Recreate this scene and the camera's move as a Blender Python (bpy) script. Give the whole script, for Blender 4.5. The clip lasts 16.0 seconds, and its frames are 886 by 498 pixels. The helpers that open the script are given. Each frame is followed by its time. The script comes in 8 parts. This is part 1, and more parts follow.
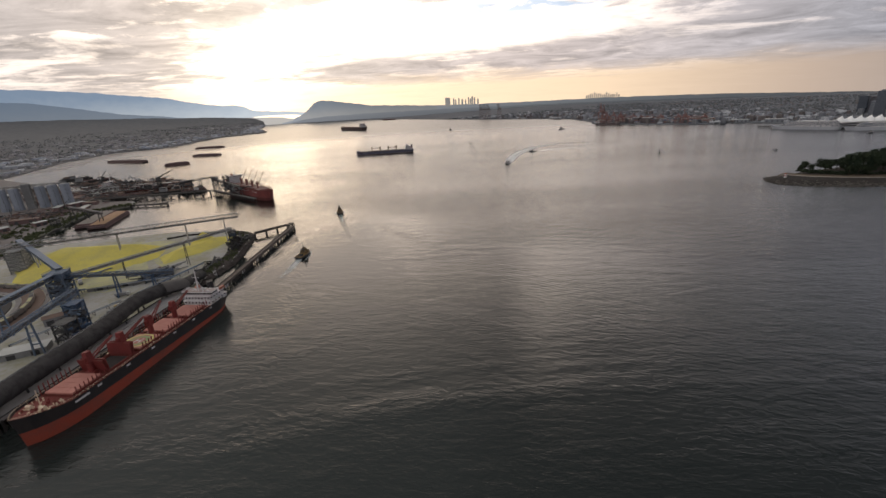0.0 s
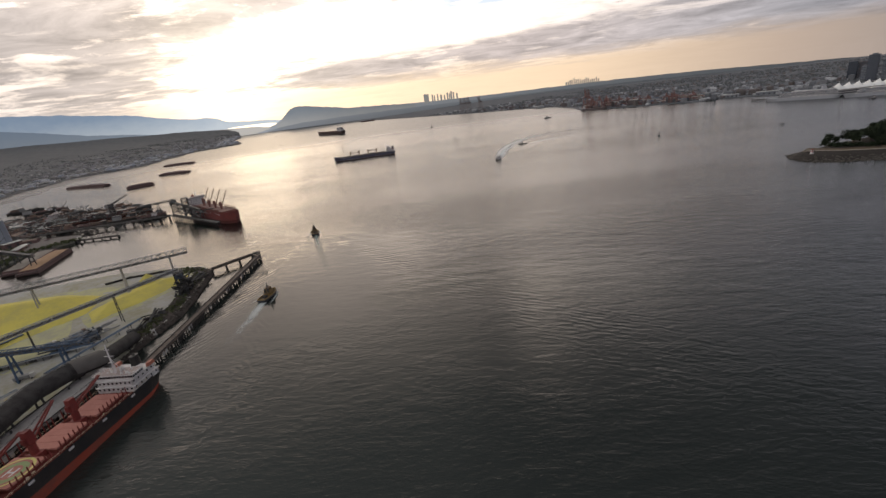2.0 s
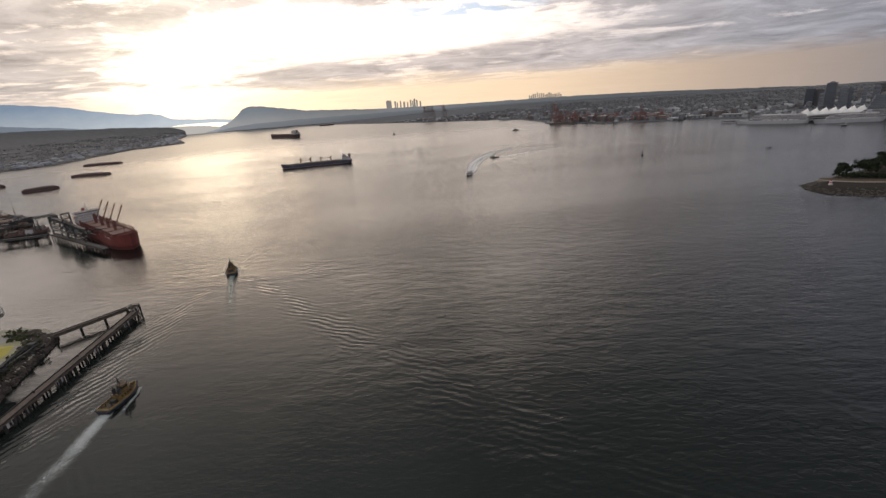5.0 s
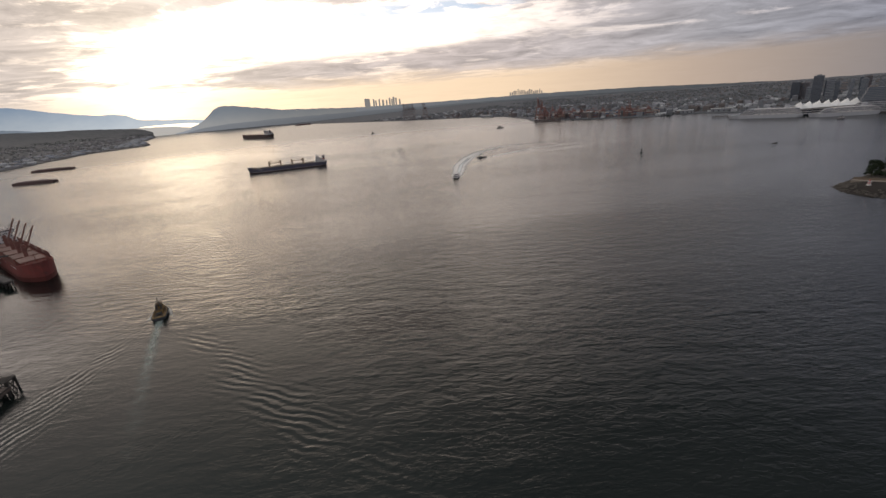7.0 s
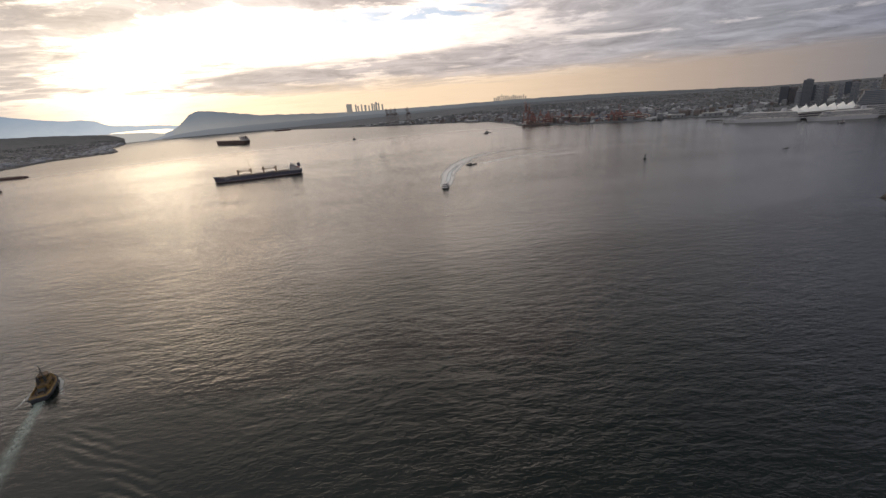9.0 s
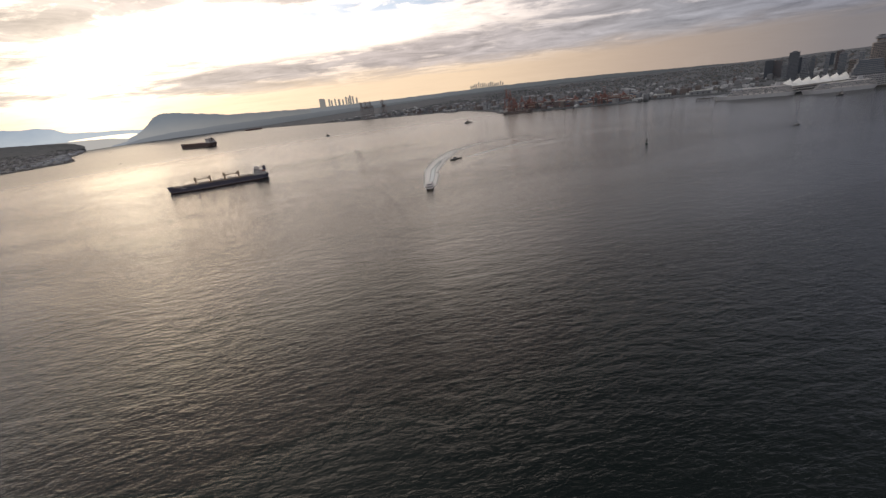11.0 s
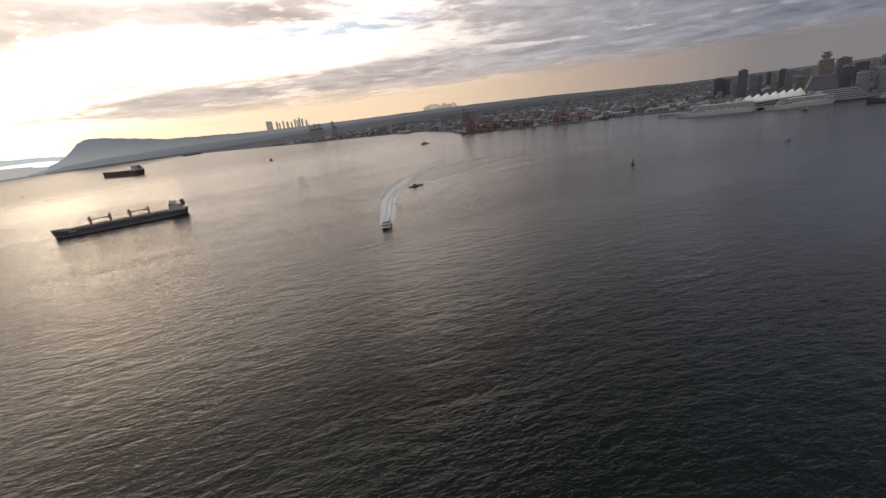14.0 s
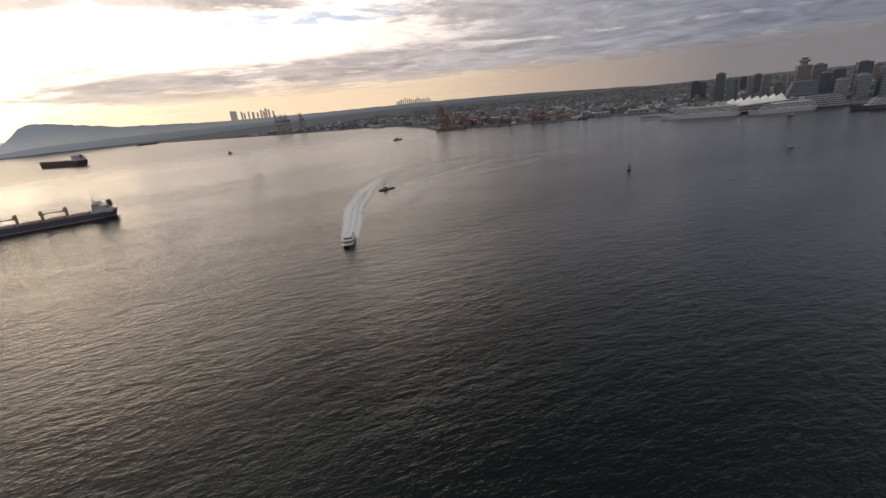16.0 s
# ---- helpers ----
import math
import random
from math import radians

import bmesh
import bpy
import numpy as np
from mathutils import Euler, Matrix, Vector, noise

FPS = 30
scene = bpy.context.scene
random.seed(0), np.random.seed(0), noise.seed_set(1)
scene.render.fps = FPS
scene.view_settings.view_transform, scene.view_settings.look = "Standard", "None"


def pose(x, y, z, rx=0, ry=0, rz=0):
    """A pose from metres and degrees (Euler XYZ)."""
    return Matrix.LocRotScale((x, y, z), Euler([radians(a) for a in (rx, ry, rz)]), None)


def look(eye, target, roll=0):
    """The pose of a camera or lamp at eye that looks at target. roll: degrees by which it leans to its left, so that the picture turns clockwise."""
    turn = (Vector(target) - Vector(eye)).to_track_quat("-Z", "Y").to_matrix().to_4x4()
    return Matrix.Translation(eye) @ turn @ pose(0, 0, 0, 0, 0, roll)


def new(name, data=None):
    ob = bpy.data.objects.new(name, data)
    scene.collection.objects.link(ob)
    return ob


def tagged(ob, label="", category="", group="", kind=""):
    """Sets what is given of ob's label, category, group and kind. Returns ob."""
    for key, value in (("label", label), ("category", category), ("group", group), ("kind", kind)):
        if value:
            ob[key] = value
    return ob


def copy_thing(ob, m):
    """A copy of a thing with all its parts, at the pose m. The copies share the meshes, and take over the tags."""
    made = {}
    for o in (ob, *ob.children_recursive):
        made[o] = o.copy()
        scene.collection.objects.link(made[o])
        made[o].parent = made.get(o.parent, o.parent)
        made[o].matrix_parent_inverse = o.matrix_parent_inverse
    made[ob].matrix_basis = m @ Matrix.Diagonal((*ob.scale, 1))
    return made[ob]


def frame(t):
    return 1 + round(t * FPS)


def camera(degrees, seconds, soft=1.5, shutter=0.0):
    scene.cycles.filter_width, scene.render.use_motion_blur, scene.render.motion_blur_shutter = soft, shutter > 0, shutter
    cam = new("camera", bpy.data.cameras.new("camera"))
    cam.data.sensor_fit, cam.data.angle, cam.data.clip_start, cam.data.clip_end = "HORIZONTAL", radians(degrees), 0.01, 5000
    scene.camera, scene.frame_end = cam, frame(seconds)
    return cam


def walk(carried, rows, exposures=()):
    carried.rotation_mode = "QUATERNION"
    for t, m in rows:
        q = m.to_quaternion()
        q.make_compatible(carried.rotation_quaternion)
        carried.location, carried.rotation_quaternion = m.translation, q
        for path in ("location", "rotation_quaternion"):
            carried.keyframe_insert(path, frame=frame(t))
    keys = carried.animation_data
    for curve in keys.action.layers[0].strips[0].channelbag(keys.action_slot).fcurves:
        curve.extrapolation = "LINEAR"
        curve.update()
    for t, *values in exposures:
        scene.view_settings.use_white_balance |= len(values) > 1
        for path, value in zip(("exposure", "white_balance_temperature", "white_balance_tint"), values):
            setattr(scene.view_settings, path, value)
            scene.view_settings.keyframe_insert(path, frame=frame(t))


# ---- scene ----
cam = camera(92.0, 16.0)
# seconds, eye in metres, yaw, pitch, roll in degrees
ROWS = [
    (0.0, 0.0, 0.0, 130.5, 0.00, -18.98, -3.14),
    (0.5, -0.9, 19.3, 129.6, -0.65, -18.84, -4.52),
    (1.0, -1.6, 38.6, 128.8, -1.16, -19.20, -6.28),
    (1.5, -2.0, 57.8, 128.1, -1.11, -19.43, -7.16),
    (2.0, -2.1, 77.1, 127.5, -1.36, -19.50, -7.23),
    (2.5, -1.7, 96.6, 126.7, -2.28, -19.51, -6.70),
    (3.0, -1.2, 116.0, 125.6, -3.70, -19.44, -5.79),
    (3.5, -0.7, 135.4, 124.4, -5.07, -19.26, -4.76),
    (4.0, -0.2, 154.9, 123.8, -5.88, -19.06, -4.28),
    (6.5, 7.0, 250.2, 117.6, -8.79, -19.09, -5.05),
    (7.0, 8.6, 269.2, 117.1, -9.53, -19.39, -4.78),
    (7.5, 10.1, 288.0, 116.4, -10.46, -19.15, -2.80),
    (8.0, 12.1, 306.7, 114.5, -11.49, -18.48, -2.43),
    (8.5, 14.4, 324.8, 112.5, -11.80, -18.39, -3.72),
    (9.0, 17.0, 342.2, 110.9, -11.77, -18.84, -4.72),
    (11.5, 34.3, 434.5, 107.6, -14.30, -20.33, -7.71),
    (12.0, 38.3, 453.0, 106.4, -15.44, -19.89, -7.27),
    (12.5, 42.6, 471.2, 105.1, -16.49, -19.12, -7.24),
    (13.0, 47.3, 489.2, 103.7, -17.73, -18.35, -7.35),
    (13.5, 52.6, 506.9, 102.4, -19.12, -18.01, -7.18),
    (14.0, 58.2, 524.3, 101.3, -20.05, -18.32, -7.61),
    (14.5, 63.9, 541.4, 100.7, -20.62, -19.07, -8.16),
    (15.0, 69.8, 558.3, 100.3, -21.26, -19.65, -8.03),
    (15.5, 76.3, 575.0, 99.8, -22.33, -19.66, -6.90),
    (16.0, 83.4, 591.7, 99.2, -23.90, -19.30, -5.83),
]
walk(cam, [(t, pose(x, y, z, 90 + pitch, 0, yaw) @ pose(0, 0, 0, 0, 0, roll)) for t, x, y, z, yaw, pitch, roll in ROWS],
     ((0.0, 0.14), (2.0, 0.08), (4.0, 0.08), (7.0, 0.0), (12.0, -0.02), (16.0, -0.03)))


# ---- node helpers ----
def node(nt, kind, ins=None, **props):
    n = nt.nodes.new(kind)
    for k, v in props.items():
        if k == "op":
            n.operation = v
        elif k == "data_type":
            n.data_type = v
        elif k == "blend":
            n.blend_type = v
        elif k == "dims":
            n.noise_dimensions = v
        elif k == "feature":
            n.feature = v
    for k, v in (ins or {}).items():
        if isinstance(v, bpy.types.NodeSocket):
            nt.links.new(v, n.inputs[k])
        else:
            n.inputs[k].default_value = v
    return n


def mth(nt, op, a, b=0.0, c=0.0, clamp=False):
    n = node(nt, "ShaderNodeMath", {0: a, 1: b, 2: c}, op=op)
    n.use_clamp = clamp
    return n.outputs[0]


def mixc(nt, fac, a, b, blend="MIX"):
    n = nt.nodes.new("ShaderNodeMix")
    n.data_type, n.blend_type = "RGBA", blend
    for k, v in ((0, fac), (6, a), (7, b)):
        if isinstance(v, bpy.types.NodeSocket):
            nt.links.new(v, n.inputs[k])
        else:
            n.inputs[k].default_value = (*v, 1) if isinstance(v, tuple) and len(v) == 3 else v
    return n.outputs[2]


def scaled(nt, colour, amount):
    n = node(nt, "ShaderNodeVectorMath", {0: colour}, op="SCALE")
    if isinstance(amount, bpy.types.NodeSocket):
        nt.links.new(amount, n.inputs[3])
    else:
        n.inputs[3].default_value = amount
    return n.outputs[0]


def added(nt, a, b):
    return node(nt, "ShaderNodeVectorMath", {0: a, 1: b}, op="ADD").outputs[0]


def step(nt, x, lo, hi):
    n = node(nt, "ShaderNodeMapRange", {0: x, 1: lo, 2: hi, 3: 0.0, 4: 1.0})
    n.interpolation_type = "SMOOTHSTEP"
    return n.outputs[0]


def grain(nt, vec, scale, detail=4.0, rough=0.55, distort=0.0):
    return node(nt, "ShaderNodeTexNoise", {"Vector": vec, "Scale": scale, "Detail": detail, "Roughness": rough, "Distortion": distort}).outputs[0]


# ---- sky and sun ----
SUN_AZ, SUN_EL = radians(-22.0), radians(5.5)
LIT_DIR = Vector((math.sin(radians(-13)) * math.cos(radians(22)), math.cos(radians(-13)) * math.cos(radians(22)), math.sin(radians(22))))
SUN_DIR = Vector((math.sin(SUN_AZ) * math.cos(SUN_EL), math.cos(SUN_AZ) * math.cos(SUN_EL), math.sin(SUN_EL)))


# the sky's tones all round the horizon: azimuth in degrees, then the colour
THIN = ((-180, .30, .31, .33), (-90, .75, .72, .69), (-45, 1.12, 1.03, .94), (-32, 1.25, 1.11, .95), (-20, 1.45, 1.25, .97), (-5, 1.26, 1.10, .92), (10, 1.16, 1.04, .91), (25, 1.02, .94, .87), (42, .74, .71, .72), (60, .46, .475, .53), (90, .35, .345, .385), (180, .30, .31, .33))
THICK = ((-180, .22, .23, .25), (-90, .36, .36, .37), (-45, .47, .44, .42), (-25, .54, .49, .45), (-10, .57, .52, .48), (12, .57, .52, .50), (25, .51, .48, .48), (42, .355, .365, .40), (60, .205, .225, .28), (90, .21, .225, .27), (180, .22, .23, .25))
BAND = ((-180, .2, .2, .22), (-90, .34, .33, .34), (-45, .50, .48, .49), (-32, .72, .64, .56), (-21, 1.35, 1.06, .68), (-10, 1.12, .90, .60), (0, 1.04, .83, .57), (19, .91, .72, .50), (40, .50, .408, .33), (57, .235, .226, .232), (90, .18, .185, .21), (180, .2, .2, .22))


def round_sky(nt, fac, stops):
    n = node(nt, "ShaderNodeValToRGB", {0: fac})
    e = n.color_ramp.elements
    while len(e) < len(stops):
        e.new(0.5)
    for k, (az, r, g, b) in enumerate(stops):
        e[k].position = (az + 180) / 360
        e[k].color = (r, g, b, 1)
    return n.outputs[0]


def build_sky():
    w = bpy.data.worlds.new("sky")
    scene.world = w
    w.use_nodes = True
    nt = w.node_tree
    nt.nodes.clear()
    d = nt.nodes.new("ShaderNodeTexCoord").outputs["Generated"]
    x, y, z = node(nt, "ShaderNodeSeparateXYZ", {0: d}).outputs
    az = mth(nt, "MULTIPLY", mth(nt, "ARCTAN2", x, y), 57.296)
    el = mth(nt, "MULTIPLY", mth(nt, "ARCSINE", z), 57.296)
    fac = mth(nt, "MULTIPLY_ADD", az, 1 / 360, 0.5)
    zc = mth(nt, "ADD", mth(nt, "MAXIMUM", z, 0.0), 0.075)
    flat = node(nt, "ShaderNodeCombineXYZ", {0: mth(nt, "DIVIDE", x, zc), 1: mth(nt, "DIVIDE", y, zc), 2: 0.0}).outputs[0]
    away = mth(nt, "SUBTRACT", 1.0, node(nt, "ShaderNodeVectorMath", {0: d, 1: SUN_DIR}, op="DOT_PRODUCT").outputs["Value"])

    def glow(width):
        return mth(nt, "EXPONENT", mth(nt, "DIVIDE", away, -width))

    def window(v, a, b, c, e):
        return mth(nt, "MULTIPLY", step(nt, v, a, b), step(nt, v, e, c))

    halo = added(nt, scaled(nt, (1.0, 0.90, 0.66), mth(nt, "MULTIPLY", glow(0.0035), 1.2)), scaled(nt, (1.0, 0.86, 0.62), mth(nt, "MULTIPLY", glow(0.02), 0.35)))
    thin = added(nt, round_sky(nt, fac, THIN), halo)
    thick = added(nt, round_sky(nt, fac, THICK), scaled(nt, halo, 0.4))
    band = added(nt, round_sky(nt, fac, BAND), scaled(nt, halo, 0.8))
    # streaks of stratocumulus, seen in perspective
    warp = node(nt, "ShaderNodeMapping", {0: flat, 1: (3.1, 1.7, 0.0), 2: (0.0, 0.0, radians(14)), 3: (0.8, 1.0, 1.0)}).outputs[0]
    big = grain(nt, warp, 0.85, 8.0, 0.62, 0.6)
    fine = grain(nt, warp, 3.4, 6.0, 0.65, 0.5)
    cover = mth(nt, "ADD", big, mth(nt, "MULTIPLY", mth(nt, "SUBTRACT", fine, 0.5), 0.6))
    rag = mth(nt, "ADD", mth(nt, "MULTIPLY", mth(nt, "SUBTRACT", big, 0.5), 1.6), mth(nt, "MULTIPLY", mth(nt, "SUBTRACT", fine, 0.5), 1.2))
    # the long grey bank: a wedge that thickens away from the sun
    half = mth(nt, "MINIMUM", mth(nt, "MULTIPLY_ADD", mth(nt, "MAXIMUM", mth(nt, "ADD", az, 18.0), 0.0), 0.085, 0.35), 1.8)
    off = mth(nt, "SUBTRACT", el, mth(nt, "MULTIPLY_ADD", az, 0.017, 4.1))
    off = mth(nt, "ADD", off, rag)
    inside = mth(nt, "DIVIDE", mth(nt, "ABSOLUTE", off), half)
    bank = mth(nt, "MULTIPLY", step(nt, inside, 1.4, 0.6), step(nt, az, -20.0, -9.0))
    cover = mth(nt, "ADD", cover, mth(nt, "MULTIPLY", bank, 0.20))
    cover = mth(nt, "ADD", cover, mth(nt, "MULTIPLY", step(nt, az, -18.0, -36.0), 0.07))
    cover = mth(nt, "ADD", cover, mth(nt, "MULTIPLY", step(nt, az, 20.0, 44.0), 0.20))
    # the ragged deck high over the north shore, its lower edge climbing towards the south
    edge = mth(nt, "MULTIPLY_ADD", mth(nt, "MAXIMUM", mth(nt, "ADD", az, 24.0), 0.0), 0.27, 8.0)
    edge = mth(nt, "MINIMUM", edge, 11.4)
    deck = mth(nt, "MULTIPLY", step(nt, mth(nt, "ADD", mth(nt, "SUBTRACT", el, edge), rag), -0.6, 0.7), step(nt, az, 17.0, 5.0))
    cover = mth(nt, "ADD", cover, mth(nt, "MULTIPLY", deck, 0.17))
    # the open, sunlit gap between deck and bank
    gap = mth(nt, "MULTIPLY", window(az, -25.0, -17.0, 12.0, 26.0), window(el, 4.8, 6.6, 8.6, 12.0))
    cover = mth(nt, "ADD", cover, mth(nt, "MULTIPLY", gap, -0.13))
    # a thin bright rift in the grey to the south
    line = mth(nt, "DIVIDE", mth(nt, "ADD", mth(nt, "SUBTRACT", el, mth(nt, "MULTIPLY_ADD", az, -0.018, 6.25)), mth(nt, "MULTIPLY", rag, 0.34)), 0.46)
    rift = mth(nt, "MULTIPLY", mth(nt, "EXPONENT", mth(nt, "MULTIPLY", mth(nt, "MULTIPLY", line, line), -1.0)), window(az, 16.0, 32.0, 58.0, 80.0))
    cover = mth(nt, "ADD", cover, mth(nt, "MULTIPLY", rift, -0.32))
    # small ragged clouds near the sun
    for ca, ce, wide, deep, more in ((-11.0, 8.5, 3.6, 0.55, 0.20), (-29.5, 5.6, 5.5, 1.1, 0.16), (-16.5, 6.6, 4.5, 0.5, 0.12)):
        u, v = mth(nt, "DIVIDE", mth(nt, "SUBTRACT", az, ca), wide), mth(nt, "DIVIDE", mth(nt, "ADD", mth(nt, "SUBTRACT", el, ce), mth(nt, "MULTIPLY", rag, 0.5)), deep)
        puff = mth(nt, "EXPONENT", mth(nt, "MULTIPLY", mth(nt, "ADD", mth(nt, "MULTIPLY", u, u), mth(nt, "MULTIPLY", v, v)), -1.0))
        cover = mth(nt, "ADD", cover, mth(nt, "MULTIPLY", puff, more))
    mask = step(nt, cover, 0.42, 0.66)
    wisps = grain(nt, warp, 1.6, 7.0, 0.66, 0.8)
    thin = scaled(nt, thin, mth(nt, "MULTIPLY_ADD", mth(nt, "ADD", wisps, fine), 0.85, 0.15))
    thick = scaled(nt, thick, mth(nt, "MULTIPLY_ADD", wisps, 1.7, 0.15))
    sky = mixc(nt, mask, thin, thick)
    # a few blue rents high over the harbour
    clear = node(nt, "ShaderNodeTexSky")
    clear.sky_type, clear.sun_disc = "NISHITA", False
    clear.sun_elevation, clear.sun_rotation = SUN_EL, SUN_AZ
    clear_blue = added(nt, scaled(nt, clear.outputs[0], 0.02), (0.36, 0.49, 0.66))
    low = step(nt, mth(nt, "ADD", el, mth(nt, "MULTIPLY", mth(nt, "SUBTRACT", big, 0.5), 2.5)), 3.9, 1.6)
    sky = mixc(nt, mth(nt, "MULTIPLY", low, 0.95), sky, band)
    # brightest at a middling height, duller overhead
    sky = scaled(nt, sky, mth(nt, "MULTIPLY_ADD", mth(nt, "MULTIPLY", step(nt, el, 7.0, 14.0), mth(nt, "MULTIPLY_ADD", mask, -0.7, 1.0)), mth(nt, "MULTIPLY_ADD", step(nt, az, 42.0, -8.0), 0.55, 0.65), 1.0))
    rent = mth(nt, "MULTIPLY", window(az, -8.0, -1.0, 17.0, 25.0), window(el, 9.0, 9.7, 10.4, 11.2))
    rent = mth(nt, "MULTIPLY", rent, step(nt, grain(nt, warp, 1.9, 6.0, 0.62, 0.8), 0.43, 0.55))
    sky = mixc(nt, mth(nt, "MULTIPLY", rent, 0.9), sky, clear_blue)
    # sunlit cloud above the channel
    lit = node(nt, "ShaderNodeVectorMath", {0: d, 1: LIT_DIR}, op="DOT_PRODUCT").outputs["Value"]
    lit = mth(nt, "EXPONENT", mth(nt, "DIVIDE", mth(nt, "SUBTRACT", 1.0, lit), -0.032))
    lit = mth(nt, "MULTIPLY", lit, mth(nt, "MULTIPLY_ADD", step(nt, el, 6.0, 12.5), 0.5, 0.5))
    lit = mth(nt, "MULTIPLY", lit, mth(nt, "MULTIPLY_ADD", mth(nt, "MULTIPLY", mth(nt, "MULTIPLY", deck, mask), step(nt, el, 14.6, 12.8)), -0.85, 1.0))
    sky = added(nt, sky, scaled(nt, (1.06, 0.93, 0.78), mth(nt, "MULTIPLY", lit, mth(nt, "MULTIPLY_ADD", mask, -0.8, 1.75))))
    # unseen upper sky: brighter behind to light the land, darker to the south
    high = mixc(nt, step(nt, x, -0.1, 0.24), (0.42, 0.46, 0.475), (0.125, 0.144, 0.175))
    high = mixc(nt, step(nt, az, -10.0, -46.0), high, (0.565, 0.63, 0.635))
    high = mixc(nt, step(nt, y, 0.25, -0.5), high, (0.78, 0.80, 0.82))
    sky = mixc(nt, step(nt, el, 23.0, 46.0), sky, scaled(nt, high, mth(nt, "MULTIPLY_ADD", mask, -0.25, 1.1)))
    # sunlit gap and unseen sky above the north shore scaled up to brighten the water
    sky = scaled(nt, sky, mth(nt, "MULTIPLY_ADD", gap, 0.24, 1.0))
    north = mth(nt, "MULTIPLY", window(el, 11.0, 14.5, 18.0, 26.0), step(nt, az, -22.0, -42.0))
    sky = node(nt, "ShaderNodeVectorMath", {0: sky, 1: mixc(nt, north, (1.0, 1.0, 1.0), (2.75, 2.72, 2.66))}, op="MULTIPLY").outputs[0]
    # unseen sky high over the city scaled up to brighten the water below
    sky = scaled(nt, sky, mth(nt, "MULTIPLY_ADD", mth(nt, "MULTIPLY", window(el, 8.0, 12.0, 18.0, 27.0), step(nt, az, 30.0, 50.0)), 0.58, 1.0))
    sky = node(nt, "ShaderNodeVectorMath", {0: sky, 1: (1.04, 0.984, 0.968)}, op="MULTIPLY").outputs[0]
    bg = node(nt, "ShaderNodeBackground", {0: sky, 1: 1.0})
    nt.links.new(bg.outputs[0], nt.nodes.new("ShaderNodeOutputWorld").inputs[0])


build_sky()
sun = bpy.data.lights.new("sun", "SUN")
sun.energy, sun.angle, sun.color = 0.14, radians(24), (1.0, 0.72, 0.45)
sun_lamp = new("sun", sun)
sun_lamp.matrix_world = look(SUN_DIR * 3000, (0, 0, 0))


# ---- materials ----
MATS = {}


def mat(name, colour, rough=0.7, metal=0.0, other=None, size=4.0, relief=0.3, deep=0.02, spec=0.4, wear=0.5):
    """Two scales of colour variation, a fine relief, and a slight difference between like objects. size: metres of the large stains."""
    if name in MATS:
        return MATS[name]
    m = bpy.data.materials.new(name)
    m.use_nodes = True
    nt = m.node_tree
    bsdf = nt.nodes["Principled BSDF"]
    pos = nt.nodes.new("ShaderNodeTexCoord").outputs["Object"]
    big, fine = grain(nt, pos, 1.0 / size, 5.0, 0.6), grain(nt, pos, 9.0 / size, 4.0, 0.65)
    other = other or tuple(c * 0.62 for c in colour)
    stain = step(nt, mth(nt, "ADD", mth(nt, "MULTIPLY", big, 0.65), mth(nt, "MULTIPLY", fine, 0.35)), 0.40, 0.66)
    tint = mixc(nt, mth(nt, "MULTIPLY", stain, wear), colour, other)
    rnd = nt.nodes.new("ShaderNodeObjectInfo").outputs["Random"]
    tint = scaled(nt, tint, mth(nt, "MULTIPLY_ADD", rnd, 0.16, 0.92))
    nt.links.new(tint, bsdf.inputs["Base Color"])
    bsdf.inputs["Metallic"].default_value = metal
    nt.links.new(mth(nt, "MULTIPLY_ADD", fine, 0.25, max(rough - 0.12, 0.02)), bsdf.inputs["Roughness"])
    bsdf.inputs["Specular IOR Level"].default_value = spec
    bump = node(nt, "ShaderNodeBump", {"Height": fine, "Strength": relief, "Distance": deep * size})
    nt.links.new(bump.outputs[0], bsdf.inputs["Normal"])
    MATS[name] = m
    return m


TUG_WAKES = ((-129.0, 538.0, -14.0, 0.42), (-134.0, 373.0, 14.0, 0.2), (149.0, 918.0, 198.0, 0.45), (246.0, 1099.0, 250.0, 0.5))  # stern x, y, the heading in degrees to the right of +y, the height


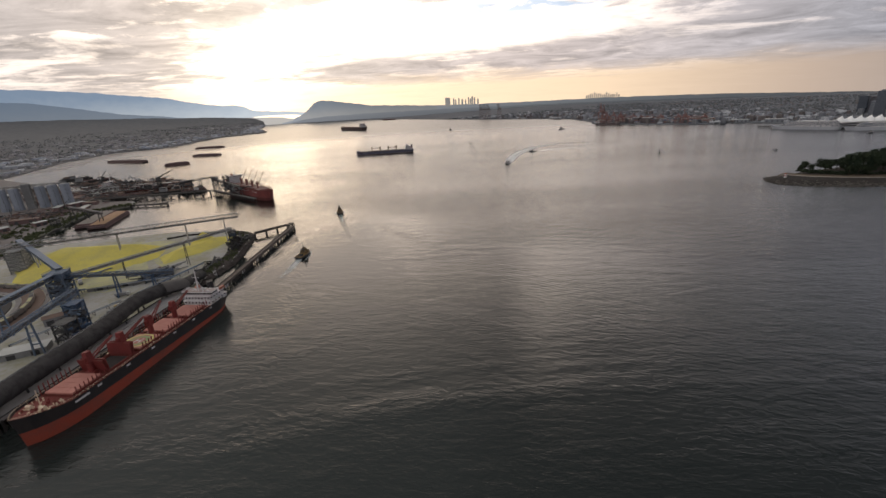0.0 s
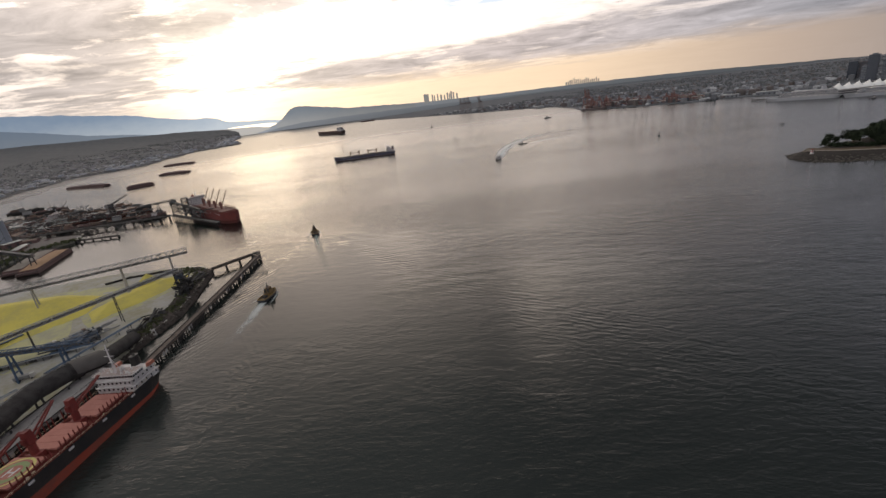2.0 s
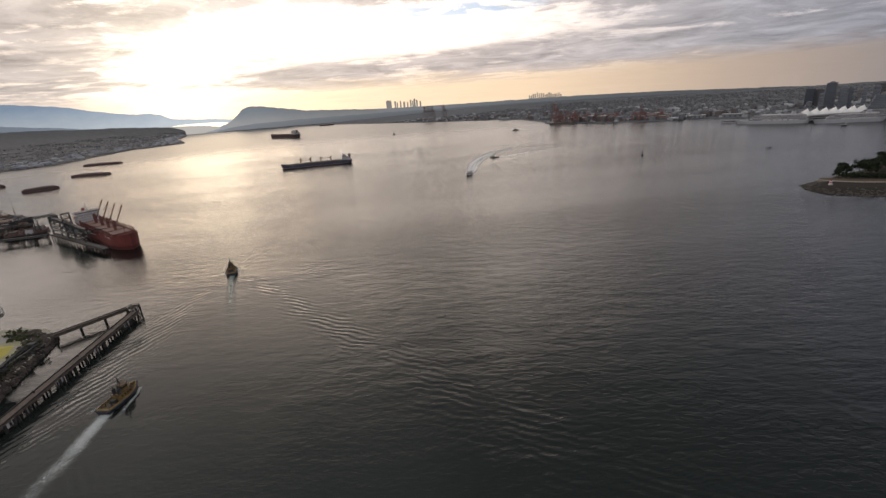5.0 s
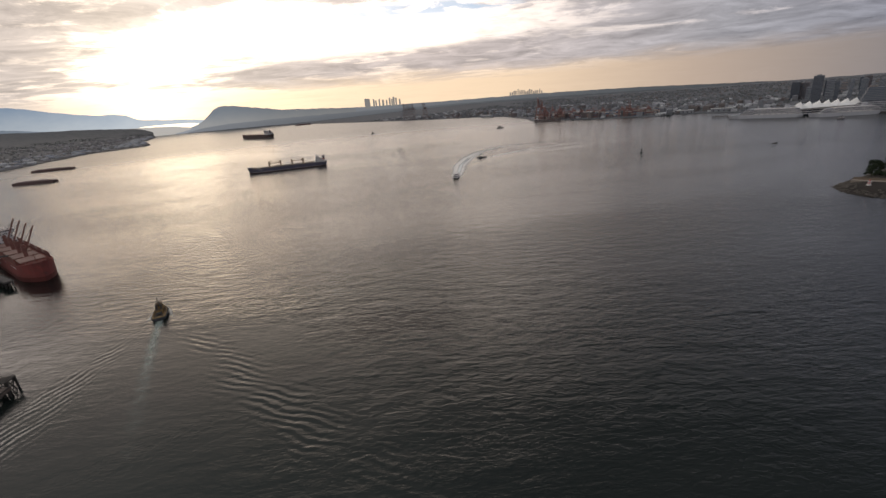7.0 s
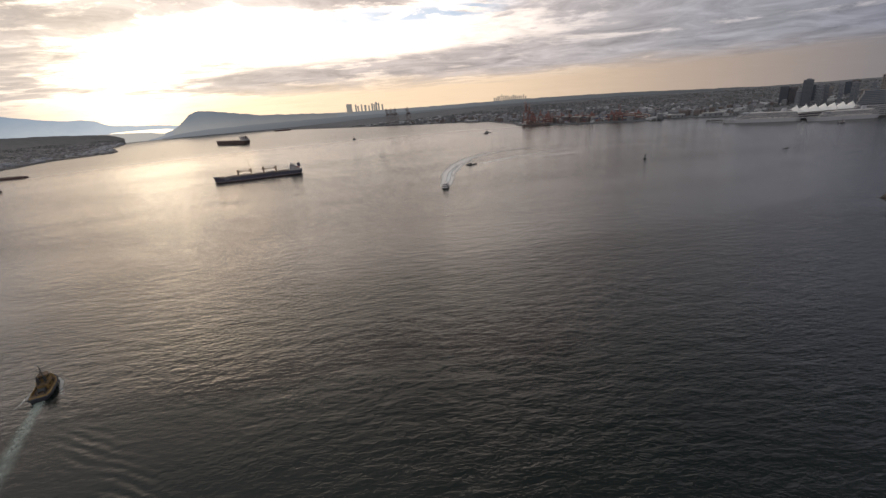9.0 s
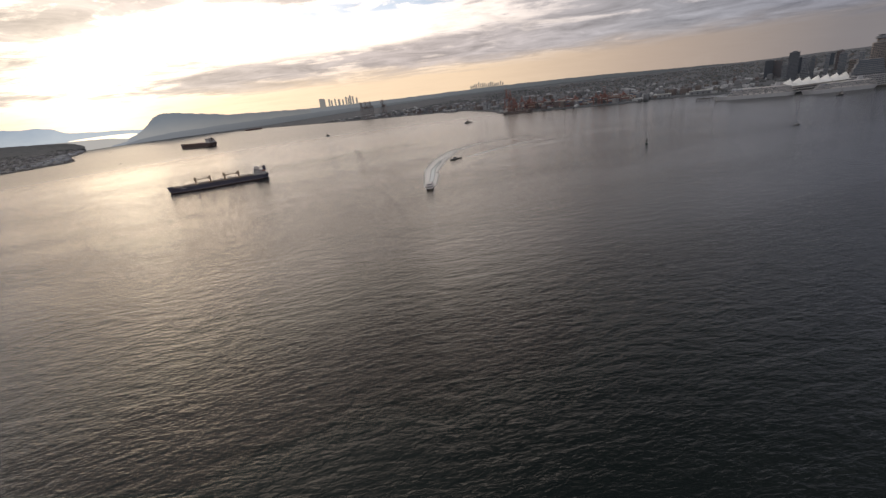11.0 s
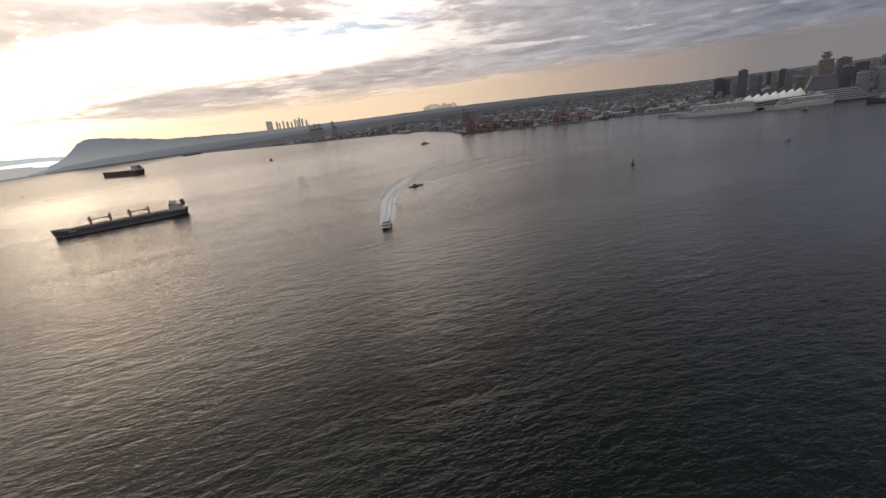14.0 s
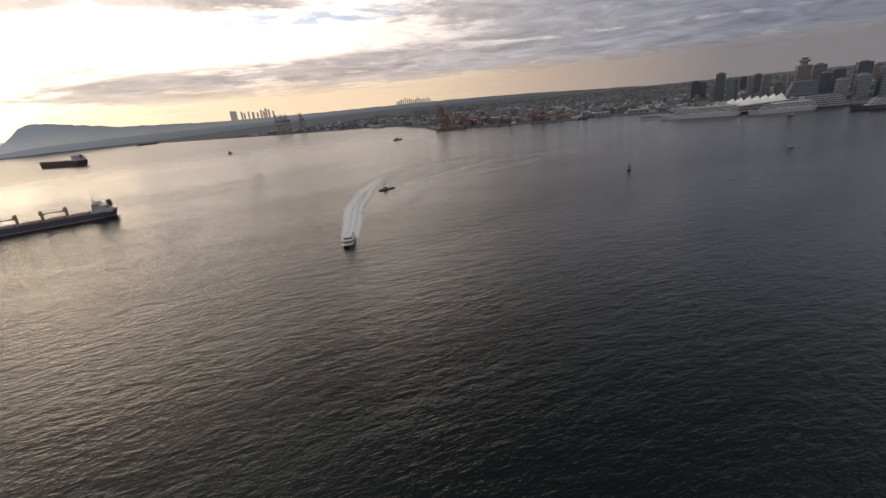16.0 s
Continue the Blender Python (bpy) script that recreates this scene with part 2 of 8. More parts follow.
def water_material():
    m = bpy.data.materials.new("sea_water")
    m.use_nodes = True
    nt = m.node_tree
    bsdf = nt.nodes["Principled BSDF"]
    pos = nt.nodes.new("ShaderNodeTexCoord").outputs["Object"]
    turned = nt.nodes.new("ShaderNodeMapping")
    turned.vector_type = "TEXTURE"
    turned.inputs[2].default_value = (0, 0, radians(-9))
    turned.inputs[3].default_value = (2.1, 1.0, 1.0)
    nt.links.new(pos, turned.inputs[0])
    chop = turned.outputs[0]
    calm = grain(nt, node(nt, "ShaderNodeMapping", {0: pos, 2: (0, 0, radians(-25)), 3: (0.35, 1.0, 1.0)}).outputs[0], 0.006, 4.0, 0.6, 0.8)
    amp = mth(nt, "MULTIPLY_ADD", step(nt, calm, 0.36, 0.66), 0.45, 0.75)
    # wind ripples in the narrows, smoother water further up the harbour
    reach = node(nt, "ShaderNodeVectorMath", {0: pos, 1: (80.0, 420.0, 0.0)}, op="DISTANCE").outputs["Value"]
    amp = mth(nt, "MULTIPLY", amp, mth(nt, "MULTIPLY_ADD", step(nt, reach, 1500.0, 500.0), 0.30, 0.75))
    h = mth(nt, "MULTIPLY", grain(nt, chop, 0.42, 3.0, 0.55, 0.4), 0.78)
    h = mth(nt, "ADD", h, mth(nt, "MULTIPLY", grain(nt, chop, 1.1, 3.0, 0.6, 0.3), 0.36))
    h = mth(nt, "ADD", h, mth(nt, "MULTIPLY", grain(nt, chop, 0.15, 2.0, 0.5, 0.4), 1.1))
    h = mth(nt, "ADD", h, mth(nt, "MULTIPLY", grain(nt, chop, 0.06, 2.0, 0.5, 0.4), 0.7))
    sheltered = step(nt, node(nt, "ShaderNodeVectorMath", {0: pos, 1: (-80.0, 200.0, 0.0)}, op="DISTANCE").outputs["Value"], 400.0, 100.0)
    amp = mth(nt, "MULTIPLY", amp, mth(nt, "MULTIPLY_ADD", mth(nt, "MULTIPLY", sheltered, step(nt, calm, 0.68, 0.44)), -0.62, 1.0))
    basin = step(nt, node(nt, "ShaderNodeVectorMath", {0: pos, 1: (-400.0, 620.0, 0.0)}, op="DISTANCE").outputs["Value"], 230.0, 120.0)
    amp = mth(nt, "MULTIPLY", amp, mth(nt, "MULTIPLY_ADD", basin, -0.6, 1.0))
    lee = step(nt, node(nt, "ShaderNodeVectorMath", {0: pos, 1: (-150.0, 430.0, 0.0)}, op="DISTANCE").outputs["Value"], 180.0, 80.0)
    amp = mth(nt, "MULTIPLY", amp, mth(nt, "MULTIPLY_ADD", lee, -0.6, 1.0))
    h = mth(nt, "MULTIPLY", h, amp)
    xyz = node(nt, "ShaderNodeSeparateXYZ", {0: pos}).outputs
    # diverging bow waves of the tugs, the ferry and the workboat
    for sx, sy, heading, high in TUG_WAKES:
        c, s = math.cos(radians(heading)), math.sin(radians(heading))
        dx, dy = mth(nt, "SUBTRACT", xyz[0], sx), mth(nt, "SUBTRACT", xyz[1], sy)
        side = mth(nt, "ABSOLUTE", mth(nt, "SUBTRACT", mth(nt, "MULTIPLY", dx, c), mth(nt, "MULTIPLY", dy, s)))
        back = mth(nt, "ADD", mth(nt, "MULTIPLY_ADD", mth(nt, "MULTIPLY", dx, s), -1.0, 14.0), mth(nt, "MULTIPLY", dy, -c))
        off = mth(nt, "SUBTRACT", side, mth(nt, "MULTIPLY", back, 0.44))
        width = mth(nt, "MULTIPLY_ADD", mth(nt, "MAXIMUM", back, 0.0), 0.075, 3.0)
        near = mth(nt, "EXPONENT", mth(nt, "MULTIPLY", mth(nt, "POWER", mth(nt, "DIVIDE", off, width), 2.0), -1.0))
        wave = mth(nt, "SINE", mth(nt, "MULTIPLY_ADD", grain(nt, pos, 0.05), 15.0, mth(nt, "MULTIPLY_ADD", off, 1.15, mth(nt, "MULTIPLY", back, -0.62))))
        fade = mth(nt, "MULTIPLY", step(nt, back, 6.0, 110.0), mth(nt, "EXPONENT", mth(nt, "DIVIDE", back, -170.0)))
        h = mth(nt, "ADD", h, mth(nt, "MULTIPLY", mth(nt, "MULTIPLY", wave, near), mth(nt, "MULTIPLY", mth(nt, "MULTIPLY", fade, high), step(nt, grain(nt, pos, 0.045, 2.0), 0.30, 0.62))))
    bump = node(nt, "ShaderNodeBump", {"Height": h, "Strength": 1.0, "Distance": 0.53})
    nt.links.new(bump.outputs[0], bsdf.inputs["Normal"])
    murk = mixc(nt, grain(nt, pos, 0.004, 4.0, 0.6, 0.5), (0.003, 0.006, 0.0055), (0.006, 0.010, 0.009))
    # silty, sheltered water beside the terminal
    murk = mixc(nt, sheltered, murk, (0.020, 0.0238, 0.0222))
    nt.links.new(murk, bsdf.inputs["Base Color"])
    # the chop that is too fine for the relief to carry, rougher out in the open reach
    nt.links.new(mth(nt, "MULTIPLY_ADD", step(nt, reach, 800.0, 2000.0), 0.25, 0.07), bsdf.inputs["Roughness"])
    bsdf.inputs["IOR"].default_value = 1.333
    return m


def foam_material(name, thick, colour=(0.62, 0.66, 0.66), most=0.9):
    m = bpy.data.materials.new(name)
    m.use_nodes = True
    nt = m.node_tree
    bsdf = nt.nodes["Principled BSDF"]
    coord = nt.nodes.new("ShaderNodeTexCoord")
    uv = node(nt, "ShaderNodeSeparateXYZ", {0: node(nt, "ShaderNodeUVMap").outputs[0]}).outputs
    pos = coord.outputs["Object"]
    lace = mth(nt, "ADD", mth(nt, "MULTIPLY", grain(nt, pos, 0.22, 6.0, 0.65, 1.0), 0.6), mth(nt, "MULTIPLY", grain(nt, pos, 1.1, 4.0, 0.6), 0.4))
    edge = mth(nt, "SUBTRACT", 1.0, mth(nt, "POWER", mth(nt, "ABSOLUTE", mth(nt, "MULTIPLY_ADD", uv[0], 2.0, -1.0)), 2.0))
    dens = mth(nt, "MULTIPLY", edge, mth(nt, "SUBTRACT", 1.0, uv[1]))
    alpha = step(nt, mth(nt, "MULTIPLY_ADD", dens, thick, mth(nt, "SUBTRACT", lace, 0.62)), 0.0, 0.75)
    nt.links.new(mth(nt, "MULTIPLY", alpha, most), bsdf.inputs["Alpha"])
    bsdf.inputs["Base Color"].default_value = (*colour, 1)
    bsdf.inputs["Roughness"].default_value = 0.6
    return m


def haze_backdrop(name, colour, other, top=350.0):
    """Far hills, skyline and inlet water lost in haze: backdrops whose glow stands for the light scattered in front of
    them.
    """
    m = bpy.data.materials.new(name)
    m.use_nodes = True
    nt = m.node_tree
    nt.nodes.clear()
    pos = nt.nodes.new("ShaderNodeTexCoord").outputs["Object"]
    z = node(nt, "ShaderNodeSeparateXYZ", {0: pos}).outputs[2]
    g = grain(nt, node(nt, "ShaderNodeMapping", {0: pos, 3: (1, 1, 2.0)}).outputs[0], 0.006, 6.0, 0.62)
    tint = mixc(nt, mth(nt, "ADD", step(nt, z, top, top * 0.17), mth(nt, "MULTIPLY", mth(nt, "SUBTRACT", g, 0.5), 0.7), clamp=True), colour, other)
    # forward scatter put into the emission: the haze is brightest below the sun
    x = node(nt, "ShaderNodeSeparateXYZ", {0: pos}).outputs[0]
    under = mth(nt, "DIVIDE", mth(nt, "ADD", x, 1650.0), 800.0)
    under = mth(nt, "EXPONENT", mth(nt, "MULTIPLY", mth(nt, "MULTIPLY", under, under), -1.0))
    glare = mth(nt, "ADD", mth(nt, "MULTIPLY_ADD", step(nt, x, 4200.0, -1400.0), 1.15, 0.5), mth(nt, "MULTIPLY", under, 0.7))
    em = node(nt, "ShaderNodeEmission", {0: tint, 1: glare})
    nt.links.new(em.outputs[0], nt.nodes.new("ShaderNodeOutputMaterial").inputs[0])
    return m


# ---- mesh helpers ----
def part(name, bm, material, parent=None, label="", m=None, smooth=False):
    """Link a bmesh as one mesh object; its parent is a thing or a part."""
    me = bpy.data.meshes.new(name)
    bm.to_mesh(me)
    bm.free()
    me.materials.append(material)
    if smooth:
        me.polygons.foreach_set("use_smooth", [True] * len(me.polygons))
    ob = new(name, me)
    if parent:
        ob.parent = parent
    if m is not None:
        ob.matrix_basis = m
    if label:
        ob["label"] = label
    return ob


def thing(name, m, label, category, group="", kind=""):
    ob = new(name)
    ob.empty_display_size = 1.0
    ob.matrix_basis = m
    return tagged(ob, label, category, group, kind)


def box(bm, x0, y0, z0, x1, y1, z1, top=1.0):
    """A box; top scales its upper face about the middle."""
    cx, cy = (x0 + x1) / 2, (y0 + y1) / 2
    v = [bm.verts.new((x, y, z0)) for x, y in ((x0, y0), (x1, y0), (x1, y1), (x0, y1))]
    v += [bm.verts.new((cx + (x - cx) * top, cy + (y - cy) * top, z1)) for x, y in ((x0, y0), (x1, y0), (x1, y1), (x0, y1))]
    for f in ((3, 2, 1, 0), (4, 5, 6, 7), (0, 1, 5, 4), (1, 2, 6, 5), (2, 3, 7, 6), (3, 0, 4, 7)):
        bm.faces.new([v[i] for i in f])
    return bm


def bar(bm, a, b, w, h=None, up=(0, 0, 1)):
    """A straight beam of w x h from a to b."""
    a, b = Vector(a), Vector(b)
    h = h or w
    d = (b - a).normalized()
    s = d.cross(Vector(up))
    s = s.normalized() if s.length > 1e-4 else Vector((1, 0, 0))
    u = s.cross(d)
    v = [bm.verts.new(p + s * i * w / 2 + u * j * h / 2) for p in (a, b) for i, j in ((-1, -1), (1, -1), (1, 1), (-1, 1))]
    for f in ((3, 2, 1, 0), (4, 5, 6, 7), (0, 1, 5, 4), (1, 2, 6, 5), (2, 3, 7, 6), (3, 0, 4, 7)):
        bm.faces.new([v[i] for i in f])
    return bm


def rod(bm, a, b, r0, r1=None, n=8):
    """A round bar, tapered from r0 to r1."""
    a, b = Vector(a), Vector(b)
    r1 = r0 if r1 is None else r1
    d = (b - a).normalized()
    s = d.orthogonal().normalized()
    u = d.cross(s)
    ring = []
    for p, r in ((a, r0), (b, r1)):
        ring.append([bm.verts.new(p + (s * math.cos(k * math.tau / n) + u * math.sin(k * math.tau / n)) * r) for k in range(n)])
    for k in range(n):
        bm.faces.new((ring[0][k], ring[0][(k + 1) % n], ring[1][(k + 1) % n], ring[1][k]))
    bm.faces.new(ring[0][::-1])
    bm.faces.new(ring[1])
    return bm


def slab(bm, outline, z0, z1, top=1.0):
    """An upright prism on an outline of (x, y), drawn counter-clockwise."""
    n = len(outline)
    cx, cy = sum(p[0] for p in outline) / n, sum(p[1] for p in outline) / n
    lo = [bm.verts.new((x, y, z0)) for x, y in outline]
    hi = [bm.verts.new((cx + (x - cx) * top, cy + (y - cy) * top, z1)) for x, y in outline]
    for k in range(n):
        bm.faces.new((lo[k], lo[(k + 1) % n], hi[(k + 1) % n], hi[k]))
    bm.faces.new(lo[::-1])
    bm.faces.new(hi)
    return bm


def lathe(bm, x, y, profile, n=16):
    """A turned body: profile of (radius, z)."""
    rings = [[bm.verts.new((x + r * math.cos(k * math.tau / n), y + r * math.sin(k * math.tau / n), z)) for k in range(n)] for r, z in profile]
    for a, b in zip(rings, rings[1:]):
        for k in range(n):
            bm.faces.new((a[k], a[(k + 1) % n], b[(k + 1) % n], b[k]))
    bm.faces.new(rings[0][::-1])
    bm.faces.new(rings[-1])
    return bm


def sheet(bm, rows):
    """A skin over rows of points; every row has as many."""
    vs = [[bm.verts.new(p) for p in row] for row in rows]
    for a, b in zip(vs, vs[1:]):
        for k in range(len(a) - 1):
            bm.faces.new((a[k], a[k + 1], b[k + 1], b[k]))
    return vs


B = bmesh.new


def fresh(fn, *args, **kw):
    return fn(bmesh.new(), *args, **kw)


def along(line, u):
    """A place on a bent line, u from 0 to 1 of its length."""
    seg = [math.dist(a, b) for a, b in zip(line, line[1:])]
    want = u * sum(seg)
    for (a, b), s in zip(zip(line, line[1:]), seg):
        if want <= s or (a, b) == (line[-2], line[-1]):
            k = min(want / s, 1.0)
            return tuple(p + (q - p) * k for p, q in zip(a, b))
        want -= s


def wob(x, y, f=0.01, z=0.0):
    return noise.noise(Vector((x * f, y * f, z)))


# ---- foliage ----
bark = mat("bark", (0.07, 0.05, 0.038), 0.95, size=1.5, relief=0.7)


def leaf_material(name, a, b):
    m = bpy.data.materials.new(name)
    m.use_nodes = True
    nt = m.node_tree
    bsdf = nt.nodes["Principled BSDF"]
    rnd = nt.nodes.new("ShaderNodeNewGeometry").outputs["Random Per Island"]
    tint = mixc(nt, rnd, a, b)
    obj = nt.nodes.new("ShaderNodeObjectInfo").outputs["Random"]
    tint = scaled(nt, tint, mth(nt, "MULTIPLY_ADD", obj, 0.5, 0.75))
    nt.links.new(tint, bsdf.inputs["Base Color"])
    bsdf.inputs["Roughness"].default_value = 0.8
    bsdf.inputs["Specular IOR Level"].default_value = 0.2
    return m


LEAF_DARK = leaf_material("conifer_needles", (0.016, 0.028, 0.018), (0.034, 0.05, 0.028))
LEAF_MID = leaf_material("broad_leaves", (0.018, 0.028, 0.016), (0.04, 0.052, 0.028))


def leaf_quad(bm, p, size, rng):
    a = Vector((rng.gauss(0, 1), rng.gauss(0, 1), rng.gauss(0, 0.6))).normalized()
    b = a.orthogonal().normalized()
    c = a.cross(b)
    k = size * rng.uniform(0.6, 1.3)
    vs = [bm.verts.new(p + b * k * x + c * k * y * 0.8) for x, y in ((-1, -0.5), (0.2, -1), (1, 0.3), (-0.2, 1))]
    bm.faces.new(vs)


# ---- water and land ----
MID = (15.0, 300.0)  # middle of the flight, about which the far distance is laid out
FAR = 4480.0


def far_place(az, r=FAR):
    return MID[0] + r * math.sin(radians(az)), MID[1] + r * math.cos(radians(az))


WATER = water_material()
bm = B()
ring = [[(MID[0] + r * math.sin(radians(a)), MID[1] + r * math.cos(radians(a)), 0.0) for a in range(0, 361, 6)] for r in (0.0, 200, 600, 1500, 3000, 4560)]
sheet(bm, ring)
bmesh.ops.remove_doubles(bm, verts=bm.verts, dist=0.01)
bmesh.ops.dissolve_degenerate(bm, edges=bm.edges, dist=0.001)
bmesh.ops.recalc_face_normals(bm, faces=bm.faces)
tagged(part("water", bm, WATER), "dark grey-green harbour water, rippled and silvered by the low sun", "water", kind="structure")

# the pale blue-grey puts the haze over the north shore into its colour
earth = mat("hazed_shore_ground", (0.160, 0.158, 0.158), 0.95, other=(0.115, 0.117, 0.119), size=32, relief=0.6, spec=0.1, wear=0.9)
rock = mat("shore_rock", (0.085, 0.075, 0.065), 0.9, other=(0.035, 0.033, 0.03), size=6, relief=0.9, deep=0.05)

# yard of the bulk terminals, a flat fill with its quays and basin
YARD = ((-222, 60), (-207, 190), (-198, 300), (-194, 340), (-190.5, 366), (-194, 395), (-202, 436), (-206, 456), (-216, 468), (-236, 474), (-312, 481), (-437, 448), (-484, 478), (-500, 548),
        (-518, 624), (-482, 668), (-492, 690), (-585, 700), (-600, 745), (-680, 775), (-745, 800), (-800, 900), (-900, 960), (-1108, 1098), (-1500, 1000), (-1500, 60))
bm = B()
edge = []
for (ax, ay), (bx, by) in zip(YARD, YARD[1:] + YARD[:1]):
    n = max(1, min(14, int(math.dist((ax, ay), (bx, by)) / 14)))
    for k in range(n):
        x, y = ax + (bx - ax) * k / n, ay + (by - ay) * k / n
        rough = 2.2 if ay > 440 else 0.6
        edge.append((x + rough * wob(x, y, 0.06), y + rough * wob(y, x, 0.06, 4)))
lo = [bm.verts.new((x * 1.0, y, -1.0)) for x, y in edge]
hi = [bm.verts.new((x, y, 3.6)) for x, y in edge]
cx, cy = -700, 450
for v in hi:
    away = (Vector((cx, cy)) - v.co.xy).normalized() * 2.5
    v.co.x += away.x
    v.co.y += away.y
for k in range(len(edge)):
    j = (k + 1) % len(edge)
    bm.faces.new((lo[k], lo[j], hi[j], hi[k]))
bm.faces.new(hi)
bmesh.ops.recalc_face_normals(bm, faces=bm.faces)
bmesh.ops.triangulate(bm, faces=[f for f in bm.faces if len(f.verts) > 4])
tagged(part("ground_terminal", bm, mat("dusted_yard", (0.35, 0.34, 0.32), 0.85, other=(0.25, 0.23, 0.125), size=34, relief=0.4, wear=0.85)), "dusty grey terminal yard on a low filled bank", "ground", kind="structure")

DOCKS = ((-445, 452), (-490, 482), (-507, 548), (-525, 624), (-489, 670), (-500, 694), (-590, 704), (-606, 750), (-686, 780), (-750, 806), (-806, 905), (-905, 965), (-1108, 1093), (-1495, 1000), (-1495, 66), (-478, 66), (-470, 250), (-440, 340))
bm = slab(B(), DOCKS, 3.3, 3.72)
bmesh.ops.recalc_face_normals(bm, faces=bm.faces)
tagged(part("ground_dock_yard", bm, mat("dock_yard_ground", (0.17, 0.15, 0.14), 0.9, other=(0.085, 0.075, 0.07), size=24, relief=0.5)), "dark cindery ground of the crowded dock yards", "ground", kind="structure")

# north shore: a low built-up plain that rises to wooded slopes
NORTH = ((-1500, 900), (-1108, 1098), (-1270, 1486), (-1328, 1807), (-1185, 1959), (-1235, 2609), (-1084, 2827), (-1380, 3500), (-1640, 4290))


NORTH_AZ, NORTH_TOP = (-88, -60, -44, -37, -30, -25.5, -23.5, -22.5), (230, 205, 178, 155, 126, 98, 80, 40)


def north_height(v, x, y, top):
    return 2.2 + 7 * min(1, 8 * v) + (top - 9) * max(v - 0.12, 0) ** 1.25 + 5 * min(1, 5 * v) * wob(x, y, 0.004) + 3 * min(1, 5 * v) * wob(x, y, 0.02, 3)


def north_place(u, v):
    a = along(NORTH, u)
    b = far_place(-88 + 65.5 * u)
    x, y = a[0] + (b[0] - a[0]) * v, a[1] + (b[1] - a[1]) * v
    k = max(0.0, 1 - v * 6)
    return x + 24 * k * wob(x, y, 0.012), y + 24 * k * wob(x, y, 0.012, 7), north_height(v, x, y, float(np.interp(-88 + 65.5 * u, NORTH_AZ, NORTH_TOP)))


bm = B()
sheet(bm, [[(*north_place(u / 160, 0)[:2], -1.5)] + [north_place(u / 160, (v / 40) ** 1.6) for v in range(41)] for u in range(161)])
bmesh.ops.recalc_face_normals(bm, faces=bm.faces)
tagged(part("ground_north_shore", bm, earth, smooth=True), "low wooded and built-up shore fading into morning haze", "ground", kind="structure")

# south shore: port, city slope and far ridge
SOUTH = ((-1420, 4440), (-1290, 4420), (-800, 4350), (-390, 4150), (-300, 4000), (300, 3090), (480, 2880), (651, 2691), (760, 2480), (745, 2160), (697, 1925), (790, 1868), (900, 1740), (1010, 1625), (1045, 1690),
         (1139, 1590), (1215, 1420), (1262, 1260), (1330, 1080), (1420, 900), (1560, 640))
RIDGE_AZ = (-20.4, -18.8, -17.8, -16.8, -15.5, -14.0, -11, -9, -5, 0, 8, 16, 22, 28, 34, 42, 50, 60, 75, 90)
RIDGE_EL = (-1.5, -1.0, -0.7, -0.4, -0.2, -0.05, 0.0, 0.03, 0.05, -0.05, -0.1, -0.2, -0.3, -0.42, -0.55, -0.72, -0.65, -0.45, -0.5, -0.5)
CREST_EL = (-1.5, -1.0, -0.7, -0.4, -0.2, -0.08, -0.06, -0.08, -0.18, -0.36, -0.5, -0.52, -0.52, -0.58, -0.7, -0.98, -1.22, -1.2, -0.8, -0.8)


def ridge(az):
    return 126 + FAR * math.tan(radians(float(np.interp(az, RIDGE_AZ, RIDGE_EL))))


def south_place(u, v):
    a = along(SOUTH, u)
    az = -18.6 + 108.6 * u ** 0.85
    b = far_place(az)
    x, y = a[0] + (b[0] - a[0]) * v, a[1] + (b[1] - a[1]) * v
    k = max(0.0, 1 - v * 8)
    top = (0.01 + 0.35 * min(1.0, max(0.0, (az + 4) / 18)) + 0.10 * min(1.0, max(0.0, (az - 30) / 20))) * ridge(max(az, -9)) + 3 * wob(az * 40, 0, 0.02)
    if az < -5:
        z = 2.0 + (top - 2) * v ** 0.7
    else:
        z = 2.5 + (top - 2.5) * v ** 1.15 + 6 * min(1, 4 * v) * (1 - v) * wob(x, y, 0.006)
    return x + 10 * k * wob(x, y, 0.015), y + 10 * k * wob(x, y, 0.015, 7), z


bm = B()
sheet(bm, [[(*south_place(u / 220, 0)[:2], -1.5)] + [south_place(u / 220, (v / 36) ** 1.5) for v in range(37)] for u in range(221)])
bmesh.ops.recalc_face_normals(bm, faces=bm.faces)
# ground colour greyed and blued to stand for haze over the slope
tagged(part("ground_south_shore", bm, mat("hazed_city_ground", (0.14, 0.146, 0.158), 0.95, other=(0.105, 0.11, 0.12), size=70, relief=0.6, spec=0.1), smooth=True), "city slope with woods and houses rising to a hazy ridge", "ground", kind="structure")

# mountains across the inlet, far behind everything, glowing in the colour of the haze
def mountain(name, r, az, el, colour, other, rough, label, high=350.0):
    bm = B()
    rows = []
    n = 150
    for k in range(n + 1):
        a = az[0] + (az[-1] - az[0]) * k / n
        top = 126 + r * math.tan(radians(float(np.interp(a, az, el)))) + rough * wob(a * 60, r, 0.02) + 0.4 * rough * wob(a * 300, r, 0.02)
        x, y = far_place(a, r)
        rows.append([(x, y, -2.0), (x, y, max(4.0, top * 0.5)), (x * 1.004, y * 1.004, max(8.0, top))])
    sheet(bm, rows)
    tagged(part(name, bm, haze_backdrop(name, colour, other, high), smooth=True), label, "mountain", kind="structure")


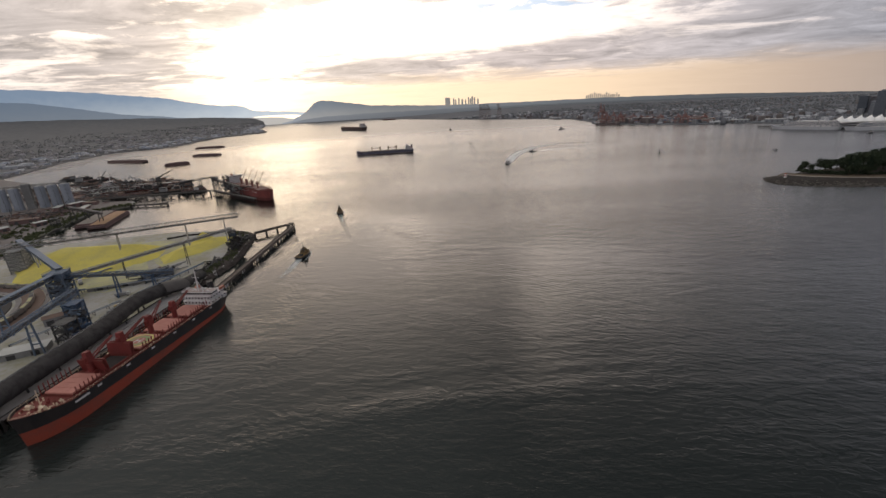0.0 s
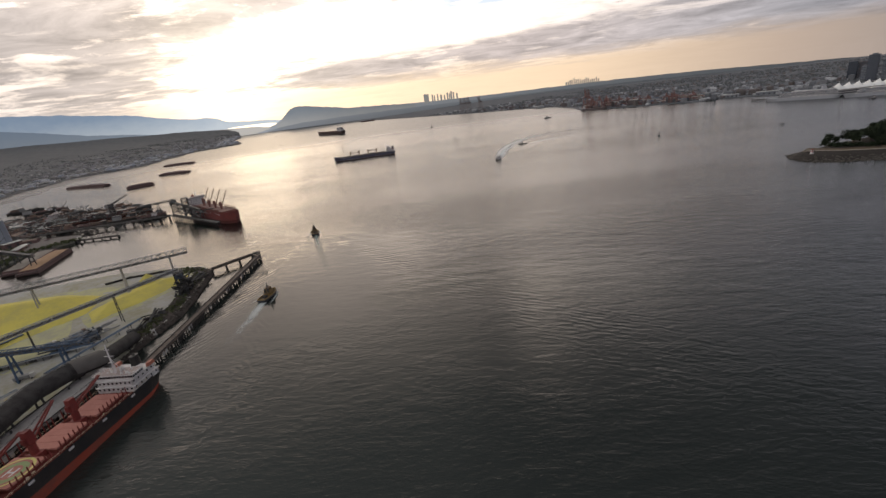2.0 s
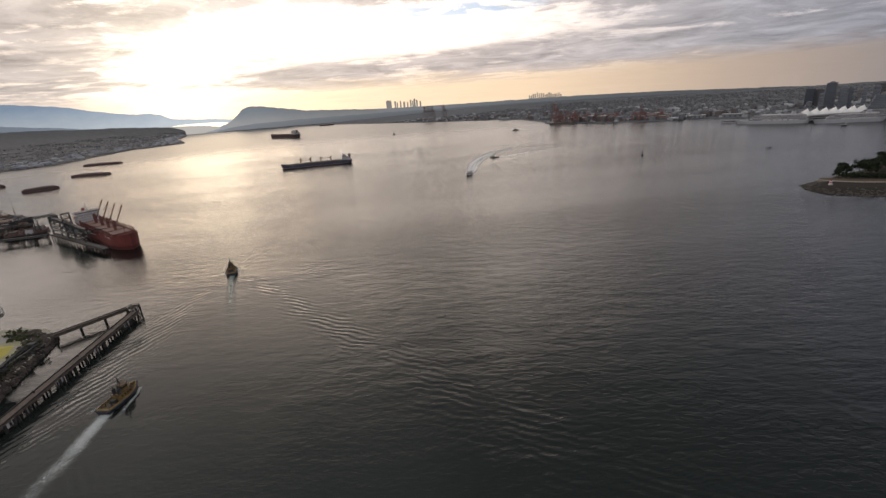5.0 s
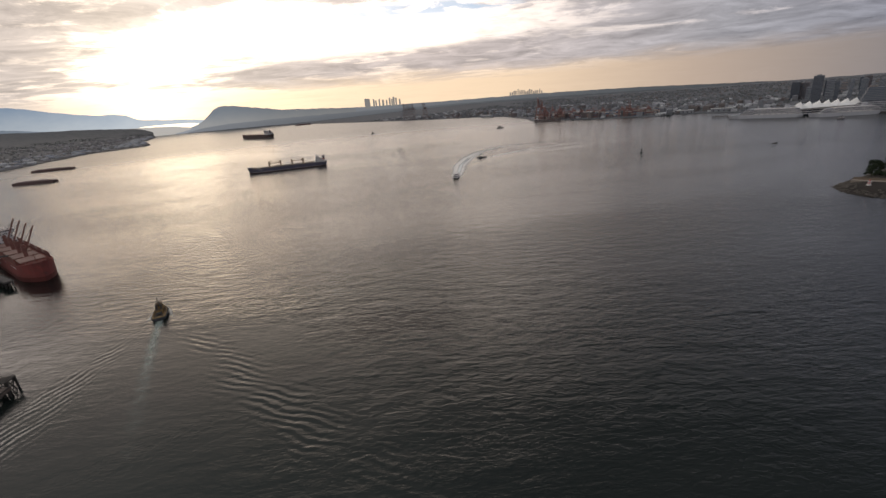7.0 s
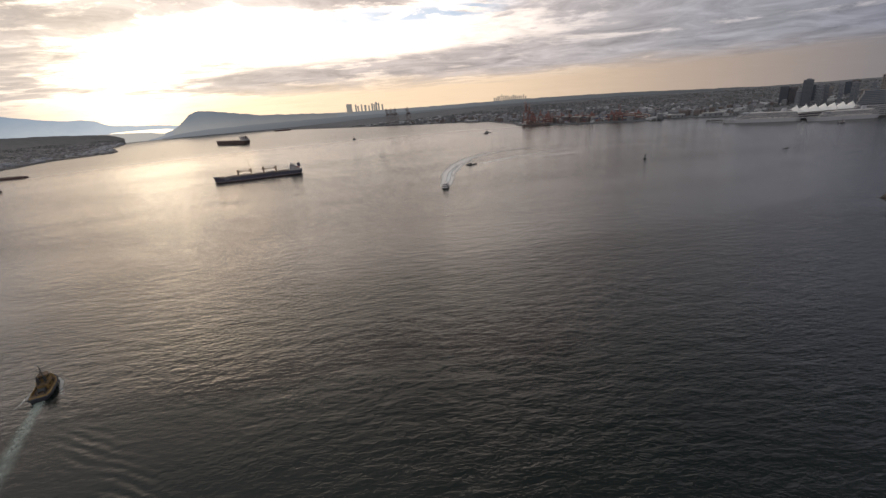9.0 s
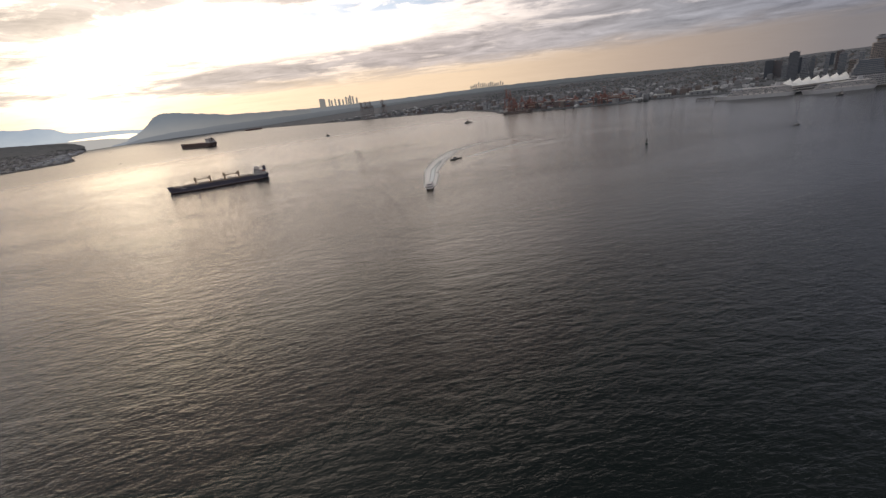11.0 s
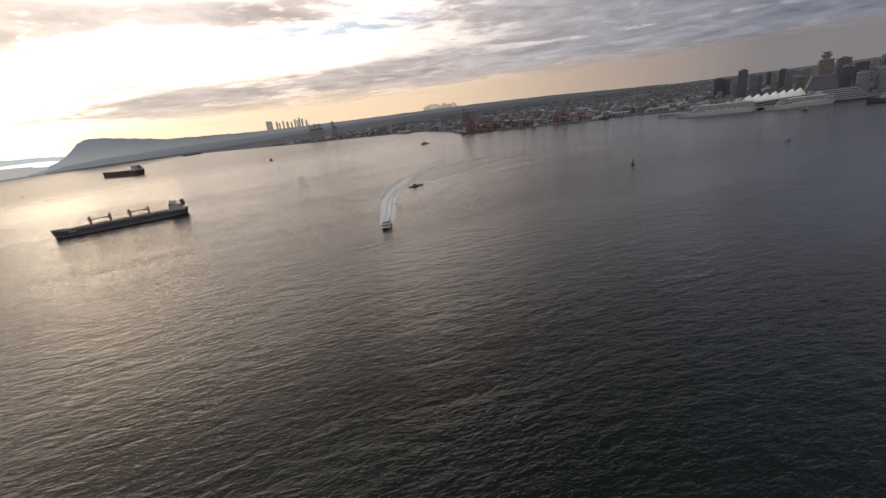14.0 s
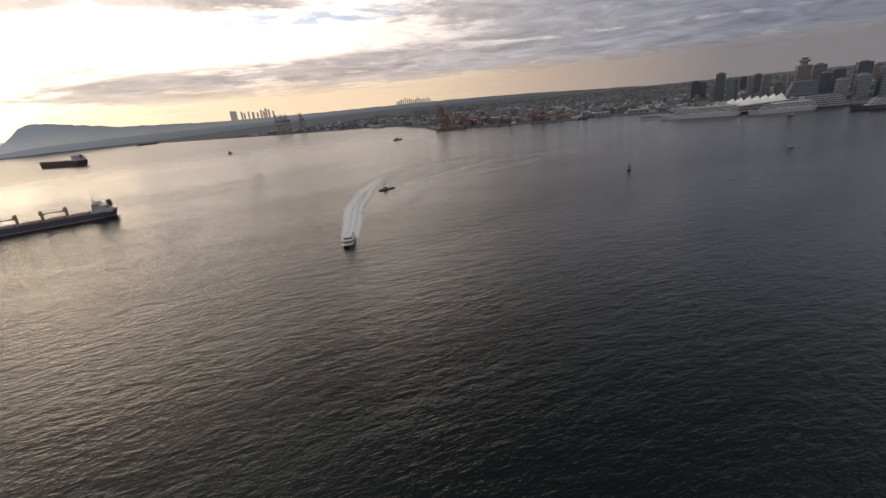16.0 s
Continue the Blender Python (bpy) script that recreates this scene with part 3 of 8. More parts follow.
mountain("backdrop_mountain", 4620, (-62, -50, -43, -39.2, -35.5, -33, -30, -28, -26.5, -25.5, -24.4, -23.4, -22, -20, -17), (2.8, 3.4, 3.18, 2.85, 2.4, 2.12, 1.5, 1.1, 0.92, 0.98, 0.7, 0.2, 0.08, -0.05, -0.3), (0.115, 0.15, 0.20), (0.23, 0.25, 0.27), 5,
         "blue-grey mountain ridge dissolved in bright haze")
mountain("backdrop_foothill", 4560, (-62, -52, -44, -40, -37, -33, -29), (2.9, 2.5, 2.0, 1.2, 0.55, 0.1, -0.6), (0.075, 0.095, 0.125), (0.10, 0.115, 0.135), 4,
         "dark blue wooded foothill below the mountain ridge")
# self-lit strip painted in for the sun glint on the inlet beyond the water
mountain("backdrop_far_reach", 4556, (-23.6, -22.6, -21, -19.5, -18.4, -17.6), (-0.56, -0.50, -0.48, -0.50, -0.56, -0.72), (0.80, 0.68, 0.50), (0.80, 0.68, 0.50), 0, "glowing strip standing for the sun's glint on the far inlet")
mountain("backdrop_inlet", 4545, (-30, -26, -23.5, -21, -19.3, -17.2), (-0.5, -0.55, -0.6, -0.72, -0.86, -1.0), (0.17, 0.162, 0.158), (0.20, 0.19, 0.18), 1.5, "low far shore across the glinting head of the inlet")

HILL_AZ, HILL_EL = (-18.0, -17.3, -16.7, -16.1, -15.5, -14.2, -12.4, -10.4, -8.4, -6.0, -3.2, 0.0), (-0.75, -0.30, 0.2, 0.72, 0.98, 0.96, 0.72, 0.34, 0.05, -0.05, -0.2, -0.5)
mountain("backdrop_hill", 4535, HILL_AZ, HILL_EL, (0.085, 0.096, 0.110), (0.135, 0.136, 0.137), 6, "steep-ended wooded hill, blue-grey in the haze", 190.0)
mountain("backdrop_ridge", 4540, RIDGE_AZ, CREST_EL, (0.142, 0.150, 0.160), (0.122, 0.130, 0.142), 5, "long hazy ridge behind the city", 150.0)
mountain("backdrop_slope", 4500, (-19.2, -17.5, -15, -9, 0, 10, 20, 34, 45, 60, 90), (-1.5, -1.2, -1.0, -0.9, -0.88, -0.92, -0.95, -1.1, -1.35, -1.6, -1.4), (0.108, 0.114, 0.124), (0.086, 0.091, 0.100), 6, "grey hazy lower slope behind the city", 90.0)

# the park point
PARK = ((478, 622), (467, 612), (459, 596), (460, 576), (470, 562), (487, 552), (518, 540), (570, 526), (660, 508), (780, 478), (1000, 430), (1500, 380), (1560, 700), (1200, 760), (900, 740), (700, 690), (600, 656), (545, 642), (500, 629))


def park_height(x, y, d):
    return min(3.95, 0.3 + d * 0.15) + min(9.0, max(0.0, d - 55) * 0.16) + 0.4 * wob(x, y, 0.05) * min(1.0, d / 25)


def inside_distance(x, y, outline):
    """The distance to the outline, negative outside of it."""
    best, odd = 1e9, False
    for (ax, ay), (bx, by) in zip(outline, outline[1:] + outline[:1]):
        k = max(0, min(1, ((x - ax) * (bx - ax) + (y - ay) * (by - ay)) / ((bx - ax) ** 2 + (by - ay) ** 2)))
        best = min(best, math.hypot(x - ax - k * (bx - ax), y - ay - k * (by - ay)))
        if (ay > y) != (by > y) and x < (bx - ax) * (y - ay) / (by - ay) + ax:
            odd = not odd
    return best if odd else -best


def park_z(x, y):
    d = inside_distance(x + 5 * wob(x, y, 0.04), y + 5 * wob(x, y, 0.04, 5), PARK)
    return park_height(x, y, d) if d > 0 else max(-2.5, d * 0.3)


bm = B()
sheet(bm, [[(x, y, park_z(x, y)) for y in [360 + 6 * j for j in range(72)]] for x in [450 + 6 * i if i < 60 else 822 + 24 * (i - 60) for i in range(90)]])
bmesh.ops.recalc_face_normals(bm, faces=bm.faces)
tagged(part("ground_park_point", bm, mat("park_ground", (0.040, 0.035, 0.031), 0.95, other=(0.017, 0.017, 0.016), size=9, relief=0.6, spec=0.1), smooth=True),
       "rocky park point with grass above a stony foreshore", "ground", kind="structure")


# ---- ships ----
steel_dark = mat("dark_steel", (0.06, 0.06, 0.062), 0.6, 0.3, size=3)
white_paint = mat("white_ship_paint", (0.58, 0.56, 0.56), 0.55, other=(0.42, 0.38, 0.36), size=6, wear=0.45)
window_dark = mat("dark_window_glass", (0.02, 0.024, 0.03), 0.15, size=2, spec=0.6)


def stuff_part(*args):
    ob = part(*args)
    ob["kind"] = "stuff"
    return ob


def hull_width(u, full):
    """Half breadth from stern (0) to bow (1), of 1."""
    if u < 0.10:
        return 0.80 + 0.20 * (u / 0.10) ** 0.6 if full else 0.35 + 0.65 * (u / 0.10) ** 0.7
    if u < (0.86 if full else 0.80):
        return 1.0
    k = (u - (0.86 if full else 0.80)) / (0.14 if full else 0.20)
    return max(0.02, (1 - k ** 2.1) ** 0.75)


def hull_skin(length, beam, levels, n=44):
    """levels: (z, fullness 0..1, bow rake) from below upward."""
    rows = []
    for z, full, rake, sheer, *slope in levels:
        left, right = [], []
        for k in range(n + 1):
            u = k / n
            w = beam / 2 * (hull_width(u, True) * full + hull_width(u, False) * (1 - full))
            x = -length / 2 + length * u + rake * max(0, (u - 0.8) / 0.2) ** 2 
            x += (1 - full) * 4.0 * max(0, 1 - u / 0.1)
            zz = z + sheer * max(0, (u - 0.88) / 0.12) ** 1.2 + (slope[0] * (u - 0.5) if slope else 0)
            left.append((x, w, zz))
            right.append((x, -w, zz))
        rows.append(right + left[::-1] + [right[0]])
    return rows


def bulk_carrier(name, m, label, length, beam, boot, top, colours, holds, cranes, jib=(0.0, 6.0), house=(5, 4), open_hold=None, pad=None, stanchions=False, group="", pale=None, mast=8.5, trim=0.0):
    """A geared bulk carrier; x runs to the bow, z from the water. boot, top: heights of the paint line and of the deck.
    colours: side, boot, deck, hatch, crane. jib: degrees to the side and upwards."""
    side_m, boot_m, deck_m, hatch_m, crane_m = colours
    ship = thing(name, m, label, "ship", group)
    L = length
    fc = 3.0  # forecastle
    bm = B()
    sheet(bm, hull_skin(L, beam, ((-3.0, 0.2, 0.0, 0), (0.0, 0.3, 0.4, 0), (boot, 0.55, 1.4, 0, trim))))
    part("bottom_paint", bm, boot_m, ship, "weathered antifouling band above the waterline")
    bm = B()
    sheet(bm, hull_skin(L, beam, ((boot, 0.553, 1.41, 0, trim), (top - 0.5, 0.9, 2.8, fc * 0.6), (top + 0.9, 1.0, 3.4, fc))))
    part("hull", bm, side_m, ship)
    bm = B()
    sheet(bm, hull_skin(L, beam * 1.004, ((boot - 0.25, 0.54, 1.4, 0, trim), (boot + 0.05, 0.56, 1.42, 0, trim))))
    part("paint_line", bm, boot_m if pale else white_paint, ship)
    bm = B()
    rows = hull_skin(L, beam * 0.985, ((top, 0.97, 3.0, fc * 0.85),))[0]
    n = len(rows) // 2
    left, right = rows[:n], rows[n:2 * n][::-1]
    sheet(bm, [left, right])
    part("main_deck", bm, deck_m, ship)
    # bulwark rail on the forecastle
    bm = B()
    for s in (-1, 1):
        pts = [(x, y * 0.99, z) for x, y, z in (left if s < 0 else right)]
        for k in range(0, n - 1):
            if pts[k][0] < -L * 0.46 or k % 2 == 0:
                rod(bm, pts[k], (pts[k][0], pts[k][1], pts[k][2] + 1.9), 0.07, n=4)
        for k in range(n - 1):
            for h in (1.5, 1.9):
                rod(bm, (pts[k][0], pts[k][1], pts[k][2] + h), (pts[k + 1][0], pts[k + 1][1], pts[k + 1][2] + h), 0.05, n=4)
    stuff_part("deck_railing", bm, white_paint if pale is None else pale, ship)
    # deckhouse at the stern
    tiers, hh = house
    hx0, hx1 = -L * 0.475, -L * 0.475 + L * 0.125
    z = top
    for t in range(tiers):
        k = t / max(1, tiers - 1)
        x0, x1, w = hx0 + 1.4 * t * (L / 130), hx1 - 0.5 * t, beam * (0.47 - 0.035 * t)
        if t == tiers - 1:
            w = beam * 0.50
            x0 = x1 - L * 0.05
        bm = B()
        box(bm, x0, -w, z, x1, w, z + hh * 0.69)
        box(bm, x0 - 0.5, -w - 0.5, z + hh * 0.66, x1 + 0.4, w + 0.5, z + hh * 0.72)
        deckhouse = part("bridge" if t == tiers - 1 else "deckhouse_tier", bm, white_paint, ship)
        bm = B()
        nw = 14 if t == tiers - 1 else 8
        for j in range(nw):
            yy = -w + (j + 0.5) * 2 * w / nw
            ww = w / nw * (0.82 if t == tiers - 1 else 0.38)
            box(bm, x1 - 0.03, yy - ww, z + hh * 0.32, x1 + 0.06, yy + ww, z + hh * 0.56)
            box(bm, x0 - 0.06, yy - ww, z + hh * 0.32, x0 + 0.03, yy + ww, z + hh * 0.56)
        for j in range(5):
            xx = x0 + (j + 0.5) * (x1 - x0) / 5
            for s in (-1, 1):
                box(bm, xx - 0.45, s * w - 0.05, z + hh * 0.32, xx + 0.45, s * w + 0.05, z + hh * 0.56)
        stuff_part("window_band", bm, window_dark, deckhouse)
        bm = B()
        zt = z + hh * 0.72
        for s in (-1, 1):
            for h in (0.55, 1.0):
                rod(bm, (x0 - 0.4, s * (w + 0.4), zt + h), (x1 + 0.3, s * (w + 0.4), zt + h), 0.045, n=4)
            for j in range(7):
                xx = x0 - 0.4 + j * (x1 - x0 + 0.7) / 6
                rod(bm, (xx, s * (w + 0.4), zt), (xx, s * (w + 0.4), zt + 1.0), 0.045, n=4)
        stuff_part("handrail", bm, white_paint, deckhouse)
        z += hh * 0.72
    r = random.Random(int(L * 7))
    bm = B()
    for k in range(18):
        xx, yy, s = r.uniform(x0 + 0.6, x1 - 0.6), r.uniform(-w, w) * 0.9, r.uniform(0.2, 0.7)
        if k % 3 == 0:
            lathe(bm, xx, yy, ((s * 0.5, z - 0.1), (s * 0.5, z + 0.9), (s, z + 1.2), (s * 0.9, z + 1.9), (s * 0.3, z + 2.3)), 8)
        else:
            box(bm, xx - s, yy - s, z - 0.1, xx + s, yy + s, z + s * r.uniform(1.0, 2.6), 0.9)
    stuff_part("roof_gear", bm, white_paint, ship)
    part("bridge_roof", fresh(box, x0 - 0.2, -w, z - 0.12, x1 + 0.1, w, z + 0.05), mat("worn_roof_paint", (0.36, 0.30, 0.28), 0.85, other=(0.24, 0.20, 0.19), size=3), ship)
    bm = B()
    for s in (-1, 1):
        for k in range(9):
            xx = hx0 - 1 + k * 1.4
            box(bm, xx - 0.4, s * beam * 0.40 - r.uniform(0.3, 1.0), top, xx + 0.4, s * beam * 0.40 + 0.4, top + r.uniform(0.6, 2.6), 0.9)
    stuff_part("stern_gear", bm, white_paint, ship)
    bm = B()
    mx = hx1 - 3.2
    rod(bm, (mx, 0, z), (mx, 0, z + mast), 0.5, 0.22, 8)
    for s in (-1, 1):
        bar(bm, (mx - 2.2, s * 1.6, z), (mx, 0, z + mast * 0.55), 0.3)
    bar(bm, (mx, -2.6, z + mast * 0.6), (mx, 2.6, z + mast * 0.6), 0.22)
    bar(bm, (mx, -1.6, z + mast * 0.82), (mx, 1.6, z + mast * 0.82), 0.18)
    box(bm, mx + 0.3, -1.5, z + 6.0, mx + 0.6, 1.5, z + 6.3)
    part("radar_mast", bm, white_paint, ship)
    bm = B()
    slab(bm, [(hx0 + 1.4 + 2.3 * math.cos(a) * 1.25, 1.9 * math.sin(a)) for a in [k * math.tau / 14 for k in range(14)]], top + hh * 1.4, z + 2.2, 0.9)
    funnel = part("funnel", bm, side_m, ship)
    bm = B()
    for dy in (-0.6, 0.5):
        rod(bm, (hx0 + 1.2, dy, z + 2.0), (hx0 + 0.8, dy, z + 3.3), 0.3, n=8)
    part("exhaust_pipe", bm, steel_dark, funnel)
    for s in (-1, 1):
        bm = B()
        slab(bm, [(hx0 + 3 + dx, s * beam * 0.44 + dy) for dx, dy in ((-2.4, -0.9), (2.0, -0.9), (2.9, 0), (2.0, 0.9), (-2.4, 0.9))], top + hh * 1.55, top + hh * 1.55 + 1.7, 0.85)
        part("lifeboat", bm, mat("lifeboat_orange", (0.42, 0.15, 0.10), 0.5, size=3), ship, "orange enclosed lifeboat")
    # hatches and cranes share the deck forward of the house
    free0, free1 = hx1 + 2.0, L * 0.385
    pitch = (free1 - free0) / holds
    hw = beam * 0.33
    for h in range(holds):
        x0, x1 = free0 + pitch * h + 2.2 * L / 130, free0 + pitch * (h + 1) - 2.2 * L / 130
        bm = B()
        for a in ((x0, -hw, x1, -hw + 0.4), (x0, hw - 0.4, x1, hw), (x0, -hw, x0 + 0.4, hw), (x1 - 0.4, -hw, x1, hw)):
            box(bm, a[0], a[1], top - 0.1, a[2], a[3], top + 1.5)
        for k in range(9):
            xx = x0 + (x1 - x0) * k / 8
            for s in (-1, 1):
                bar(bm, (xx, s * hw, top + 0.1), (xx, s * hw, top + 1.4), 0.25, 0.5)
        coaming = part("hatch_coaming", bm, deck_m, ship)
        if open_hold == h:
            # near-black plate at deck level stands in for the shaded depth of the hold
            bm = B()
            box(bm, x0 + 0.45, -hw + 0.45, top + 0.02, x1 - 0.45, hw - 0.45, top + 0.25)
            part("cargo_hold", bm, mat("painted_hold_shade", (0.035, 0.028, 0.025), 0.9, size=5), coaming)
            for xe, lean in ((x0 + 0.4, -1.0), (x1 - 0.4, 1.0)):
                bm = B()
                for k in range(2):
                    a = Vector((xe + lean * 0.9 * k, 0, top + 1.5))
                    bar(bm, a, a + Vector((lean * (0.5 + k), 0, 6.4)), 2 * hw, 0.5, up=(1, 0, 0))
                part("folded_hatch_cover", bm, crane_m, coaming, "red steel hatch cover folded upright")
            continue
        bm = B()
        nc = 4
        for k in range(nc):
            a, b = x0 - 0.3 + (x1 - x0 + 0.6) * k / nc, x0 - 0.3 + (x1 - x0 + 0.6) * (k + 1) / nc
            box(bm, a + 0.06, -hw - 0.3, top + 1.5, b - 0.06, hw + 0.3, top + 2.25, 0.985)
        part("hatch_cover", bm, hatch_m, coaming)
        if pad == h:
            cxp = (x0 + x1) / 2
            for r0, r1, mm in ((6.6, 7.6, "pad_yellow"), (3.6, 5.6, "pad_green")):
                bm = B()
                sheet(bm, [[(cxp + r * math.cos(a), r * math.sin(a), top + 2.27) for r in (r0, r1)] for a in [k * math.tau / 48 for k in range(49)]])
                part("landing_ring", bm, mat(mm, (0.62, 0.55, 0.20) if mm == "pad_yellow" else (0.28, 0.34, 0.16), 0.8, size=3), coaming, "worn painted landing circle")
            bm = B()
            for yy in (-1.5, 1.5):
                box(bm, cxp - 2.2, yy - 0.35, top + 2.262, cxp + 2.2, yy + 0.35, top + 2.275)
            box(bm, cxp - 0.35, -1.2, top + 2.262, cxp + 0.35, 1.2, top + 2.275)
            part("landing_letter", bm, white_paint, coaming)
        if stanchions:
            for s in (-1, 1):
                for k in range(8):
                    xx = x0 + (x1 - x0) * k / 7
                    part("log_stanchion", fresh(rod, (xx, s * beam * 0.455, top), (xx, s * beam * 0.455, top + 5.6), 0.24, n=5), crane_m, ship)
    swing, lift = jib
    for c in range(cranes):
        xc = free0 + pitch * (c + (1 if cranes < holds else 0.5))
        bm = B()
        lathe(bm, xc, 0, ((1.55, top), (1.45, top + 6.5), (1.9, top + 7.0), (1.9, top + 7.5)), 14)
        box(bm, xc - 2.0, -2.6, top, xc + 2.0, 2.6, top + 2.4)
        pedestal = part("crane_pedestal", bm, crane_m, ship)
        bm = B()
        box(bm, xc - 1.7, -1.5, top + 7.5, xc + 1.7, 1.5, top + 13.0, 0.8)
        box(bm, xc + 1.6, -0.9, top + 8.4, xc + 2.5, 0.9, top + 10.4)
        part("crane_house", bm, crane_m, pedestal)
        sw = radians(swing[c % len(swing)] if isinstance(swing, tuple) else swing)
        lf = radians(lift[c % len(lift)] if isinstance(lift, tuple) else lift)
        reach = pitch * 0.98
        dirn = Vector((math.cos(sw) * math.cos(lf), math.sin(sw) * math.cos(lf), math.sin(lf)))
        root = Vector((xc, 0, top + 8.2)) + Vector((dirn.x, dirn.y, 0)).normalized() * 1.6
        across = Vector((-math.sin(sw), math.cos(sw), 0))
        bm = B()
        for s in (-1, 1):
            bar(bm, root + across * s * 0.95, root + dirn * reach + across * s * 0.35, 0.42, 0.75)
        for k in range(6):
            p = root + dirn * reach * (k + 0.5) / 6
            bar(bm, p - across * 0.8, p + across * 0.8, 0.3)
        part("crane_jib", bm, crane_m, pedestal)
        bm = B()
        for s in (-0.3, 0.3):
            rod(bm, Vector((xc, 0, top + 13.0)) + across * s, root + dirn * reach * 0.97 + across * s, 0.07, n=4)
        rod(bm, root + dirn * reach * 0.95, root + dirn * reach * 0.95 - Vector((0, 0, min(5.0, reach * math.sin(max(lf, 0.05)) * 0.4 + 1.0))), 0.06, n=4)
        part("crane_wire", bm, steel_dark, pedestal)
    # forecastle fittings
    fx, fz = L * 0.43, top + fc * 0.45
    bm = B()
    rod(bm, (fx, 0, fz), (fx, 0, fz + 8.0), 0.3, 0.16, 8)
    bar(bm, (fx, -1.2, fz + 5.6), (fx, 1.2, fz + 5.6), 0.15)
    part("foremast", bm, pale or crane_m, ship)
    for s in (-1, 1):
        bm = B()
        rod(bm, (fx + 2.0, s * beam * 0.10, fz + 1.0), (fx + 2.0, s * beam * 0.22, fz + 1.0), 0.75, n=12)
        box(bm, fx + 0.8, s * beam * 0.16 - 1.2, fz - 0.4, fx + 3.2, s * beam * 0.16 + 1.2, fz + 0.5)
        part("windlass", bm, pale or crane_m, ship)
    for k in range(5):
        for s in (-1, 1):
            bm = B()
            rod(bm, (fx - 4 + 2.4 * k, s * beam * (0.33 - 0.035 * k), fz - 0.6), (fx - 4 + 2.4 * k, s * beam * (0.33 - 0.035 * k), fz + 0.7), 0.28, n=8)
            part("mooring_bollard", bm, pale or crane_m, ship)
    # lockers, vents, pipes and gear over the decks
    r = random.Random(int(L * 10))
    for mm, count, where in ((crane_m, 60, "deck_fittings"), (pale or white_paint, 46, "deck_lockers")):
        bm = B()
        for k in range(count):
            if k % 2:
                xx, yy, zz = r.uniform(L * 0.395, L * 0.468), r.uniform(-0.3, 0.3) * beam, top + fc * 0.3
            else:
                xx, yy, zz = r.uniform(-L * 0.33, L * 0.38), r.choice((-1, 1)) * beam * r.uniform(0.36, 0.46), top - 0.05
            s = r.uniform(0.25, 0.8)
            if r.random() < 0.6:
                box(bm, xx - s, yy - s * 0.6, zz, xx + s, yy + s * 0.6, zz + s * r.uniform(0.8, 2.2), r.uniform(0.7, 1.0))
            else:
                rod(bm, (xx, yy, zz), (xx, yy, zz + s * 2.5), s * 0.5, s * 0.6, 7)
        stuff_part(where[:-1], bm, mm, ship)
    bm = B()
    for s in (-1, 1):
        for o in (0.0, 0.5, 1.0):
            rod(bm, (free0, s * (beam * 0.37 + o), top + 0.5), (free1 + 4, s * (beam * 0.37 + o), top + 0.5), 0.14, n=5)
    stuff_part("deck_pipe", bm, deck_m, ship)
    # the name on the bow and marks along the side, as plain bars
    bm = B()
    for s in (-1, 1):
        yb = beam / 2 * (hull_width(0.875, True)) + 0.10
        box(bm, L * 0.335, s * yb - 0.08, top - 1.2, L * 0.388, s * yb + 0.06, top - 0.3)
        for k in range(6 if stanchions else 0):
            xx = -L * 0.34 + k * L * 0.125
            box(bm, xx, s * (beam / 2 - 0.02) - 0.05, top - 0.9, xx + 2.4, s * (beam / 2 - 0.02) + 0.07, top + 0.1)
    stuff_part("hull_marks", bm, white_paint, ship)
    return ship


red_boot = mat("red_antifouling", (0.28, 0.05, 0.027), 0.75, other=(0.16, 0.06, 0.045), size=7, wear=0.7)
black_side = mat("black_hull_paint", (0.022, 0.021, 0.022), 0.5, other=(0.06, 0.045, 0.038), size=8)
red_deck = mat("red_deck_paint", (0.18, 0.04, 0.032), 0.8, other=(0.15, 0.055, 0.04), size=5)
salmon = mat("faded_hatch_red", (0.44, 0.19, 0.15), 0.8, other=(0.32, 0.12, 0.10), size=4)
crane_red = mat("crane_red", (0.18, 0.028, 0.024), 0.6, other=(0.11, 0.03, 0.028), size=4)
cream = mat("cream_fittings", (0.62, 0.52, 0.38), 0.7, other=(0.45, 0.28, 0.18), size=3)


def berth(a, b, sunk=0.0, trim=0.0):
    """The pose of a ship whose stern lies at a and bow at b; sunk: metres deeper, trim: degrees by the stern."""
    return pose((a[0] + b[0]) / 2, (a[1] + b[1]) / 2, -sunk, 0, 0, math.degrees(math.atan2(b[1] - a[1], b[0] - a[0]))) @ pose(0, 0, 0, 0, -trim, 0)


bulk_carrier("bulk_carrier", berth((-165.5, 286), (-182.8, 149.5), 1.7, 1.5), "red and black bulk carrier moored at the quay, one hold open", 137.0, 21, 6.0, 11.3,
             (black_side, red_boot, red_deck, salmon, crane_red), 5, 4, jib=((-168, -160, -172, -165), (10, 16, 12, 8)), house=(3, 4.3), open_hold=3, pad=2, stanchions=True, pale=cream, mast=16.0, trim=2.0)
red_side = mat("red_hull_paint", (0.20, 0.045, 0.04), 0.7, other=(0.11, 0.045, 0.04), size=6, wear=0.8)
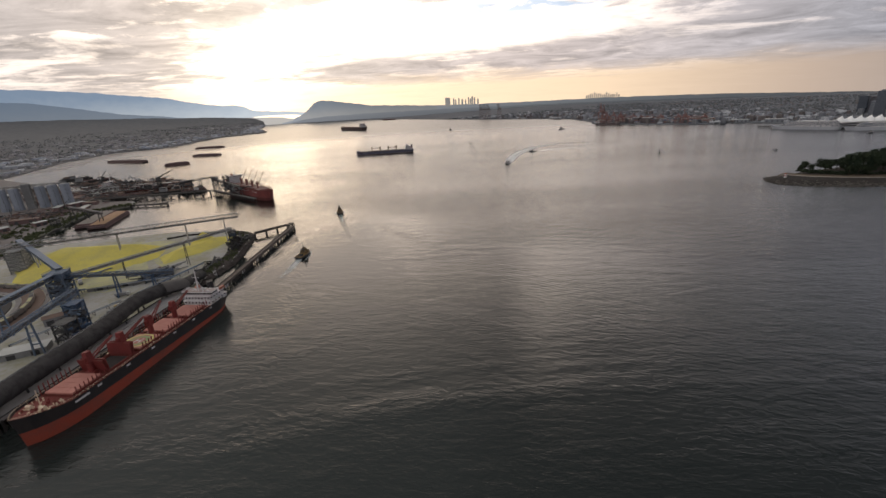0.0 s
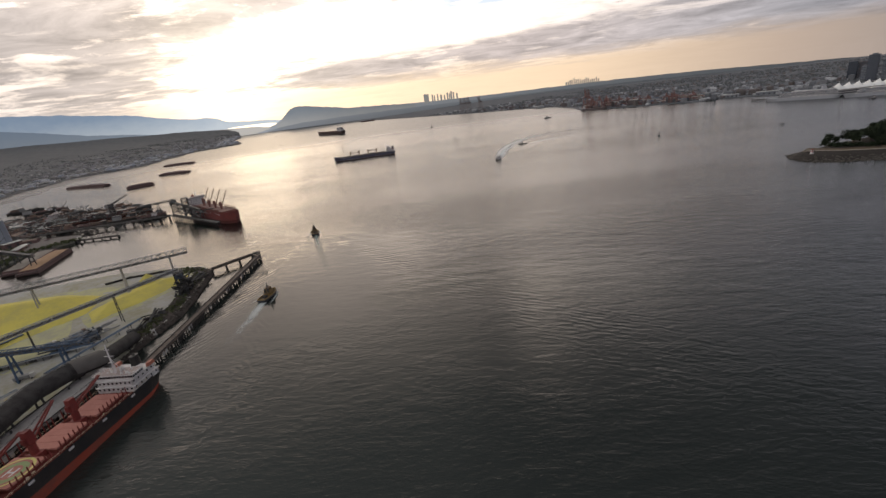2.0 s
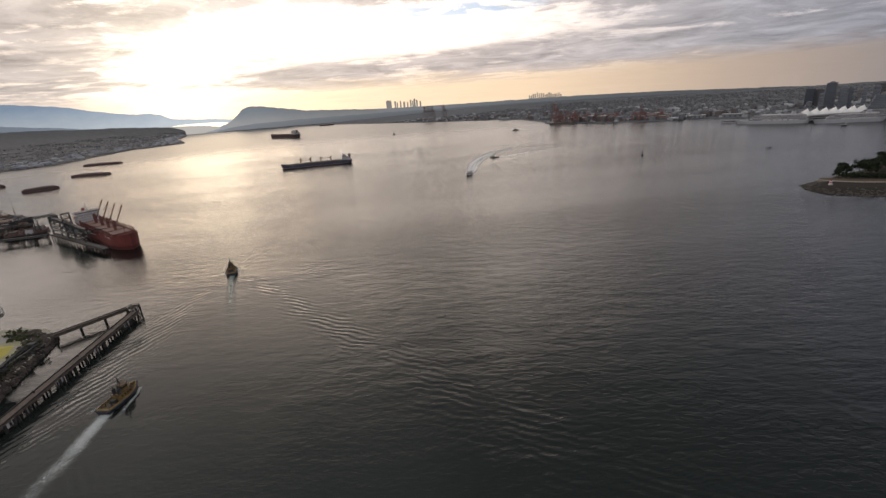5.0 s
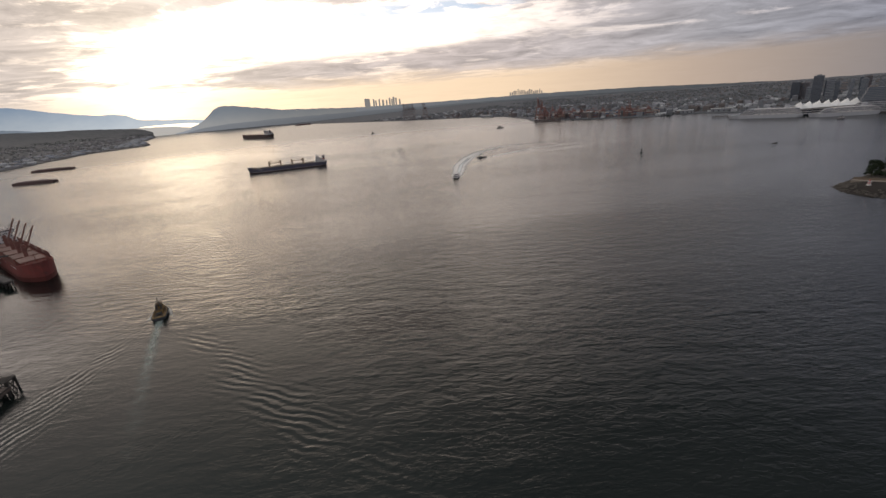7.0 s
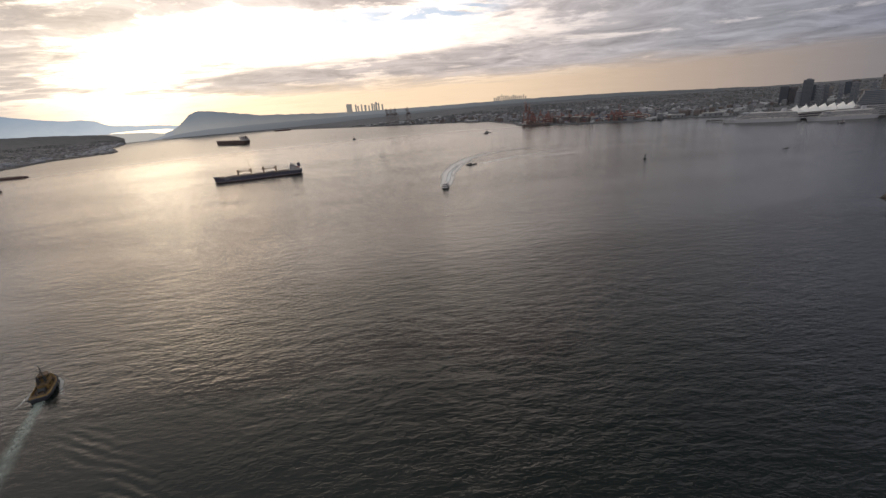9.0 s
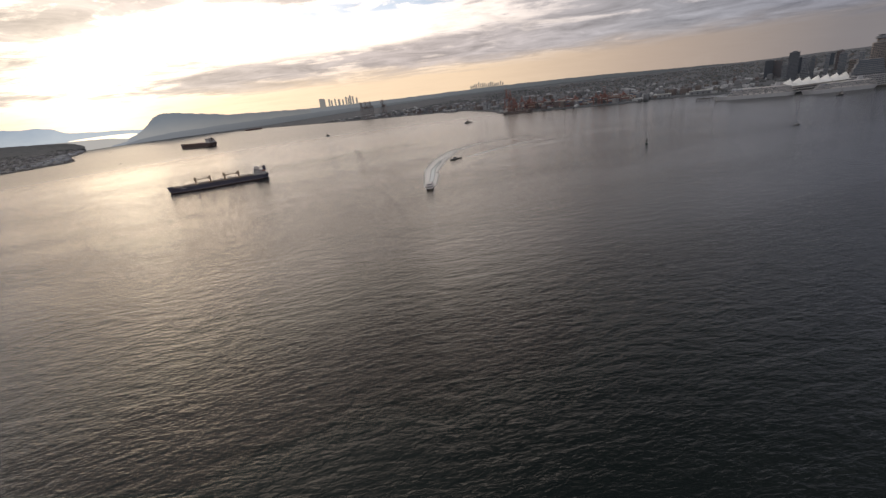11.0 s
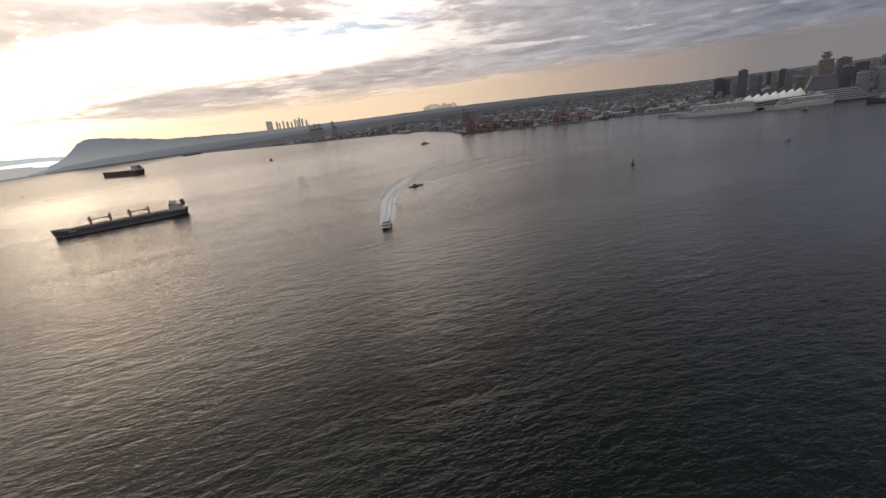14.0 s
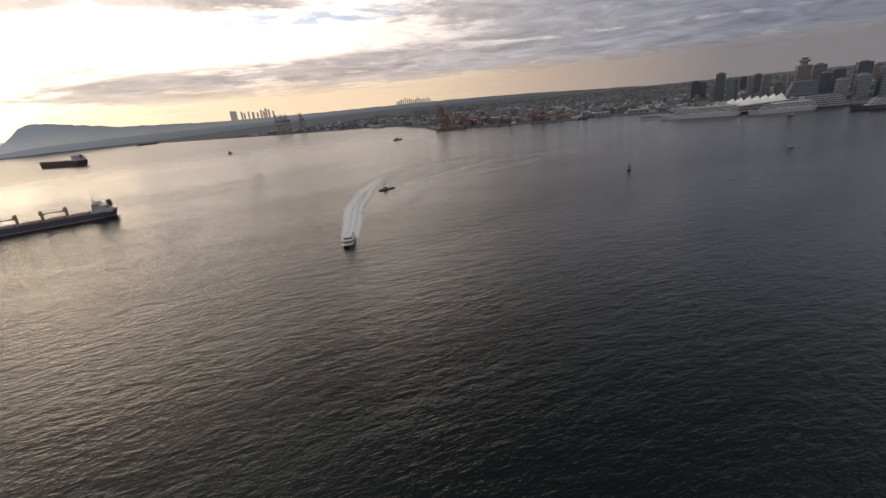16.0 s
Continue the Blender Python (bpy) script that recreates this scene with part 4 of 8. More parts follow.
bulk_carrier("bulk_carrier", berth((-372, 772), (-262, 656)), "red bulk carrier loading at the outer berth with derricks raised", 160, 25, 4.0, 13.0,
             (red_side, mat("dark_red_boot", (0.12, 0.03, 0.025), 0.75, size=8), red_deck, mat("grey_hatch", (0.24, 0.15, 0.13), 0.8, size=4), mat("dull_red_crane", (0.20, 0.09, 0.075), 0.7, size=4)), 5, 4, jib=(60, 62), house=(5, 3.8), stanchions=True, pale=mat("dull_red_rail", (0.20, 0.07, 0.06), 0.7, size=3), mast=11)
blue_side = mat("navy_hull_paint", (0.075, 0.075, 0.11), 0.55, other=(0.07, 0.055, 0.06), size=8)
bulk_carrier("bulk_carrier", berth((-68, 1252), (-226, 1234)), "dark blue bulk carrier at anchor with stowed deck cranes", 159, 25, 1.6, 7.0,
             (blue_side, mat("dull_boot", (0.08, 0.05, 0.05), 0.75, size=8), mat("grey_green_deck", (0.14, 0.13, 0.12), 0.8, size=5), mat("brown_hatch", (0.20, 0.16, 0.14), 0.8, size=4),
              mat("crane_buff", (0.36, 0.26, 0.18), 0.7, size=4)), 5, 4, jib=((0, 180, 0, 180), 3.0), house=(4, 4.0))
bulk_carrier("bulk_carrier", berth((-385, 2490), (-580, 2680)), "dark gearless bulk carrier at anchor far up the inlet", 230, 36, 4.0, 17.0,
             (mat("rust_brown_side", (0.085, 0.055, 0.05), 0.7, size=10), mat("dull_boot", (0.08, 0.05, 0.05), 0.75, size=8), mat("brown_deck", (0.16, 0.09, 0.08), 0.8, size=5), mat("brown_hatch2", (0.18, 0.10, 0.09), 0.8, size=4), crane_red), 7, 0, house=(5, 5.0))


# ---- bulk terminal ----
gallery_grey = mat("galvanised_steel", (0.33, 0.34, 0.35), 0.55, 0.4, other=(0.22, 0.21, 0.20), size=3)
gallery_blue = mat("blue_machine_paint", (0.115, 0.155, 0.215), 0.6, 0.1, other=(0.09, 0.10, 0.12), size=4)
deep_blue = mat("deep_blue_paint", (0.045, 0.08, 0.14), 0.55, size=4)
pale_leg = mat("pale_concrete", (0.38, 0.37, 0.35), 0.85, size=4)
quay_concrete = mat("quay_concrete", (0.12, 0.11, 0.105), 0.9, other=(0.06, 0.055, 0.052), size=7, relief=0.5)
tarred = mat("tarred_timber", (0.026, 0.024, 0.023), 0.85, other=(0.05, 0.043, 0.037), size=3, relief=0.6)
tube_skin = mat("dark_ribbed_cladding", (0.060, 0.056, 0.055), 0.85, 0.0, other=(0.022, 0.021, 0.021), size=4, relief=0.5, wear=0.8, spec=0.15)
sulphur = mat("sulphur_heap", (0.57, 0.49, 0.12), 0.95, other=(0.42, 0.37, 0.14), size=15, relief=0.5, spec=0.1, wear=0.8)
sulphur_dust = mat("sulphur_dust", (0.42, 0.40, 0.22), 0.95, other=(0.30, 0.29, 0.24), size=14, spec=0.1, wear=0.9)
roof_pale = mat("pale_sheet_roof", (0.42, 0.42, 0.40), 0.6, other=(0.30, 0.29, 0.27), size=6)
roof_brown = mat("rusty_sheet_roof", (0.17, 0.11, 0.085), 0.75, other=(0.10, 0.075, 0.065), size=5)
cladding = mat("grey_cladding", (0.24, 0.24, 0.24), 0.7, other=(0.16, 0.155, 0.15), size=6)
GROUND = 3.6


def lattice_gallery(name, a, b, width, height, material, legs, label, roofed=False, foot=GROUND, leg_mat=None, bays=5.0, leg=0.75):
    """A conveyor gallery in an open truss from a to b, on trestles at the fractions in legs."""
    a, b = Vector(a), Vector(b)
    d = b - a
    side = Vector((-d.y, d.x, 0)).normalized() * width / 2
    up = Vector((0, 0, height))
    n = max(3, int(d.length / bays))
    ob = thing(name, pose(0, 0, 0), label, "conveyor")
    for s in (-1, 1):
        bm = B()
        for h in (Vector(), up):
            bar(bm, a + side * s + h, b + side * s + h, 0.38)
        for k in range(n + 1):
            p = a + d * k / n + side * s
            bar(bm, p, p + up, 0.26, up=(1, 0, 0))
            if k < n:
                q = a + d * (k + 1) / n + side * s
                bar(bm, p + up * (k % 2), q + up * (1 - k % 2), 0.26)
        part("side_truss", bm, material, ob)
    bm = B()
    bar(bm, a, b, width, 0.3)
    part("walkway_floor", bm, quay_concrete, ob)
    bm = B()
    bar(bm, a + Vector((0, 0, 1.0)), b + Vector((0, 0, 1.0)), width * 0.45, 0.4)
    part("belt", bm, steel_dark, ob)
    if roofed:
        bm = B()
        bar(bm, a + up, b + up, width + 0.4, 0.3)
        part("roof_sheet", bm, material, ob)
    else:
        bm = B()
        for k in range(n + 1):
            p = a + d * k / n + up
            bar(bm, p - side, p + side, 0.26)
        stuff_part("cross_beam", bm, material, ob)
    for f in legs:
        p = a + d * f
        bm = B()
        for s in (-1, 1):
            bar(bm, (p.x + side.x * s * 1.6, p.y + side.y * s * 1.6, foot - 0.3), p + side * s * 0.8, leg, leg, up=(1, 0, 0))
        for k in (0.35, 0.7):
            w = 1.6 - 0.8 * k
            z = foot + (p.z - foot) * k
            bar(bm, (p.x - side.x * w, p.y - side.y * w, z), (p.x + side.x * w, p.y + side.y * w, z), 0.6)
        part("trestle", bm, leg_mat or material, ob)
    return ob


def frame_tower(name, x, y, w, d, z0, z1, levels, material, label, turn=0.0, clad=(), house=None):
    """A steel tower: posts, floors, cross braces, and sheeted bays."""
    ob = thing(name, pose(x, y, 0, 0, 0, turn), label, "tower")
    corner = [(-w / 2, -d / 2), (w / 2, -d / 2), (w / 2, d / 2), (-w / 2, d / 2)]
    for cx, cy in corner:
        part("post", fresh(bar, (cx, cy, z0 - 0.3), (cx, cy, z1), 0.7, up=(1, 0, 0)), material, ob)
    for k in range(1, levels + 1):
        z = z0 + (z1 - z0) * k / levels
        bm = box(B(), -w / 2 - 0.6, -d / 2 - 0.6, z - 0.35, w / 2 + 0.6, d / 2 + 0.6, z)
        floor_part = part("platform", bm, material, ob)
        bm = B()
        for i in range(4):
            a, b = corner[i], corner[(i + 1) % 4]
            for h in (0.6, 1.1):
                bar(bm, (a[0] * 1.08, a[1] * 1.08, z + h), (b[0] * 1.08, b[1] * 1.08, z + h), 0.12)
            rod(bm, (a[0] * 1.08, a[1] * 1.08, z - 0.1), (a[0] * 1.08, a[1] * 1.08, z + 1.15), 0.06, n=4)
        stuff_part("handrail", bm, material, floor_part)
    bm = B()
    for k in range(levels):
        za, zb = z0 + (z1 - z0) * k / levels, z0 + (z1 - z0) * (k + 1) / levels
        for i in range(4):
            a, b = corner[i], corner[(i + 1) % 4]
            bar(bm, (*a, za), (*b, zb), 0.3)
            bar(bm, (*b, za), (*a, zb), 0.3)
    stuff_part("cross_bracing", bm, material, ob)
    for lo, hi, mm in clad:
        part("sheeting", fresh(box, -w / 2 + 0.2, -d / 2 + 0.2, z0 + (z1 - z0) * lo, w / 2 - 0.2, d / 2 - 0.2, z0 + (z1 - z0) * hi), mm, ob)
    bm = B()
    for k in range(levels * 6):
        f = k / (levels * 6)
        za = z0 + (z1 - z0) * f
        s = (k // 6) % 2
        xx = -w / 2 + w * ((k % 6) / 6 if s == 0 else 1 - (k % 6) / 6)
        box(bm, xx - 0.5, -d / 2 - 1.6, za, xx + 0.5, -d / 2 - 0.6, za + 0.25)
    stuff_part("stair", bm, material, ob)
    return ob


def shed(x, y, w, d, h, turn, wall_m, roof_m, label, pitch=0.12, doors=2, z=GROUND, group=""):
    ob = thing("shed", pose(x, y, z, 0, 0, turn), label, "building", group)
    part("wall", fresh(box, -w / 2, -d / 2, -0.4, w / 2, d / 2, h), wall_m, ob)
    bm = B()
    rise = d * pitch
    rows = [[(xx, -d / 2 - 0.5, h), (xx, 0, h + rise), (xx, d / 2 + 0.5, h)] for xx in (-w / 2 - 0.5, w / 2 + 0.5)]
    sheet(bm, rows)
    for xx in (-w / 2 - 0.5, w / 2 + 0.5):
        bm.faces.new([bm.verts.new(p) for p in ((xx, -d / 2 - 0.5, h), (xx, d / 2 + 0.5, h), (xx, 0, h + rise))])
    bm.faces.new([bm.verts.new(p) for p in ((-w / 2 - 0.5, -d / 2 - 0.5, h), (w / 2 + 0.5, -d / 2 - 0.5, h), (w / 2 + 0.5, d / 2 + 0.5, h), (-w / 2 - 0.5, d / 2 + 0.5, h))])
    part("roof", bm, roof_m, ob)
    for k in range(doors):
        xx = -w / 2 + w * (k + 0.5) / doors
        part("door", fresh(box, xx - 2, -d / 2 - 0.12, 0, xx + 2, -d / 2 + 0.1, min(4.5, h * 0.7)), steel_dark, ob)
    return ob


worn_plate = mat("worn_fender_plate", (0.42, 0.41, 0.40), 0.8, other=(0.22, 0.20, 0.19), size=2)
old_planks = mat("old_deck_planks", (0.15, 0.118, 0.10), 0.9, other=(0.075, 0.06, 0.052), size=3, relief=0.6, wear=0.8)


def pile_pier(name, a, b, width, z, label, gap=9.0, deep=1.6, fenders=False, deck_m=None):
    """A pier deck on piles from a to b; fenders shows pale plates between dark timbers on its right-hand face."""
    a, b = Vector((*a, 0)), Vector((*b, 0))
    d = b - a
    side = Vector((-d.y, d.x, 0)).normalized() * width / 2
    lift = Vector((0, 0, z - deep / 2))
    ob = thing(name, pose(0, 0, 0), label, "pier")
    part("deck", fresh(bar, a + lift, b + lift, width, deep), deck_m or quay_concrete, ob)
    for s in (-1, 1):
        part("kerb", fresh(bar, a + side * s * 0.96 + Vector((0, 0, z + 0.2)), b + side * s * 0.96 + Vector((0, 0, z + 0.2)), 0.5, 0.45), tarred, ob)
    n = max(2, int(d.length / gap))
    for k in range(n + 1):
        p = a + d * (0.01 + 0.98 * k / n)
        bm = B()
        for s in (-0.8, 0, 0.8):
            rod(bm, p + side * s + Vector((0, 0, -2)), p + side * s + Vector((0, 0, z - deep)), 0.45, n=7)
        bar(bm, p - side + Vector((0, 0, z - deep - 0.5)), p + side + Vector((0, 0, z - deep - 0.5)), 0.9)
        part("pile_bent", bm, tarred, ob)
    if fenders:
        m = max(3, int(d.length / 26))
        for k in range(m):
            for j in (-1, 1):
                p = a + d * (k + 0.5) / m - side * 1.03 + d.normalized() * j * 1.5
                part("fender_plate", fresh(bar, p + Vector((0, 0, z - 3.2)), p + Vector((0, 0, z - 0.9)), 1.5, 0.35, up=side), worn_plate, ob)
        bm = B()
        q = int(d.length / 2.2)
        for k in range(q):
            if (k % 12) in (5, 6, 7) or wob(k * 3.1, z, 0.37) < -0.18:
                continue
            p = a + d * (k + 0.5) / q - side * 1.02
            bar(bm, p + Vector((0, 0, -1)), p + Vector((0, 0, z - 0.9 - 0.5 * abs(wob(k, 5, 0.7)))), 1.1 + 0.5 * wob(k, 9, 0.43), 0.5, up=side)
        stuff_part("fender_facing", bm, tarred, ob)
        for k in range(0, q, 14):
            bm = B()
            p = a + d * (k + 0.5) / q + side * 0.5 + Vector((0, 0, z))
            rod(bm, p, p + Vector((0, 0, 1.2)), 0.4, 0.55, 8)
            part("bollard", bm, steel_dark, ob)
    return ob


pile_pier("quay", (-219, 60), (-195, 300), 15, 7.0, "worn concrete quay on dark piles beside the moored carrier", fenders=True, deck_m=mat("worn_quay_deck", (0.29, 0.275, 0.27), 0.9, other=(0.17, 0.16, 0.155), size=6, relief=0.5))
pile_pier("pier", (-174, 297), (-171.5, 477), 4.6, 4.6, "long outer berth with dark timber fenders and pale plates", fenders=True, deck_m=old_planks)
pile_pier("catwalk", (-206, 454), (-179, 483), 3.6, 5.2, "dark narrow walkway closing the berth to the bank", gap=12, deep=1.5, deck_m=old_planks)
frame_tower("end_dolphin", -174, 481, 5, 5, -2, 6.4, 1, tarred, "small mooring dolphin at the end of the berth")

# dark clad tube conveyor along the quay, on bents
TUBE = ((-214, 80, 13.0), (-208, 165, 13.5), (-206, 226, 13.5), (-209, 252, 13.5), (-210, 268, 13.5), (-205, 284, 13.0), (-196, 296, 11.5), (-200, 330, 6.5))


def tube_gallery():
    ob = thing("tube_conveyor", pose(0, 0, 0), "large dark ribbed tube conveyor running along the quay edge", "conveyor")
    fine = [along(TUBE, k / 70) for k in range(71)]
    for lo, hi in ((0, 38), (38, 58), (58, 71)):
        bm = B()
        rows = []
        r = 5.2 if hi <= 58 else 4.2
        for k in range(lo, min(hi + 1, 71)):
            p = Vector(fine[k])
            q = Vector(fine[min(k + 1, 70)]) - Vector(fine[max(k - 1, 0)])
            s = Vector((-q.y, q.x, 0)).normalized()
            rib = r * (1.0 + 0.012 * (k % 2))
            rows.append([p + s * rib * math.cos(t) + Vector((0, 0, rib * 0.92 * math.sin(t))) for t in [j * math.tau / 20 for j in range(21)]])
        sheet(bm, rows)
        for row in (rows[0], rows[-1]):
            bm.faces.new([bm.verts.new(v) for v in row[:-1]])
        bmesh.ops.recalc_face_normals(bm, faces=bm.faces)
        part("tube_section", bm, tube_skin, ob, smooth=True)
    for k in range(2, 70, 5):
        p = Vector(fine[k])
        bm = B()
        for dx in (-2.4, 2.4):
            bar(bm, (p.x + dx, p.y, GROUND - 0.5), (p.x + dx * 0.7, p.y, p.z - 2.5), 0.7, up=(0, 1, 0))
        bar(bm, (p.x - 2.6, p.y, p.z - 3.2), (p.x + 2.6, p.y, p.z - 3.2), 0.8)
        part("bent", bm, steel_dark, ob)
    # hood over the bend
    bm = B()
    rows = []
    for k in range(57, 62):
        p = Vector(fine[k])
        q = Vector(fine[k + 1]) - Vector(fine[k - 1])
        s = Vector((-q.y, q.x, 0)).normalized()
        rows.append([p + s * 6.4 * math.cos(t) + Vector((0, 0, -0.6 + 6.2 * math.sin(t))) for t in [math.pi * j / 14 for j in range(15)]])
    sheet(bm, rows)
    part("bend_hood", bm, mat("weathered_hood", (0.10, 0.09, 0.084), 0.7, size=4), ob, "paler sheet hood over the bend", smooth=True)
    bm = B()
    for k in range(70):
        a, b = Vector(fine[k]), Vector(fine[k + 1])
        for h in (5.5, 6.1):
            rod(bm, a + Vector((0, 0, h - 0.6)), b + Vector((0, 0, h - 0.6)), 0.07, n=4)
    part("top_handrail", bm, gallery_grey, ob)


tube_gallery()

lattice_gallery("truss_conveyor", (-392, 352, 28.5), (-212, 437, 28), 4.2, 4.2, gallery_grey, (0.16, 0.47, 0.755, 0.93), "grey lattice conveyor gallery on concrete trestles above the sulphur", leg_mat=pale_leg)
lattice_gallery("stacking_conveyor", (-281, 294, 22), (-203, 401, 24.5), 3.0, 2.2, gallery_grey, (0.30, 0.66), "blue-grey stacking conveyor crossing in front of the sulphur heaps", bays=3.0, leg=0.42, leg_mat=steel_dark)
lattice_gallery("transfer_conveyor", (-279, 295, 23), (-205, 304, 19), 3.0, 2.4, deep_blue, (0.45, 0.8), "narrow blue conveyor gallery leading to the tube bend", bays=3.0)
lattice_gallery("reclaim_conveyor", (-281, 290, 25), (-276, 140, 22), 4.0, 3.0, gallery_blue, (0.3, 0.6, 0.9), "blue enclosed conveyor gallery leading out of the yard", roofed=True)
lattice_gallery("loading_conveyor", (-245, 262, 24), (-222, 140, 25), 3.4, 2.6, gallery_blue, (0.35, 0.7), "blue loading conveyor gallery beside the quay", bays=3.2)
lattice_gallery("boom_conveyor", (-400, 392, 26), (-283, 298, 27), 4.0, 2.4, gallery_blue, (0.15,), "long pale blue boom running to the lattice tower", roofed=True)
frame_tower("transfer_tower", -282, 294, 11, 11, GROUND, 28, 6, gallery_blue, "blue steel transfer tower with open floors", 12, clad=((0.80, 0.97, gallery_blue),))
frame_tower("surge_tower", -386, 372, 12, 12, GROUND, 24, 6, cladding, "grey ringed surge tower by the heap", 20, clad=((0.1, 0.9, roof_pale),))
frame_tower("loader_tower", -233, 246, 7, 8, GROUND, 24, 6, deep_blue, "dark blue ship loader tower crowded with machinery", 5, clad=((0.84, 0.93, gallery_blue),))
frame_tower("loader_tower", -219, 222, 7, 9, GROUND, 23, 4, steel_dark, "dark steel loader tower beside the quay", 0, clad=((0.5, 0.6, cladding),))
frame_tower("end_tower", -204, 402, 6, 7, GROUND, 23, 4, steel_dark, "dark steel tower at the head of the stacking conveyor", 30, clad=((0.75, 0.9, gallery_blue),))
frame_tower("pump_platform", -240, 336, 20, 9, GROUND, 9, 1, gallery_blue, "low blue machinery platform before the heaps", 50, clad=((0.05, 0.7, cladding),))
shed(-247, 222, 22, 10, 4.0, 25, cladding, roof_pale, "low pale flat-roofed yard building", 0.03)
shed(-262, 262, 14, 8, 5.0, 40, cladding, roof_brown, "small dark yard building below the conveyors", 0.15)
shed(-266, 322, 34, 11, 3.2, 20, cladding, sulphur_dust, "low yard building coated with pale yellow dust", 0.04)
shed(-222, 255, 10, 7, 3.5, 80, cladding, roof_pale, "small grey yard hut beside the tube conveyor", 0.08)


def heap(name, outline, ridge_line, top, label, material=sulphur, n=64, z=GROUND, power=0.9):
    """A poured heap: slopes at the angle of repose from its outline up to a ridge line."""
    bm = B()
    m = 14
    per = [along(outline + outline[:1], k / n) for k in range(n)]
    rows = []
    for j in range(m + 1):
        f = j / m
        row = []
        for k, (x, y) in enumerate(per):
            best = min((math.dist((x, y), along(ridge_line, i / 12)), i) for i in range(13))[1]
            rx, ry = along(ridge_line, best / 12)
            xx, yy = x + (rx - x) * f, y + (ry - y) * f
            zz = z + (top - z) * f ** power * (1 + 0.10 * wob(rx, ry, 0.04)) + 0.5 * math.sin(f * math.pi) * wob(xx, yy, 0.12) + 0.25 * math.sin(f * math.pi) * wob(xx, yy, 0.5)
            if j == 0:
                xx, yy, zz = x + 2.2 * wob(x, y, 0.08), y + 2.2 * wob(y, x, 0.08), z - 0.05
            row.append((xx, yy, zz))
        rows.append(row + row[:1])
    sheet(bm, rows)
    bmesh.ops.remove_doubles(bm, verts=bm.verts, dist=0.03)
    bmesh.ops.recalc_face_normals(bm, faces=bm.faces)
    return tagged(part(name, bm, material, smooth=True), label, "heap")


heap("sulphur_heap", ((-362, 334), (-300, 342), (-272, 390), (-284, 424), (-330, 440), (-404, 430), (-398, 380)), ((-366, 400), (-335, 398), (-300, 400)), 15.5, "long bright yellow sulphur heap lying in the open yard")
heap("sulphur_heap", ((-254, 368), (-236, 396), (-219, 432), (-224, 450), (-250, 446), (-268, 420), (-272, 388)), ((-256, 392), (-244, 418), (-236, 434)), 8.5, "smaller yellow sulphur heap near the tip of the yard")
heap("sulphur_cone", tuple((-252 + 13 * math.cos(a), 436 + 13 * math.sin(a)) for a in [k * math.tau / 12 for k in range(12)]), ((-252, 436), (-251, 436)), 14.0, "pointed yellow sulphur cone under the lattice conveyor", n=36, power=1.0)
# spilt dust between the heaps, thin and wide
heap("sulphur_spill", ((-330, 318), (-262, 306), (-248, 330), (-262, 360), (-290, 400), (-270, 440), (-300, 452), (-345, 448), (-420, 430), (-410, 380), (-360, 350)), ((-340, 400), (-300, 380), (-280, 350)), 4.0,
     "thin film of spilt sulphur dust on the yard floor", sulphur_dust)
heap("sulphur_spill", ((-272, 380), (-252, 360), (-228, 396), (-213, 434), (-222, 458), (-262, 452), (-280, 420)), ((-256, 392), (-244, 418), (-236, 434)), 4.1, "thin film of spilt sulphur round the smaller heap", sulphur_dust)

# ring road and rail loop
kerb_grey = mat("kerb_concrete", (0.24, 0.22, 0.21), 0.85, other=(0.12, 0.105, 0.10), size=5, relief=0.5)
for r0, r1, mm, lab in ((88, 90.5, kerb_grey, "pale concrete kerb of the rail loop"), (74, 87.5, roof_brown, "rust-brown ballast of the rail loop"), (70.5, 73.5, kerb_grey, "pale inner kerb of the rail loop"),
                        (57, 68.5, mat("dark_ballast", (0.05, 0.045, 0.042), 0.95, size=4), "dark inner track of the rail loop"), (54, 56.5, kerb_grey, "pale innermost kerb of the rail loop")):
    bm = B()
    sheet(bm, [[(-376 + r * math.cos(a), 250 + r * math.sin(a), z) for r, z in ((r0, GROUND - 0.2), (r0, GROUND + 0.5), (r1, GROUND + 0.5), (r1, GROUND - 0.2))] for a in [k * math.tau / 96 for k in range(97)]])
    tagged(part("rail_loop", bm, mm), lab, "track", kind="structure")

# timber retaining wall and rubble along the back of the yard
bm = B()
line = [(-300, 452), (-285, 462), (-250, 468)]
for k in range(40):
    x, y = along(line, k / 40)
    box(bm, x - 0.6, y - 0.6, GROUND - 0.3, x + 0.9, y + 0.5, GROUND + 1.6 + 0.5 * wob(x, y, 0.3))
tagged(part("timber_wall", bm, tarred), "low dark timber wall behind the heaps", "wall", kind="stuff")
rng = random.Random(5)
bm = B()
for k in range(2600):
    x, y = along([(-199, 312), (-195, 340), (-191.5, 366), (-195, 395), (-203, 436), (-208, 458), (-224, 470)], rng.random())
    back = rng.uniform(-1.5, 13)
    x, y = x - back, y - (0.5 * back if y > 450 else 0)
    s = rng.uniform(0.5, 2.0) * (0.8 if back < 0 else 1.0)
    z = 0.2 + min(2.9, max(0.0, back + 1.5) * 0.8)
    lump = max(0.0, wob(x, y, 0.07, 2)) * 2.2 * math.sin(math.pi * min(1.0, max(0.0, (back + 1.5) / 15)))
    lathe(bm, x, y, ((s, z - 1.2), (s * rng.uniform(0.8, 1.1), z + rng.uniform(0, 0.5) + lump * 0.5), (s * 0.4, z + rng.uniform(0.3, 1.2) + lump)), 6)
